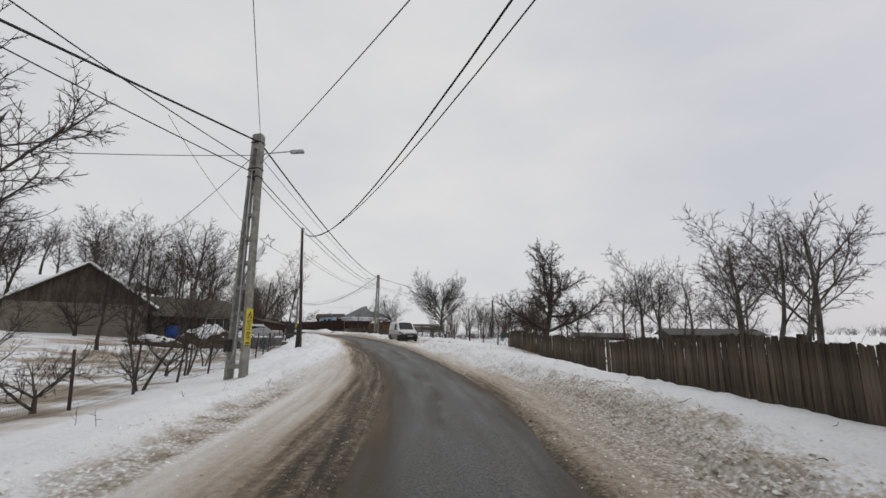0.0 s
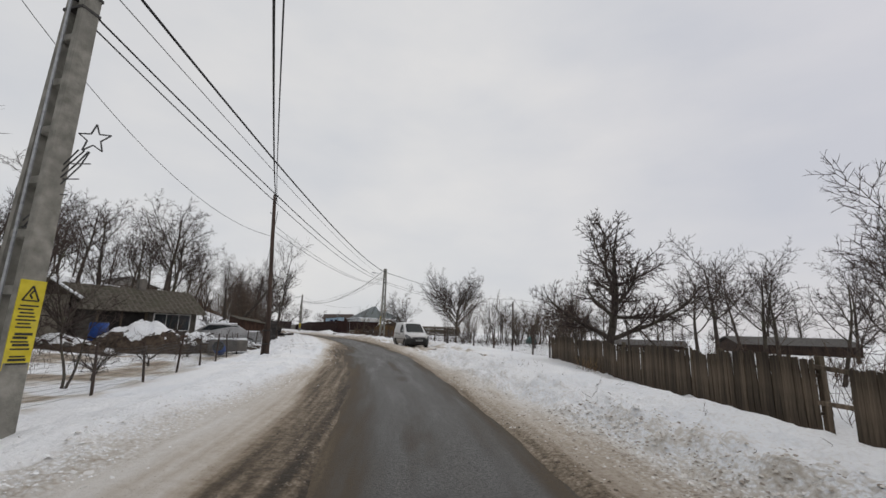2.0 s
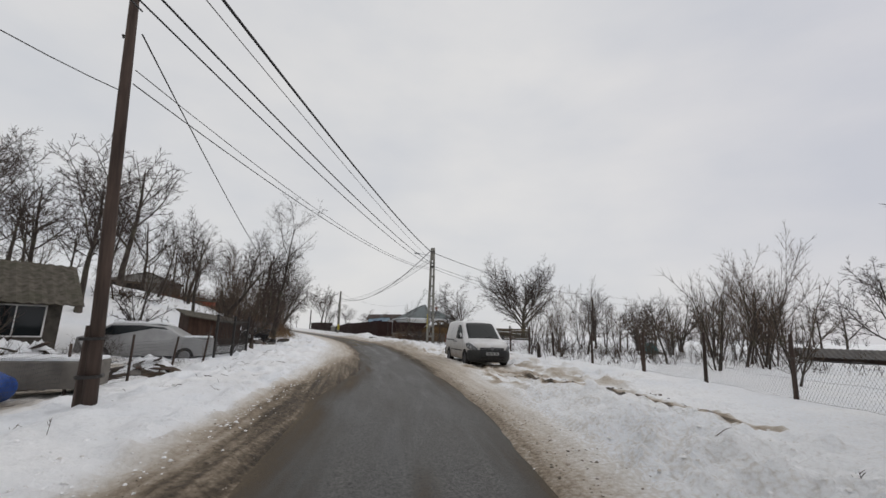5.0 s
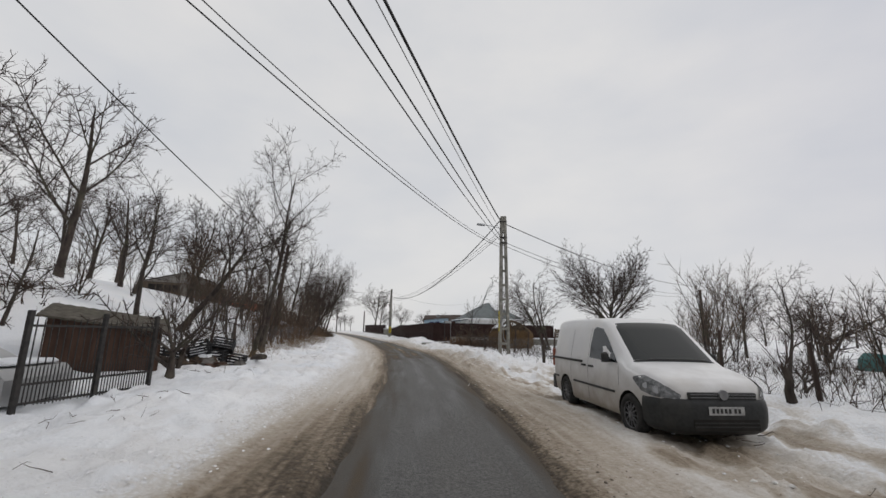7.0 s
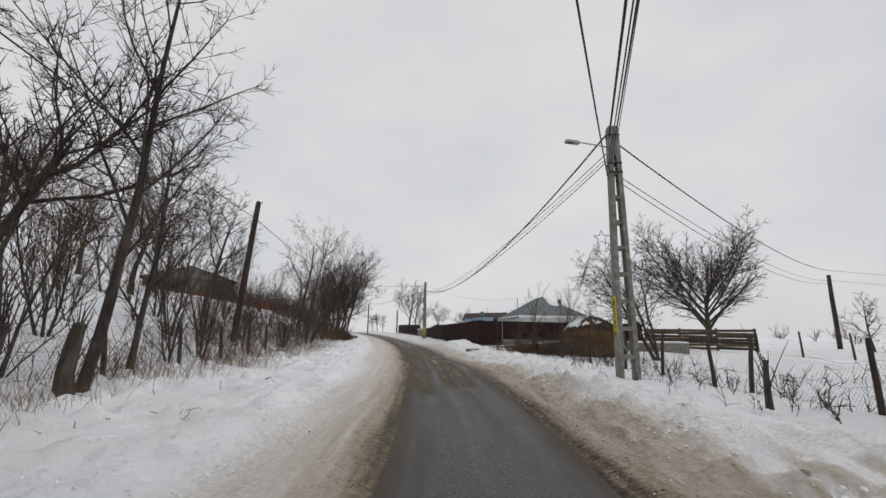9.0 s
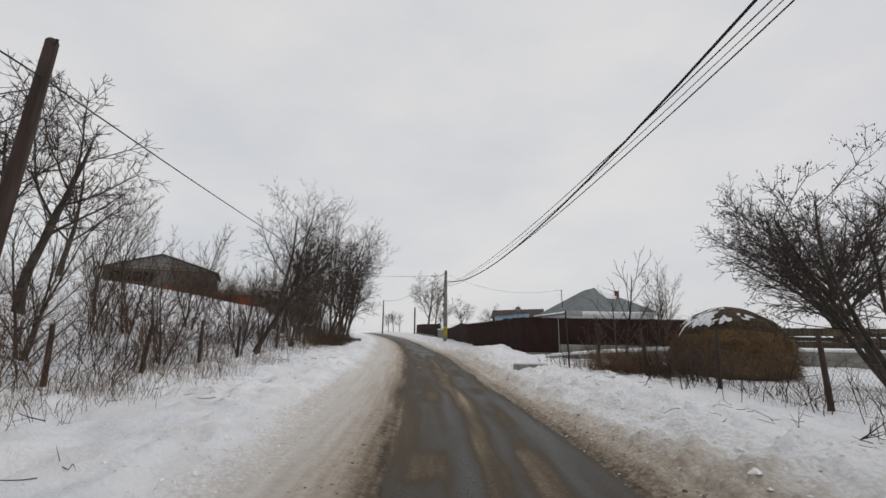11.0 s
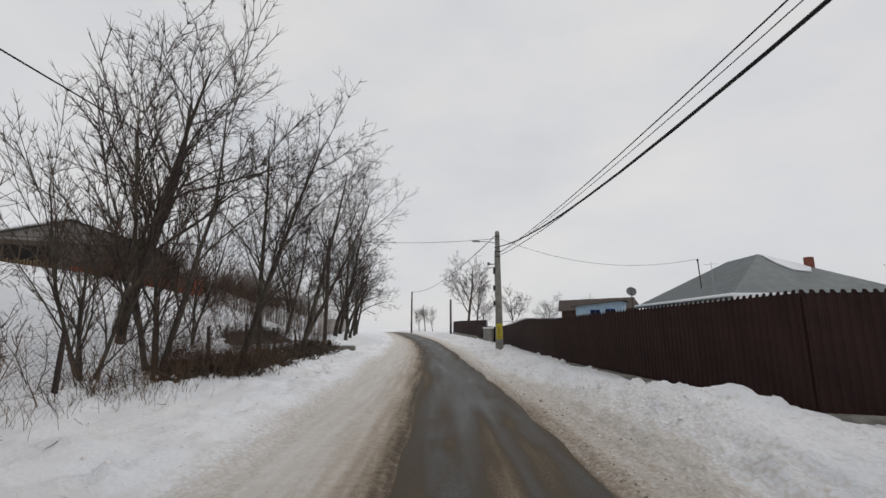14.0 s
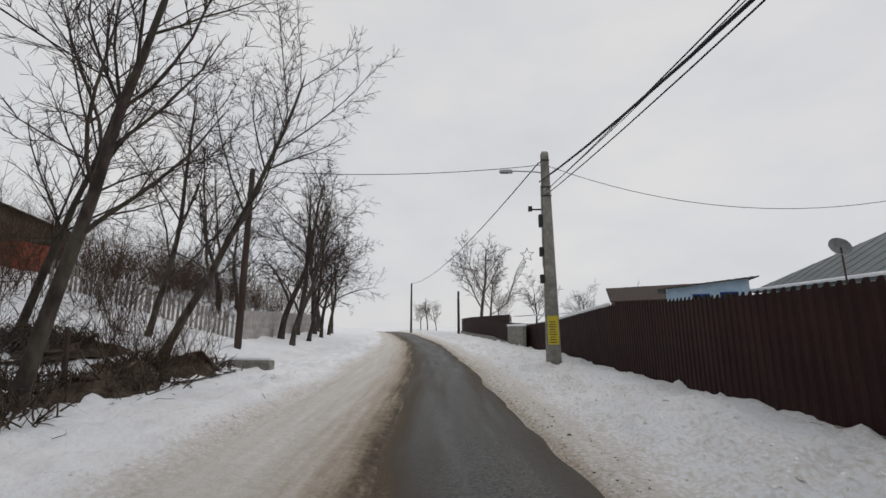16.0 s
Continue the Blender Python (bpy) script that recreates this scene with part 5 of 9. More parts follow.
# ---- iron gate and yard things on the left ----
def iron_gate(a, b, z, label):
    a, b = Vector((*a, 0)), Vector((*b, 0))
    run = b - a
    turn = math.degrees(math.atan2(run.y, run.x))
    L = run.length
    ob = thing("iron_gate", pose(a.x, a.y, z, 0, 0, turn), label, "gate")
    for x in (0, L * 0.52, L):
        part("post", Mesh().chamfered(x - 0.04, -0.04, -0.2, x + 0.04, 0.04, 1.62, 0.01), M_IRON, ob)
    for zr in (0.12, 0.42, 1.35):
        part("rail", Mesh().box(0.04, -0.015, zr, L - 0.04, 0.015, zr + 0.04), M_IRON, ob)
    n = int(L / 0.12)
    bar = Mesh().tube([(0, 0, 0.1), (0, 0, 1.42), (0, 0, 1.52)], [0.011, 0.011, 0.002], 6).data("bar", M_IRON)
    for i in range(1, n):
        part("bar", bar, None, ob, m=pose(L * i / n, 0, 0.02 * math.sin(i)))
    low = Mesh().tube([(0, 0, 0.1), (0, 0, 0.66), (0, 0, 0.74)], [0.010, 0.010, 0.002], 6).data("short_bar", M_IRON)
    for i in range(n):
        part("short_bar", low, None, ob, m=pose(L * (i + 0.5) / n, 0, 0))
    return ob


iron_gate((-13.15, 37.3), (-13.55, 39.8), 0.80, "dark iron bar gate between two posts at the yard")


# ---- houses ----
def gable_house(x, y, z, turn, width, length, wall_h, rise, mats, label, name="house", over=0.45, boards=True, snow_edge=True, ribs=True, windows=(), door=None, category="house", snow=False, frame_w=0.07):
    """Gable towards local -y. Walls, boarded gable, ribbed roof sheets, eaves, doors and windows."""
    wall_m, gable_m, roof_m = mats
    ob = thing(name, pose(x, y, z, 0, 0, turn), label, category)
    hw = width / 2
    t = 0.25
    part("wall", Mesh().box(-hw, 0, -0.6, hw, t, wall_h), wall_m, ob)
    part("wall", Mesh().box(-hw, length - t, -0.6, hw, length, wall_h), wall_m, ob)
    for sx in (-1, 1):
        part("wall", Mesh().box(min(sx * hw, sx * (hw - t)), t, -0.6, max(sx * hw, sx * (hw - t)), length - t, wall_h), wall_m, ob)
    for y0 in (-0.02, length - t + 0.02):
        g = Mesh()
        g.m = pose(0, y0, 0)
        g.extrude([(-hw, wall_h), (hw, wall_h), (0, wall_h + rise)], t)
        gp = part("gable", g, gable_m, ob)
        if boards and y0 < 0:
            n = int(width / 0.16)
            for i in range(n):
                xc = -hw + width * (i + 0.5) / n
                top = rise * (1 - abs(xc) / hw)
                if top < 0.12:
                    continue
                part("board", Mesh().box(xc - 0.068, -0.045, wall_h - 0.02, xc + 0.068, -0.022, wall_h + top - 0.03), gable_m, gp)
    slope = math.hypot(hw + over, rise * (hw + over) / hw)
    ang = math.degrees(math.atan2(rise, hw))
    for sx in (-1, 1):
        r = Mesh()
        nrib = int((length + 2 * over) / 0.14)
        verts = []
        for j in range(nrib + 1):
            yy = -over + (length + 2 * over) * j / nrib
            wz = (0.022 if j % 2 else -0.022) if ribs else 0.0
            verts += [(0, yy, wz), (sx * slope, yy, wz), (0, yy, wz - 0.03), (sx * slope, yy, wz - 0.03)]
        faces = []
        for j in range(nrib):
            a = 4 * j
            faces += [(a, a + 1, a + 5, a + 4), (a + 2, a + 6, a + 7, a + 3), (a + 1, a + 3, a + 7, a + 5), (a, a + 4, a + 6, a + 2)]
        faces += [(0, 2, 3, 1), (4 * nrib, 4 * nrib + 1, 4 * nrib + 3, 4 * nrib + 2)]
        r.m = pose(0, 0, wall_h + rise + 0.08, 0, sx * ang, 0)
        r.add(verts, faces)
        part("roof", r, roof_m, ob, "ribbed roof sheets")
        if snow_edge:
            e = Mesh()
            e.m = pose(0, 0, wall_h + rise + 0.11, 0, sx * ang, 0)
            rng = random.Random(3)
            pts = [(sx * slope * k / 14, -over + 0.12 + 0.05 * rng.random(), 0.02) for k in range(15)]
            e.tube(pts, [0.07 + 0.03 * rng.random() for _ in pts], 6)
            part("snow_edge", e, M_SNOW, ob, "strip of snow along the verge")
        if snow:
            e = Mesh()
            e.m = pose(0, 0, wall_h + rise + 0.115, 0, sx * ang, 0)
            e.chamfered(min(0, sx * slope * 0.98), -over + 0.05, 0, max(0, sx * slope * 0.98), length + over - 0.05, 0.10, 0.05)
            part("roof_snow", e, M_SNOW, ob, "snow lying on the roof")
    for wx, wz, ww, wh, side in windows:
        m4 = {"front": pose(wx, -0.005, wz), "right": pose(hw + 0.005, wx, wz, 0, 0, 90), "left": pose(-hw - 0.005, wx, wz, 0, 0, -90)}[side]
        win = Mesh()
        win.m = m4
        fw = frame_w
        for b in ((-ww / 2, -0.05, 0, ww / 2, 0.02, fw), (-ww / 2, -0.05, wh - fw, ww / 2, 0.02, wh), (-ww / 2, -0.05, fw, -ww / 2 + fw, 0.02, wh - fw), (ww / 2 - fw, -0.05, fw, ww / 2, 0.02, wh - fw)):
            win.box(*b)
        for k in range(1, max(2, int(ww / 0.55))):
            xx = -ww / 2 + ww * k / max(2, int(ww / 0.55))
            win.box(xx - fw * 0.36, -0.05, fw, xx + fw * 0.36, 0.02, wh - fw)
        w_ob = part("window", win, M_WHITE, ob, "white-framed window")
        gl = Mesh()
        gl.m = m4
        gl.box(-ww / 2 + 0.05, -0.02, 0.05, ww / 2 - 0.05, -0.008, wh - 0.05)
        part("pane", gl, M_GLASS, w_ob)
    if door:
        dx, dw, dh, side = door
        m4 = {"front": pose(dx, -0.005, 0), "right": pose(hw + 0.005, dx, 0, 0, 0, 90)}[side]
        dm = Mesh()
        dm.m = m4
        dm.box(-dw / 2, -0.04, 0, dw / 2, 0.01, dh)
        part("door", dm, M_DARK, ob, "dark doorway")
    return ob


WOODEN = (M_PLASTER, M_GABLE_WOOD, M_FIBRE_ROOF)
h1 = gable_house(-21.5, 26.15, 0.6, 45, 6.8, 7.0, 2.58, 2.34, WOODEN, "small plastered house with boarded gable and old sheet roof", windows=((1.6, 0.9, 0.9, 1.2, "right"),), name="village_house")
h2 = gable_house(-17.5, 34.6, 0.95, 150, 4.0, 5.6, 1.72, 1.15, (M_SHED_WALL, M_GABLE_WOOD, M_FIBRE_ROOF), "low grey farm building with mossy roof and dark open bay", windows=((1.35, 0.55, 2.0, 0.95, "left"),), name="farm_building", snow_edge=False, category="farm building", frame_w=0.04)
# the bay's shaded inside is a dark panel on the closed wall
part("bay_shade", Mesh().box(-2.03, 2.7, -0.1, -2.005, 5.0, 1.5), M_DARK, h2, "dark panel standing for the shade inside the open bay")
for k in (2.75, 3.9, 4.95):
    part("bay_post", Mesh().chamfered(-2.12, k - 0.05, -0.3, -2.03, k + 0.05, 1.66, 0.01), M_OLD_WOOD, h2)
part("chimney", Mesh().chamfered(-0.2, 2.2, 2.4, 0.2, 2.6, 3.5, 0.02), M_GREY_WALL, h2, "stub of a grey plastered chimney")


# ---- white delivery van ----
def body_top(u):
    """Height of the roof and bonnet line; u runs forward from the front axle."""
    return float(np.interp(u, [-3.53, -3.50, -3.40, -3.2, -2.4, -1.4, -1.05, -0.85, -0.12, 0.0, 0.35, 0.62, 0.76, 0.84, 0.875], [1.58, 1.74, 1.82, 1.85, 1.87, 1.855, 1.80, 1.715, 1.10, 1.07, 1.00, 0.92, 0.85, 0.77, 0.68]))


def van_section(u):
    """Half outline of the body at a station: from the sill over the shoulder to the middle of the roof."""
    top = body_top(u)
    hw = float(np.interp(u, [-3.53, -3.45, -3.2, -2.5, -0.5, 0.2, 0.5, 0.7, 0.82, 0.875], [0.80, 0.855, 0.885, 0.897, 0.897, 0.885, 0.85, 0.78, 0.66, 0.55]))
    sill = float(np.interp(u, [-3.53, -3.3, -2.9, -0.4, 0.4, 0.875], [0.34, 0.27, 0.24, 0.24, 0.24, 0.28]))
    belt = min(1.08, top - 0.10)
    roof_w = float(np.interp(top, [0.7, 1.08, 1.3, 1.75, 1.83], [hw * 0.93, hw * 0.92, hw * 0.88, hw * 0.81, hw * 0.80]))
    pts = [(hw * 0.93, sill), (hw * 0.975, sill + 0.05), (hw * 0.99, sill + 0.22), (hw, (sill + belt) / 2 + 0.05), (hw * 0.995, belt - 0.12), (hw * 0.975, belt)]
    for k in (0.2, 0.4, 0.6, 0.8):
        pts.append((hw * 0.975 + (roof_w - hw * 0.975) * k**1.15, belt + (top - 0.075 - belt) * k))
    pts += [(roof_w, top - 0.07), (roof_w - 0.035, top - 0.03), (roof_w - 0.10, top - 0.008), (roof_w * 0.6, top + 0.004), (roof_w * 0.3, top + 0.011), (0.0, top + 0.013)]
    return pts


def van_side(u, w, out=0.006):
    """A point on the right flank at station u and height w, slightly proud."""
    sec = van_section(u)
    ws, vs = [p[1] for p in sec[:11]], [p[0] for p in sec[:11]]
    return Vector((float(np.interp(w, ws, vs)) + out, u, w))


def van():
    ob = thing("delivery_van", Matrix.Identity(4), "white panel van with black bumper parked on packed snow", "van")
    us = np.unique(np.concatenate([np.linspace(-3.53, -3.2, 8), np.linspace(-3.2, 0.6, 64), np.linspace(0.6, 0.875, 12)]).round(4))
    secs = [van_section(u) for u in us]
    bm = bmesh.new()
    rows = []
    for u, sec in zip(us, secs):
        full = [(v, w) for v, w in sec] + [(-v, w) for v, w in sec[-2::-1]]
        rows.append([bm.verts.new((v, u, w)) for v, w in full])
    for a, b in zip(rows[:-1], rows[1:]):
        for i in range(len(a) - 1):
            bm.faces.new((a[i], a[i + 1], b[i + 1], b[i]))
    bm.faces.new(rows[0])
    bm.faces.new(rows[-1][::-1])
    bmesh.ops.subdivide_edges(bm, edges=[e for e in bm.edges if abs(e.verts[0].co.x) > 0.8 and max(v.co.z for v in e.verts) < 0.85 and e.calc_length() > 0.09], cuts=1, use_grid_fill=True)
    # wheel openings
    for uc in (0.0, -2.681):
        gone = [f for f in bm.faces if abs(f.calc_center_median().x) > 0.55 and f.calc_center_median().z < 0.75 and math.hypot(f.calc_center_median().y - uc, f.calc_center_median().z - 0.31) < 0.355]
        bmesh.ops.delete(bm, geom=gone, context="FACES")
        for v in bm.verts:
            if v.is_boundary and abs(v.co.x) > 0.55 and math.hypot(v.co.y - uc, v.co.z - 0.31) < 0.46 and v.co.z > 0.27:
                k = 0.365 / max(1e-6, math.hypot(v.co.y - uc, v.co.z - 0.31))
                v.co.y, v.co.z = uc + (v.co.y - uc) * k, 0.31 + (v.co.z - 0.31) * k
    bmesh.ops.recalc_face_normals(bm, faces=bm.faces)
    me = bpy.data.meshes.new("body")
    bm.to_mesh(me)
    bm.free()
    me.polygons.foreach_set("use_smooth", [True] * len(me.polygons))
    me.materials.append(M_VAN)
    body = new("body", me)
    body.parent = ob
    # rubbing strips, windows, seams, mirrors and lights on both flanks
    for sx in (1, -1):
        strip = Mesh().tube([(sx * van_side(u, 0.60, 0.004).x, u, 0.60) for u in np.linspace(-2.2, -0.45, 20)], [0.022] * 20, 5)
        part("side_moulding", strip, M_BLACK, ob, "black rubbing strip")
        # cab side window
        win = Mesh()
        ring = [(-0.34, 1.075), (-0.95, 1.085), (-1.44, 1.10), (-1.45, 1.35), (-1.42, 1.63), (-1.32, 1.68), (-1.04, 1.64), (-0.82, 1.48), (-0.56, 1.25)]
        win.add([(sx * van_side(u, w, 0.006).x, u, w) for u, w in ring], [tuple(range(len(ring)))])
        part("side_window", win, M_GLASS, ob, "dark cab window")
        for uu, w0, w1 in ((-1.50, 0.30, 1.66), (-0.30, 0.72, 1.02), (-2.35, 0.34, 1.62)):
            part("door_seam", Mesh().tube([(sx * van_side(uu, w, 0.001).x, uu, w) for w in np.linspace(w0, w1, 12)], [0.0035] * 12, 4), M_SEAM, ob)
        part("door_handle", Mesh().chamfered(min(sx * 0.885, sx * 0.93), -1.42, 0.93, max(sx * 0.885, sx * 0.93), -1.24, 0.965, 0.01), M_BLACK, ob, "black door handle")
        part("door_handle", Mesh().chamfered(min(sx * 0.885, sx * 0.93), -1.75, 0.93, max(sx * 0.885, sx * 0.93), -1.58, 0.965, 0.01), M_BLACK, ob, "black sliding-door handle")
        part("door_rail", Mesh().chamfered(min(sx * 0.88, sx * 0.905), -3.42, 0.985, max(sx * 0.88, sx * 0.905), -1.75, 1.03, 0.005), M_BLACK, ob, "sliding-door rail")
        part("side_moulding", Mesh().tube([(sx * van_side(u, 0.60, 0.004).x, u, 0.60) for u in np.linspace(-3.40, -3.10, 5)], [0.022] * 5, 5), M_BLACK, ob, "black rubbing strip")
        mir = Mesh().chamfered(min(sx * 0.93, sx * 1.05), -0.60, 1.07, max(sx * 0.93, sx * 1.05), -0.50, 1.24, 0.03)
        mir.box(min(sx * 0.85, sx * 0.95), -0.62, 1.07, max(sx * 0.85, sx * 0.95), -0.56, 1.13)
        part("wing_mirror", mir, M_BLACK, ob, "black wing mirror")
        # headlight
        hl = Mesh()
        hv = []
        for k in range(15):
            u = 0.14 + 0.70 * k / 14
            lo = float(np.interp(k, [0, 4, 9, 14], [0.87, 0.72, 0.672, 0.668]))
            hi = min(body_top(u) - 0.045, float(np.interp(k, [0, 4, 9, 14], [0.905, 0.945, 0.90, 0.80])))
            for j in range(5):
                w = lo + (max(hi, lo + 0.01) - lo) * j / 4
                q = van_side(u, w, 0.010)
                hv.append((sx * q.x, q.y + 0.012 * k / 14, w))
        hl.add(hv, [(5 * i + j, 5 * i + j + 1, 5 * i + 6 + j, 5 * i + 5 + j) for i in range(14) for j in range(4)])
        lamp = part("headlight", hl, M_LAMP_GLASS, ob, "clear swept-back headlight")
        for ur, wr, rr in ((0.62, 0.765, 0.062), (0.44, 0.80, 0.050)):
            q = van_side(ur, wr, 0.012)
            nrm = Vector((0.55, 0.8, 0.22)).normalized()
            c0 = Vector((sx * q.x, q.y + 0.01, wr))
            nrm.x *= sx
            part("reflector", Mesh().tube([c0 - nrm * 0.01, c0 + nrm * 0.012], [rr, rr * 0.85], 18), M_ALU, lamp, "round silver reflector")
        part("rear_bumper", Mesh().chamfered(min(sx * 0.45, sx * 0.865), -3.58, 0.30, max(sx * 0.45, sx * 0.865), -3.36, 0.62, 0.04), M_BLACK, ob, "black corner of the rear bumper")
        part("rear_light", Mesh().chamfered(min(sx * 0.80, sx * 0.868), -3.545, 0.80, max(sx * 0.80, sx * 0.868), -3.475, 1.20, 0.02), M_RED_SHEET, ob, "red tail light")
    # windscreen
    ws = Mesh()
    uu = np.linspace(-0.17, -0.92, 9)
    verts = []
    for u in uu:
        sec = van_section(u)
        tv, tw = sec[10]
        for f in np.linspace(-1, 1, 13):
            lift = float(np.interp(abs(f), [0, 0.3, 0.6, 0.85, 1], [0.013, 0.011, 0.004, -0.012, -0.05]))
            verts.append((tv * 0.93 * f, u + 0.012, body_top(u) + lift + 0.012))
    ws.add(verts, [(13 * i + j, 13 * i + 13 + j, 13 * i + 14 + j, 13 * i + j + 1) for i in range(8) for j in range(12)])
    part("windscreen", ws, M_SCREEN, ob, "dark windscreen", True)
    cowl = [(0.86 * f * van_section(-0.14)[10][0], -0.135 - 0.02 * f * f, body_top(-0.135) + 0.03 - 0.05 * f**4) for f in np.linspace(-1, 1, 15)]
    part("cowl", Mesh().tube(cowl, [0.026] * 15, 6), M_BLACK, ob, "black cowl at the foot of the windscreen")
    part("wiper", Mesh().tube([(-0.05, -0.14, 1.13), (0.4, -0.24, 1.20), (0.66, -0.27, 1.21)], [0.010] * 3, 5), M_BLACK, ob)
    part("wiper", Mesh().tube([(-0.45, -0.13, 1.125), (0.1, -0.2, 1.17), (0.55, -0.23, 1.18)], [0.012] * 3, 5), M_BLACK, ob)
    # black bumper and grille
    bu = Mesh()
    ub = np.linspace(0.36, 0.875, 14)
    verts, n = [], 9
    prof = [(0.19, -0.13), (0.23, -0.05), (0.29, 0.0), (0.36, 0.016), (0.44, 0.022), (0.52, 0.024), (0.59, 0.018), (0.64, 0.006), (0.675, -0.02)]
    path = [(van_side(u, 0.45, 0).x, u) for u in ub] + [(x, 0.885) for x in (0.40, 0.2, 0.0)]
    path = path + [(-x, u) for x, u in path[-2::-1]]
    for k, (x, u) in enumerate(path):
        p0, p1 = Vector(path[max(k - 1, 0)]), Vector(path[min(k + 1, len(path) - 1)])
        t = (p1 - p0).normalized()
        nrm = Vector((-t.y, t.x)) * -1
        if nrm.y < -0.2 or (nrm.x * x < 0 and abs(x) > 0.4):
            nrm = -nrm
        for w, o in prof:
            verts.append((x + nrm.x * (o + 0.012), u + nrm.y * (o + 0.03), w))
    m_ = len(prof)
    bu.add(verts, [(m_ * i + j, m_ * i + j + 1, m_ * i + m_ + 1 + j, m_ * i + m_ + j) for i in range(len(path) - 1) for j in range(m_ - 1)])
    bumper = part("front_bumper", bu, M_BLACK, ob, "unpainted black front bumper", True)
    part("air_intake", Mesh().chamfered(-0.48, 0.925, 0.27, 0.48, 0.938, 0.42, 0.004), M_DARK, bumper)
    for zz in (0.31, 0.36):
        part("intake_slat", Mesh().box(-0.47, 0.938, zz, 0.47, 0.945, zz + 0.018), M_BLACK, bumper)
    plate = part("number_plate", Mesh().chamfered(-0.26, 0.942, 0.475, 0.26, 0.952, 0.585, 0.003), M_PLATE, ob, "white number plate with dark bars")
    for i in range(7):
        part("plate_bar", Mesh().box(-0.20 + 0.06 * i + (0.02 if i > 1 else 0), 0.952, 0.50, -0.165 + 0.06 * i + (0.02 if i > 1 else 0), 0.955, 0.56), M_BLACK, plate)
    grille = part("grille", Mesh().chamfered(-0.50, 0.845, 0.675, 0.50, 0.905, 0.765, 0.01), M_BLACK, ob, "narrow black grille")
    for zz in (0.695, 0.735):
        part("chrome_strip", Mesh().box(-0.48, 0.905, zz, 0.48, 0.910, zz + 0.008), M_ALU, grille)
    part("badge", Mesh().tube([(0, 0.90, 0.735), (0, 0.925, 0.735)], [0.072, 0.066], 20), M_ALU, grille, "round plain silver badge")
    # wheels
    for uc in (0.0, -2.681):
        for sx in (1, -1):
            w = Mesh()
            w.m = pose(sx * 0.80, uc, 0.315, 0, 90, 0)
            ringp = [(0.20, -0.10), (0.285, -0.10), (0.312, -0.07), (0.316, 0), (0.312, 0.07), (0.285, 0.095), (0.20, 0.085), (0.20, -0.10)]
            N = 28
            verts = [(r * math.cos(2 * math.pi * i / N), r * math.sin(2 * math.pi * i / N), zz) for i in range(N) for r, zz in ringp[:-1]]
            k = len(ringp) - 1
            w.add(verts, [(k * i + j, k * i + (j + 1) % k, k * ((i + 1) % N) + (j + 1) % k, k * ((i + 1) % N) + j) for i in range(N) for j in range(k)])
            tyre = part("wheel", w, M_TYRE, ob, "black tyre with alloy rim", True)
            rim = Mesh()
            rim.m = pose(sx * 0.80, uc, 0.315, 0, 90 if sx > 0 else -90, 0)
            rim.tube([(0, 0, 0.02), (0, 0, 0.085)], [0.045, 0.05], 12)
            for i in range(12):
                a = 2 * math.pi * i / 12
                rim.tube([(0.04 * math.cos(a), 0.04 * math.sin(a), 0.075), (0.2 * math.cos(a), 0.2 * math.sin(a), 0.06)], [0.014, 0.011], 4)
            ringpts = [(0.2 * math.cos(2 * math.pi * i / 28), 0.2 * math.sin(2 * math.pi * i / 28), 0.07) for i in range(29)]
            rim.tube(ringpts, [0.014] * 29, 5, cap=False)
            part("rim", rim, M_RIM, tyre, "many-spoked grey wheel cover", True)
            dsk = Mesh()
            dsk.m = rim.m
            dsk.tube([(0, 0, -0.06), (0, 0, 0.02)], [0.195, 0.195], 20)
            part("brake_drum", dsk, M_DARK, tyre)
            arch = Mesh()
            pts = [(uc + 0.375 * math.cos(a), 0.31 + 0.375 * math.sin(a)) for a in np.linspace(-0.15, math.pi + 0.15, 20)]
            v = []
            for pu, pw in pts:
                v += [(sx * 0.86, pu, pw), (sx * 0.50, pu, pw)]
            arch.add(v, [(2 * i, 2 * i + 1, 2 * i + 3, 2 * i + 2) for i in range(19)])
            arch.add([(sx * 0.50, pu, pw) for pu, pw in pts], [tuple(range(20))])
            part("wheel_arch", arch, M_DARK, ob, "black wheel arch lining")
    part("underbody", Mesh().box(-0.72, -3.3, 0.22, 0.72, 0.6, 0.40), M_DARK, ob)
    return ob


VAN = van()
# local +y is the van's nose, which points back along the road towards the viewer
VAN.matrix_world = pose(-3.14, 40.68, 0.68, 0, 0, 203.0)


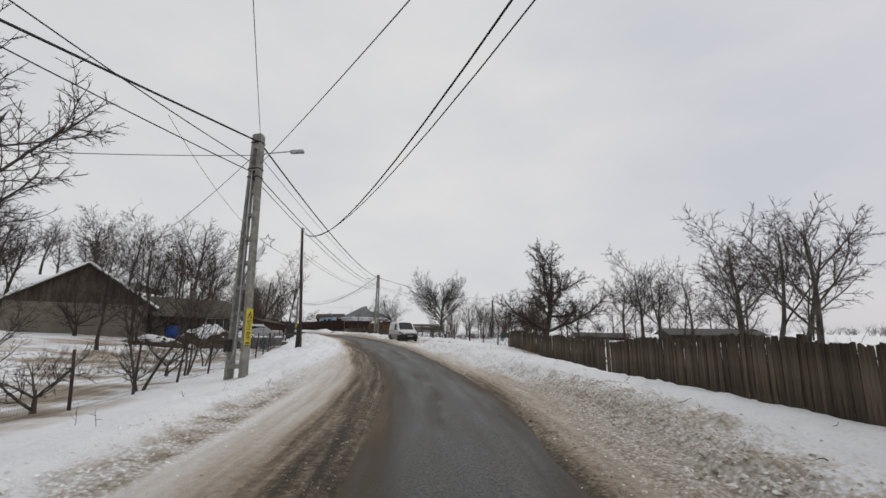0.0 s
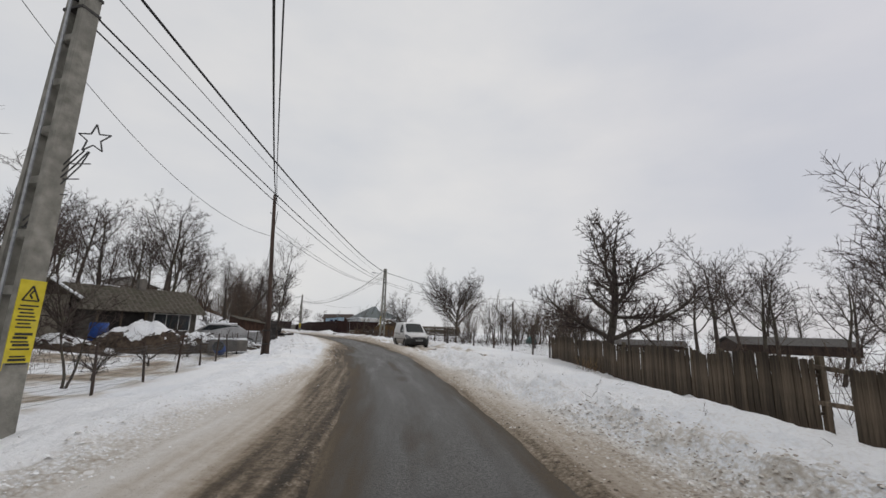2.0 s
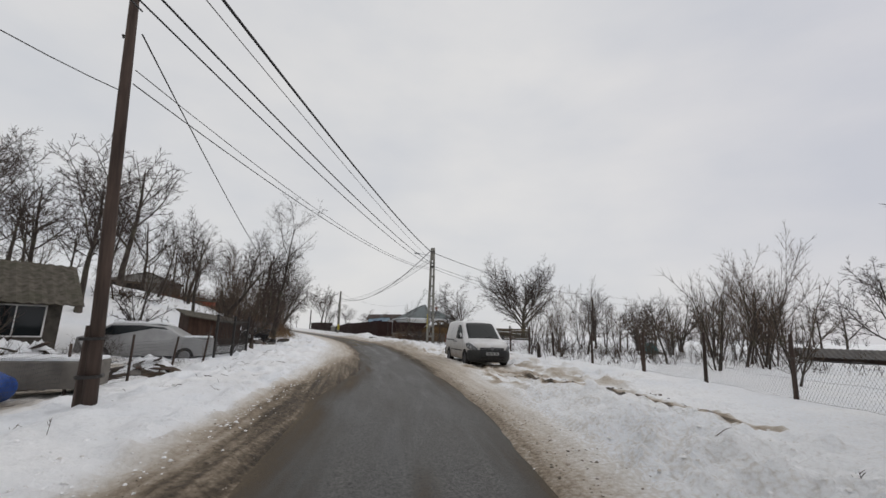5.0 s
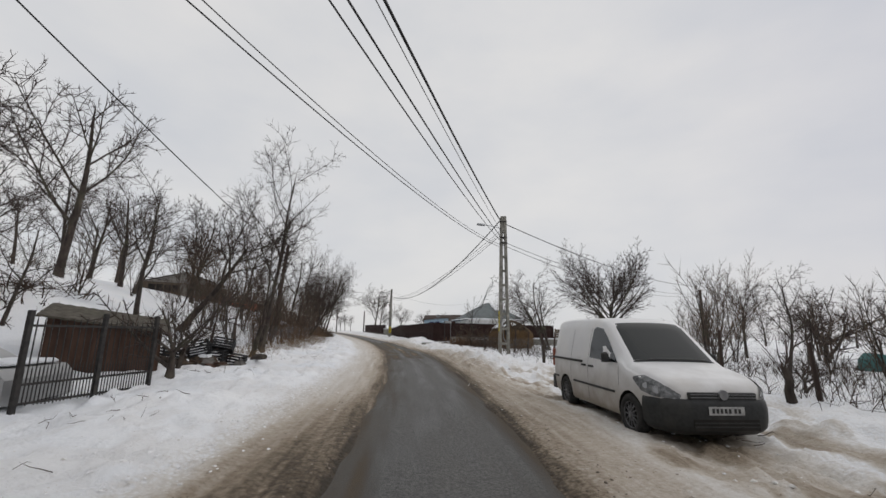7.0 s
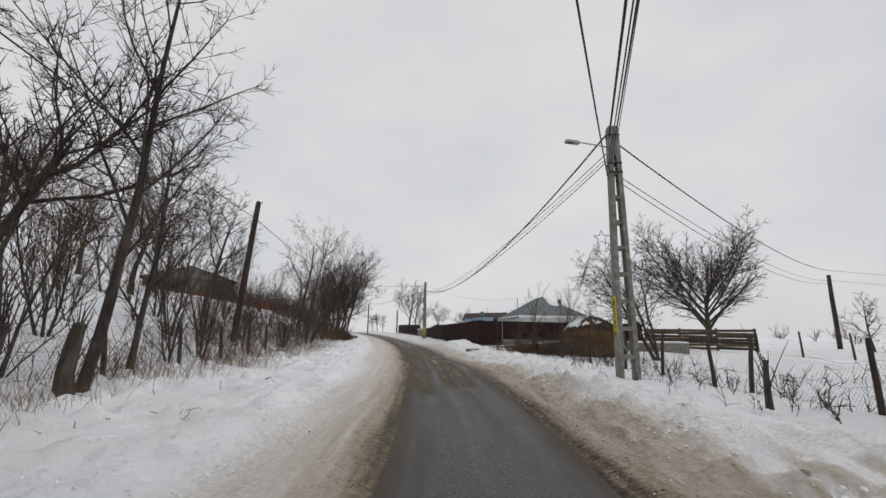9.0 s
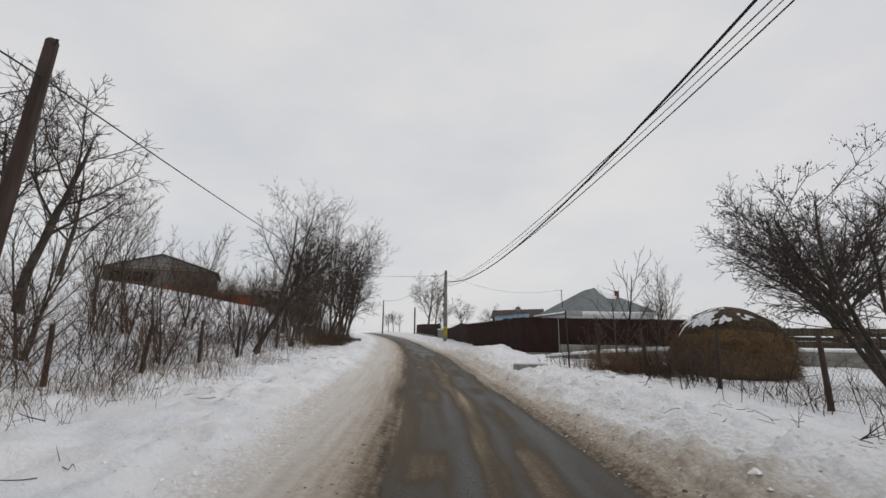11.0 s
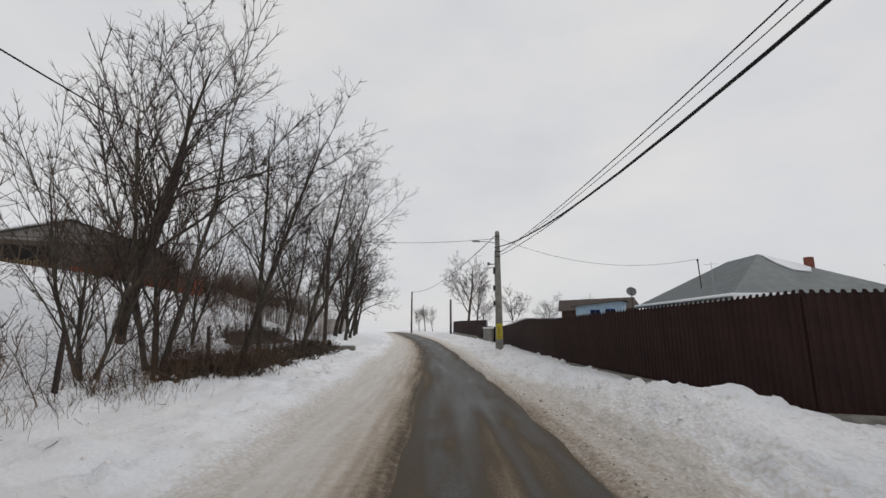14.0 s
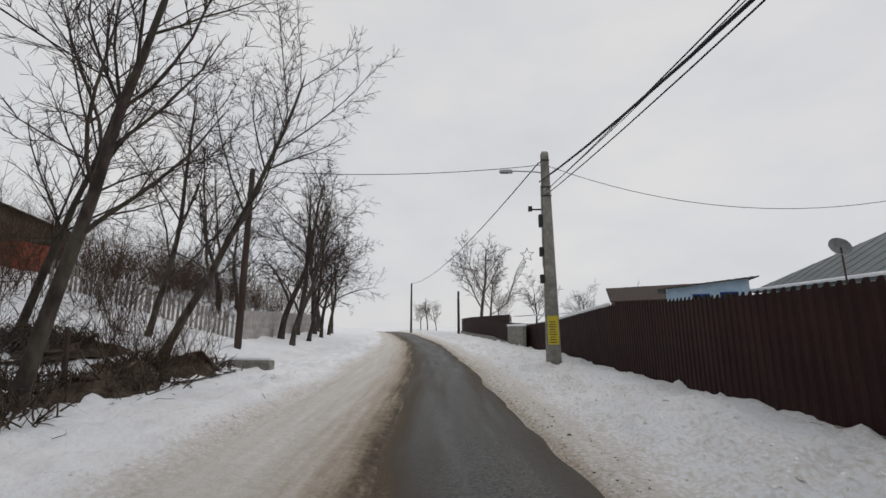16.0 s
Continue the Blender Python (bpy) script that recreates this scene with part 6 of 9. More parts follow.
# ---- brown sheet fence with its concrete base, on the right ----
def sheet_fence(pts, z_base, z_top, label, teeth=True):
    """Corrugated sheets, each its own, on a concrete plinth that follows the ground."""
    o = pts[0]
    ob = thing("sheet_fence", pose(o[0], o[1], z_base[0]), label, "fence", "brown sheet fences")
    total = [0.0]
    for a, b in zip(pts[:-1], pts[1:]):
        total.append(total[-1] + math.hypot(b[0] - a[0], b[1] - a[1]))
    n = int(total[-1] / 1.1)
    for i in range(n):
        d0, d1 = total[-1] * i / n, total[-1] * (i + 1) / n
        p0 = [float(np.interp(d0, total, [p[k] for p in pts])) for k in (0, 1)]
        p1 = [float(np.interp(d1, total, [p[k] for p in pts])) for k in (0, 1)]
        zb, zt = float(np.interp((d0 + d1) / 2, total, z_base)), float(np.interp((d0 + d1) / 2, total, z_top))
        zt0, zt1 = float(np.interp(d0, total, z_top)), float(np.interp(d1, total, z_top))
        L = math.hypot(p1[0] - p0[0], p1[1] - p0[1])
        turn = math.degrees(math.atan2(p1[1] - p0[1], p1[0] - p0[0]))
        sh, verts, k = Mesh(), [], 8
        for r in range(k):
            x0 = L * r / k
            q = L / k
            for xx, yy in ((x0, 0), (x0 + q * 0.35, 0), (x0 + q * 0.5, -0.018), (x0 + q * 0.85, -0.018)):
                up = zt0 + (zt1 - zt0) * xx / L
                if teeth:
                    up += 0.028 if yy else -0.03
                verts += [(xx, yy, 0.12), (xx, yy, up - zb)]
        verts += [(L, 0, 0.12), (L, 0, zt1 - zb - 0.02)]
        sh.add(verts, [(2 * j, 2 * j + 2, 2 * j + 3, 2 * j + 1) for j in range(4 * k)])
        part("sheet", sh, M_BROWN_SHEET, ob, m=pose(p0[0] - o[0], p0[1] - o[1], zb - z_base[0], 0, 0, turn))
        part("plinth", Mesh().box(0, -0.06, -0.5, L, 0.12, 0.12), M_CONCRETE, ob, m=pose(p0[0] - o[0], p0[1] - o[1], zb - z_base[0], 0, 0, turn))
    for i in range(0, n + 1, 2):
        d0 = total[-1] * min(i, n) / n
        nx = [float(np.interp(d0 + 0.3, total, [p[k] for p in pts])) - float(np.interp(d0 - 0.3, total, [p[k] for p in pts])) for k in (0, 1)]
        p0 = [float(np.interp(d0, total, [p[k] for p in pts])) for k in (0, 1)]
        zb, zt = float(np.interp(d0, total, z_base)), float(np.interp(d0, total, z_top))
        part("post", Mesh().box(-0.03, -0.09, 0, 0.03, -0.03, zt - zb - 0.1), M_BROWN_SHEET, ob, m=pose(p0[0] - o[0], p0[1] - o[1], zb - z_base[0], 0, 0, math.degrees(math.atan2(nx[1], nx[0]))))
    return ob


FC = (-19.75, 76.0)
long_fence = sheet_fence([FC, place(88.0, 4.55), place(93.4, 4.85), place(99.0, 5.05), place(103.0, 5.12), place(112.0, 5.2)], [1.15, 1.25, 1.2, 1.2, 1.3, 1.6], [3.22, 2.97, 3.10, 2.78, 2.62, 2.85], "long dark brown corrugated sheet fence on a concrete base")
sheet_fence([(-7.5, 79.4), FC], [1.25, 1.15], [3.1, 3.22], "dark brown corrugated sheet fence along the side lane")
rng_cap = random.Random(8)
cap = [(*place(93.6 + 0.36 * q, 4.87 + 0.012 * q), float(np.interp(93.6 + 0.36 * q, [93.4, 99.0], [3.13, 2.80]))) for q in range(16)]
part("snow_cap", Mesh().tube([(x - FC[0], y - FC[1], z - 1.15) for x, y, z in cap], [0.045 + 0.02 * rng_cap.random() for _ in cap], 6), M_SNOW, long_fence, "line of snow along the fence top")
block = thing("concrete_wall", pose(*place(103.0, 4.75), 1.1, 0, 0, math.degrees(math.atan2(place(106.6, 4.8)[1] - place(103.0, 4.75)[1], place(106.6, 4.8)[0] - place(103.0, 4.75)[0]))), "pale rough concrete wall before the brown fence", "wall")
part("wall", Mesh().chamfered(0, -0.12, -0.4, 3.7, 0.06, 1.42, 0.02), M_CONCRETE, block)
part("snow_cap", Mesh().chamfered(-0.05, -0.15, 1.424, 3.75, 0.09, 1.53, 0.04), M_SNOW, block, "snow lying along the top")
sheet_fence([place(109.5, 5.6), place(122.0, 5.6), place(130.0, 6.4)], [1.6, 1.8, 1.9], [3.3, 3.4, 3.4], "far brown sheet fence by the road bend", teeth=False)
cap = Mesh()
pts = [place(97 + 0.5 * k, 5.02 + 0.008 * k) for k in range(0, 21)]
cap.tube([(x, y, float(np.interp(i, [0, 20], [2.99, 3.10]))) for i, (x, y) in enumerate(pts)], [0.03 + 0.012 * math.sin(i * 1.7) for i in range(21)], 6)
solid("fence_snow", cap, M_SNOW, Matrix.Identity(4), "thin line of snow lying on the fence top", "snow", smooth=True)
lane_wall = Mesh()
lane_wall.extrude([(0, -0.6), (13.0, -0.6), (13.0, 0.62), (6.0, 0.55), (2.4, 0.30), (0, 0.05)], 0.25)
solid("retaining_wall", lane_wall, M_CONCRETE, pose(-18.0, 73.6, 1.15, 0, 0, 2), "low grey concrete ramp wall with snow on top", "wall")
lane_snow = Mesh()
lane_snow.extrude([(0.1, 0.04), (2.4, 0.30), (6.0, 0.55), (13.0, 0.62), (13.0, 0.70), (6.0, 0.65), (2.4, 0.40), (0, 0.12)], 2.4)
solid("ramp_snow", lane_snow, M_SNOW, pose(-18.0, 73.65, 1.152, 0, 0, 2), "snow bank lying on the ramp wall", "snow")
solid("low_wall", Mesh().chamfered(0, 0, -0.3, 6.0, 0.2, 0.62, 0.02), M_CONCRETE, pose(-17.6, 75.6, 1.15, 0, 0, 3), "low grey concrete block wall before the fence", "wall")
solid("pale_pole", Mesh().tube([(0, 0, 0), (0.0, 0, 2.4)], [0.017, 0.017], 8), M_STEEL, at(-17.6, 75.35), "thin pale metal pole by the low wall", "pole")
sign = thing("road_sign", at(-15.85, 67.9, 28), "small road sign seen from behind on a thin pole", "road sign")
part("pole", Mesh().tube([(0.02, 0, -0.2), (-0.05, 0, 2.0)], [0.03, 0.03], 8), M_IRON, sign)
part("panel", Mesh().chamfered(-0.03, -0.02, 1.78, 0.57, 0.0, 1.98, 0.01), M_SIGN, sign, "blank grey sign back")


def culvert(x, y, z, turn, w, h, label):
    """A concrete headwall over a ditch with the pipe's dark mouth."""
    ob = thing("culvert", pose(x, y, z, 0, 0, turn), label, "culvert", "concrete culverts")
    part("headwall", Mesh().chamfered(-w / 2, 0, -0.4, w / 2, 0.25, h, 0.03), M_CONCRETE, ob)
    part("snow_cap", Mesh().chamfered(-w / 2, 0.02, h, w / 2, 0.24, h + 0.06, 0.03), M_SNOW, ob)
    return ob


culvert(-16.95, 66.9, 0.95, 24, 1.15, 0.36, "grey concrete culvert head in the snowy ditch")
culvert(-37.3, 83.4, ground_z(-37.3, 83.4) - 0.2, 25, 1.2, 0.42, "weathered concrete culvert head below a snow bank")
culvert(*place(77.5, 4.6), 1.0, 30, 2.2, 0.18, "grey concrete slab edge half under snow")


# ---- houses behind the brown fence ----
def hip_house(x, y, z, turn, w, l, wall_h, rise, label):
    ob = thing("hip_roof_house", pose(x, y, z, 0, 0, turn), label, "house")
    hw, hl, ov = w / 2, l / 2, 0.5
    for b in ((-hw, -hl, hw, -hl + 0.3), (-hw, hl - 0.3, hw, hl), (-hw, -hl + 0.3, -hw + 0.3, hl - 0.3), (hw - 0.3, -hl + 0.3, hw, hl - 0.3)):
        part("wall", Mesh().box(b[0], b[1], -0.5, b[2], b[3], wall_h), M_WHITE, ob)
    r = Mesh()
    rl = max(hl - hw, 0.3)
    a = [(-hw - ov, -hl - ov, wall_h), (hw + ov, -hl - ov, wall_h), (hw + ov, hl + ov, wall_h), (-hw - ov, hl + ov, wall_h), (0, -rl, wall_h + rise), (0, rl, wall_h + rise)]
    r.add(a + [(p[0], p[1], p[2] - 0.12) for p in a[:4]], [(0, 1, 4), (1, 2, 5, 4), (2, 3, 5), (3, 0, 4, 5), (0, 6, 7, 1), (1, 7, 8, 2), (2, 8, 9, 3), (3, 9, 6, 0), (9, 8, 7, 6)])
    roof = part("roof", r, M_GREEN_ROOF, ob, "grey-green hipped sheet roof")
    rib = Mesh()
    for i in range(1, int(l / 0.5)):
        yy = -hl - ov + (l + 2 * ov) * i / int(l / 0.5)
        for sx in (-1, 1):
            t = 1.0 if abs(yy) <= rl else max(0.05, (hl + ov - abs(yy)) / (hl + ov - rl))
            rib.tube([(sx * (hw + ov), yy, wall_h + 0.02), (sx * (hw + ov) * (1 - t), yy, wall_h + rise * t + 0.01)], [0.009, 0.009], 4)
    part("standing_seam", rib, M_GREEN_ROOF, roof)
    part("chimney", Mesh().chamfered(1.45, -rl - 1.6, wall_h + rise * 0.45, 1.78, -rl - 1.27, wall_h + rise * 0.84, 0.02), M_RED_BRICK, ob, "short red brick chimney")
    fac = Mesh()
    fac.box(-hw - ov, -hl - ov - 0.03, wall_h - 0.22, hw + ov, -hl - ov - 0.005, wall_h - 0.02)
    part("fascia", fac, M_WHITE, ob, "pale fascia board")
    gut = Mesh().tube([(-hw - ov - 0.04, hl + ov, wall_h + 0.02), (-hw - ov - 0.04, -hl - ov - 0.04, wall_h + 0.02), (hw + ov, -hl - ov - 0.04, wall_h + 0.02)], [0.07, 0.07, 0.07], 8)
    part("eaves_snow", gut, M_SNOW, ob, "line of snow lying along the eaves")
    for sx, yy in ((-1, -1.5), (-1, 2.0)):
        m = Mesh().box(-hw - 0.05, yy - 0.6, 0.9, -hw + 0.02, yy + 0.6, 2.1)
        wob = part("window", m, M_WHITE, ob, "white-framed window")
        part("pane", Mesh().box(-hw - 0.06, yy - 0.52, 0.98, -hw - 0.052, yy + 0.52, 2.02), M_GLASS, wob)
    # roof snow in a patch by the ridge
    patch = [(u, -(hl + ov) + (hl + ov - rl) * k - 0.012, wall_h + rise * k + 0.012) for u, k in ((0.03, 0.97), (0.55, 0.84), (1.2, 0.70), (1.45, 0.60), (1.1, 0.50), (0.35, 0.55), (0.08, 0.74))]
    part("roof_snow", Mesh().add(patch + [(q[0], q[1], q[2] + 0.05) for q in patch], [tuple(range(7, 14)), tuple(range(6, -1, -1))] + [(q, (q + 1) % 7, (q + 1) % 7 + 7, q + 7) for q in range(7)]), M_SNOW, ob, "melting snow patch")
    return ob


hip_house(-18.73, 97.93, 1.6, 28, 7.6, 10.5, 2.55, 2.65, "single-storey house with grey-green hipped roof behind a brown fence")
def lean_to(x, y, z, turn, w, deep, h0, h1, hb, wall_m, roof_m, label, name, category, windows=(), over=0.3):
    """Mono-pitch building: its front wall rises from h0 to h1, its back stands at hb."""
    ob = thing(name, pose(x, y, z, 0, 0, turn), label, category)
    part("wall", Mesh().add([(0, 0, -0.5), (w, 0, -0.5), (w, 0, h1), (0, 0, h0), (0, 0.2, -0.5), (w, 0.2, -0.5), (w, 0.2, h1), (0, 0.2, h0)],
                            [(0, 1, 2, 3), (7, 6, 5, 4), (0, 4, 5, 1), (1, 5, 6, 2), (2, 6, 7, 3), (3, 7, 4, 0)]), wall_m, ob)
    for xs, h in ((0, h0), (w - 0.2, h1)):
        hk = hb + h - h0
        part("wall", Mesh().add([(xs, 0.2, -0.5), (xs, deep, -0.5), (xs, deep, hk), (xs, 0.2, h), (xs + 0.2, 0.2, -0.5), (xs + 0.2, deep, -0.5), (xs + 0.2, deep, hk), (xs + 0.2, 0.2, h)],
                                [(3, 2, 1, 0), (4, 5, 6, 7), (0, 1, 5, 4), (1, 2, 6, 5), (2, 3, 7, 6), (3, 0, 4, 7)]), wall_m, ob)
    n = int((w + 2 * over) / 0.12)
    verts = []
    for j in range(n + 1):
        xx = -over + (w + 2 * over) * j / n
        up = h0 + (h1 - h0) * xx / w + 0.03 + (0.018 if j % 2 else 0.0)
        sl = (hb - h0) / deep
        verts += [(xx, -over, up - sl * over), (xx, deep + over, up + sl * (deep + over)), (xx, -over, up - sl * over - 0.05), (xx, deep + over, up + sl * (deep + over) - 0.05)]
    faces = []
    for j in range(n):
        a = 4 * j
        faces += [(a, a + 4, a + 5, a + 1), (a + 2, a + 3, a + 7, a + 6), (a, a + 2, a + 6, a + 4), (a + 1, a + 5, a + 7, a + 3)]
    faces += [(0, 1, 3, 2), (4 * n, 4 * n + 2, 4 * n + 3, 4 * n + 1)]
    part("roof", Mesh().add(verts, faces), roof_m, ob, "ribbed roof sheets")
    for x0, z0, ww, hh in windows:
        win = part("window", Mesh().box(x0, -0.03, z0, x0 + ww, -0.002, z0 + hh), M_BLUE, ob, "blue-framed window")
        for q in (0, 1):
            part("pane", Mesh().box(x0 + 0.05 + q * ww / 2, -0.042, z0 + 0.05, x0 + ww / 2 - 0.02 + q * ww / 2, -0.032, z0 + hh - 0.05), M_GLASS, win)
    return ob


lean_to(-28.5, 96.5, 1.5, 4, 2.9, 4.5, 2.55, 2.85, 2.7, M_BLUE_WALL, M_FIBRE_ROOF, "pale blue annexe with a low sheet roof behind the fence", "blue_annexe", "annexe", ((0.95, 1.45, 0.62, 0.85), (1.9, 1.5, 0.62, 0.85)))
lean_to(-32.3, 106.6, 1.5, 14, 6.5, 3.6, 2.7, 2.9, 3.75, M_BROWN_WOOD, M_POST_WOOD, "dark brown wooden shed with a weathered sheet roof", "yard_shed", "shed")
solid("service_mast", Mesh().tube([(0.06, 0.2, -0.7), (0, 0, 1.65)], [0.035, 0.03], 8).box(-0.05, -0.05, 1.52, 0.05, 0.05, 1.6), M_POST_WOOD, pose(-21.05, 95.4, 4.95), "leaning dark service mast on the house roof", "mast")
dish = thing("satellite_dish", pose(-24.16, 90.5, 3.42, 0, 0, 200), "grey satellite dish on a short mast", "satellite dish")
dm = Mesh()
dv = [(0.25 * r * math.cos(a), 0.09 * r * r, 0.25 * r * math.sin(a)) for r in (0.02, 0.35, 0.7, 1.0) for a in np.linspace(0, 2 * math.pi, 20, endpoint=False)]
dm.m = pose(0, 0, 1.0, 20, 0, 0)
dm.add(dv, [(20 * i + j, 20 * i + (j + 1) % 20, 20 * i + 20 + (j + 1) % 20, 20 * i + 20 + j) for i in range(3) for j in range(20)])
part("reflector", dm, M_DISH, dish, smooth=True)
part("mast", Mesh().tube([(0, 0.1, -1.7), (0, 0.1, 1.0)], [0.02, 0.02], 8), M_POST_WOOD, dish)
solid("antenna_mast", Mesh().tube([(0, 0, 0), (0, 0, 3.6)], [0.02, 0.015], 6).tube([(-0.3, 0, 3.5), (0.3, 0, 3.5)], [0.01, 0.01], 4), M_STEEL, pose(-20.5, 92.0, 2.3), "thin television antenna mast", "antenna")

# hillside barn and shed on the left, far farm sheds on the right
hill_house = gable_house(-57.5, 77.6, 6.3, 52, 9.5, 9.0, 1.9, 1.5, (M_GABLE_WOOD, M_PALE_BOARD, M_FIBRE_ROOF), "weathered farmhouse with grey gable on the snowy hillside", name="hillside_house", boards=False, snow_edge=True)
# no recess here: a flat dark slab gives the veranda's shade
part("veranda_shade", Mesh().box(-4.2, -0.07, 0.25, -0.6, -0.03, 1.55), M_DARK, hill_house, "dark panel standing for the veranda's shade under the gable")
for k in range(5):
    part("veranda_post", Mesh().chamfered(-4.2 + 0.9 * k - 0.05, -0.14, -0.1, -4.2 + 0.9 * k + 0.05, -0.075, 1.6, 0.01), M_GABLE_WOOD, hill_house)
part("plaster_wall", Mesh().box(-0.5, -0.07, -0.2, 4.7, -0.03, 1.75), M_GREY_WALL, hill_house, "dull tan plaster wall")
part("red_plinth", Mesh().box(0.4, -0.13, -0.7, 4.72, -0.075, 0.25), M_RED_SHEET, hill_house, "rusty red sheet along the foot of the wall")
for zb in (2.1, 2.55):
    part("gable_batten", Mesh().box(-4.0 + (zb - 1.9) * 3.1, -0.06, zb, 4.0 - (zb - 1.9) * 3.1, -0.025, zb + 0.05), M_GABLE_WOOD, hill_house)
for k in range(24):
    part("picket", Mesh().chamfered(-4.5 + 0.17 * k, -0.9, -0.5, -4.5 + 0.17 * k + 0.09, -0.88, 0.45 + 0.05 * (k % 3), 0.008), M_REED, hill_house)
red = thing("long_shed", pose(-48.4, 81.3, 4.25, 0, 0, 200.8), "long low shed with rusty red sheet walls on the slope", "shed")
for i in range(8):
    part("panel", Mesh().box(1.5 * i, -0.1, -1.2 + 0.05 * i, 1.5 * i + 1.47, 0, 1.42 + 0.06 * i), M_RED_SHEET, red)
    part("roof_sheet", Mesh().add([(1.5 * i - 0.15, 0.5, 1.36 + 0.06 * i), (1.5 * i + 1.36, 0.5, 1.42 + 0.06 * i), (1.5 * i + 1.36, -1.1, 1.72 + 0.06 * i), (1.5 * i - 0.15, -1.1, 1.66 + 0.06 * i),
                                   (1.5 * i - 0.15, 0.5, 1.28 + 0.06 * i), (1.5 * i + 1.36, 0.5, 1.34 + 0.06 * i), (1.5 * i + 1.36, -1.1, 1.64 + 0.06 * i), (1.5 * i - 0.15, -1.1, 1.58 + 0.06 * i)],
                                  [(0, 1, 2, 3), (7, 6, 5, 4), (0, 4, 5, 1), (1, 5, 6, 2), (2, 6, 7, 3), (3, 7, 4, 0)]), M_FIBRE_ROOF, red)
part("end_wall", Mesh().box(0, -0.9, -1.2, 0.1, -0.1, 1.36), M_RED_SHEET, red)
part("back_wall", Mesh().box(0, -1.0, -1.2, 12.0, -0.9, 1.5), M_BROWN_WOOD, red)
gable_house(34.5, 49.0, 0.4, 80, 5.0, 9.0, 1.2, 0.6, (M_POST_WOOD, M_POST_WOOD, M_TARP), "low dark farm shed with snowy sheet roof behind the fence", name="field_shed", boards=False, snow_edge=True, category="shed")
gable_house(22.0, 52.0, 0.3, 70, 3.0, 6.0, 0.9, 0.4, (M_POST_WOOD, M_POST_WOOD, M_TARP), "low dark farm shed behind the board fence", name="field_shed", boards=False, snow_edge=True, category="shed")
bf = thing("board_fence", pose(-7.3, 79.2, 1.2), "old grey fence of horizontal boards in a field", "fence")
rb = random.Random(31)
for k in range(4):
    part("post", Mesh().chamfered(2.35 * k - 0.07, -0.07, -0.3, 2.35 * k + 0.07, 0.07, 1.62, 0.015), M_OLD_WOOD, bf)
for k in range(3):
    for j in range(7):
        part("board", Mesh().chamfered(0, -0.1, 0, 2.3, -0.075, 0.195, 0.006), M_OLD_WOOD, bf, m=pose(2.35 * k + 0.02, 0.0, 0.1 + 0.205 * j + rb.uniform(-0.01, 0.01), 0, rb.uniform(-1, 1), 0))

# ---- yard things on the left ----
lean_to(-16.0, 39.12, 0.9, 54, 2.2, 1.7, 1.48, 1.18, 1.76, M_BROWN_WOOD, M_FIBRE_ROOF, "small dark brown wooden hut with a weathered sheet roof", "garden_hut", "hut", over=0.18)


def barrel(x, y, mat, r, h, label, tilt=0):
    b = thing("barrel", pose(x, y, ground_z(x, y) + (0 if not tilt else r), tilt, 0, 20), label, "barrel", "yard barrels")
    part("drum", Mesh().tube([(0, 0, 0), (0, 0, 0.04), (0, 0, h * 0.33), (0, 0, h * 0.36), (0, 0, h * 0.64), (0, 0, h * 0.67), (0, 0, h - 0.04), (0, 0, h)], [r * 0.95, r, r, r * 1.04, r * 1.04, r, r, r * 0.93], 18), mat, b, smooth=True)
    part("rim", Mesh().tube([(0, 0, h - 0.02), (0, 0, h + 0.02)], [r * 0.97, r * 0.9], 18), M_BLACK, b)
    return b


barrel(-17.2, 28.4, M_BLUE, 0.38, 1.1, "blue plastic barrel standing in the yard")
for bx, by, bh in ((-15.9, 27.3, 0.42), (-15.5, 29.9, 0.36), (-17.9, 27.2, 0.5)):
    bucket = thing("bucket", at(bx, by), "small dirty white plastic bucket in the yard", "bucket", "yard buckets")
    part("pail", Mesh().tube([(0, 0, 0), (0, 0, bh)], [0.13, 0.17], 14), M_SIGN, bucket)
    part("rim", Mesh().tube([(0, 0, bh - 0.03), (0, 0, bh + 0.01)], [0.18, 0.18], 14), M_SIGN, bucket)
barrel(-16.5, 28.9, M_STEEL, 0.28, 0.8, "pale grey plastic barrel in the yard")
barrel(-11.7, 29.6, M_BLUE, 0.26, 0.75, "blue plastic barrel lying in the snow", tilt=70)
tank = thing("trailer_box", at(-11.9, 30.6, 30), "grey metal trailer box with a snowy lid", "trailer")
part("box", Mesh().chamfered(-0.9, -0.55, 0.15, 0.9, 0.55, 0.72, 0.03), M_GREY_WALL, tank)
part("lid_snow", Mesh().chamfered(-0.88, -0.53, 0.722, 0.88, 0.53, 0.80, 0.03), M_SNOW, tank)


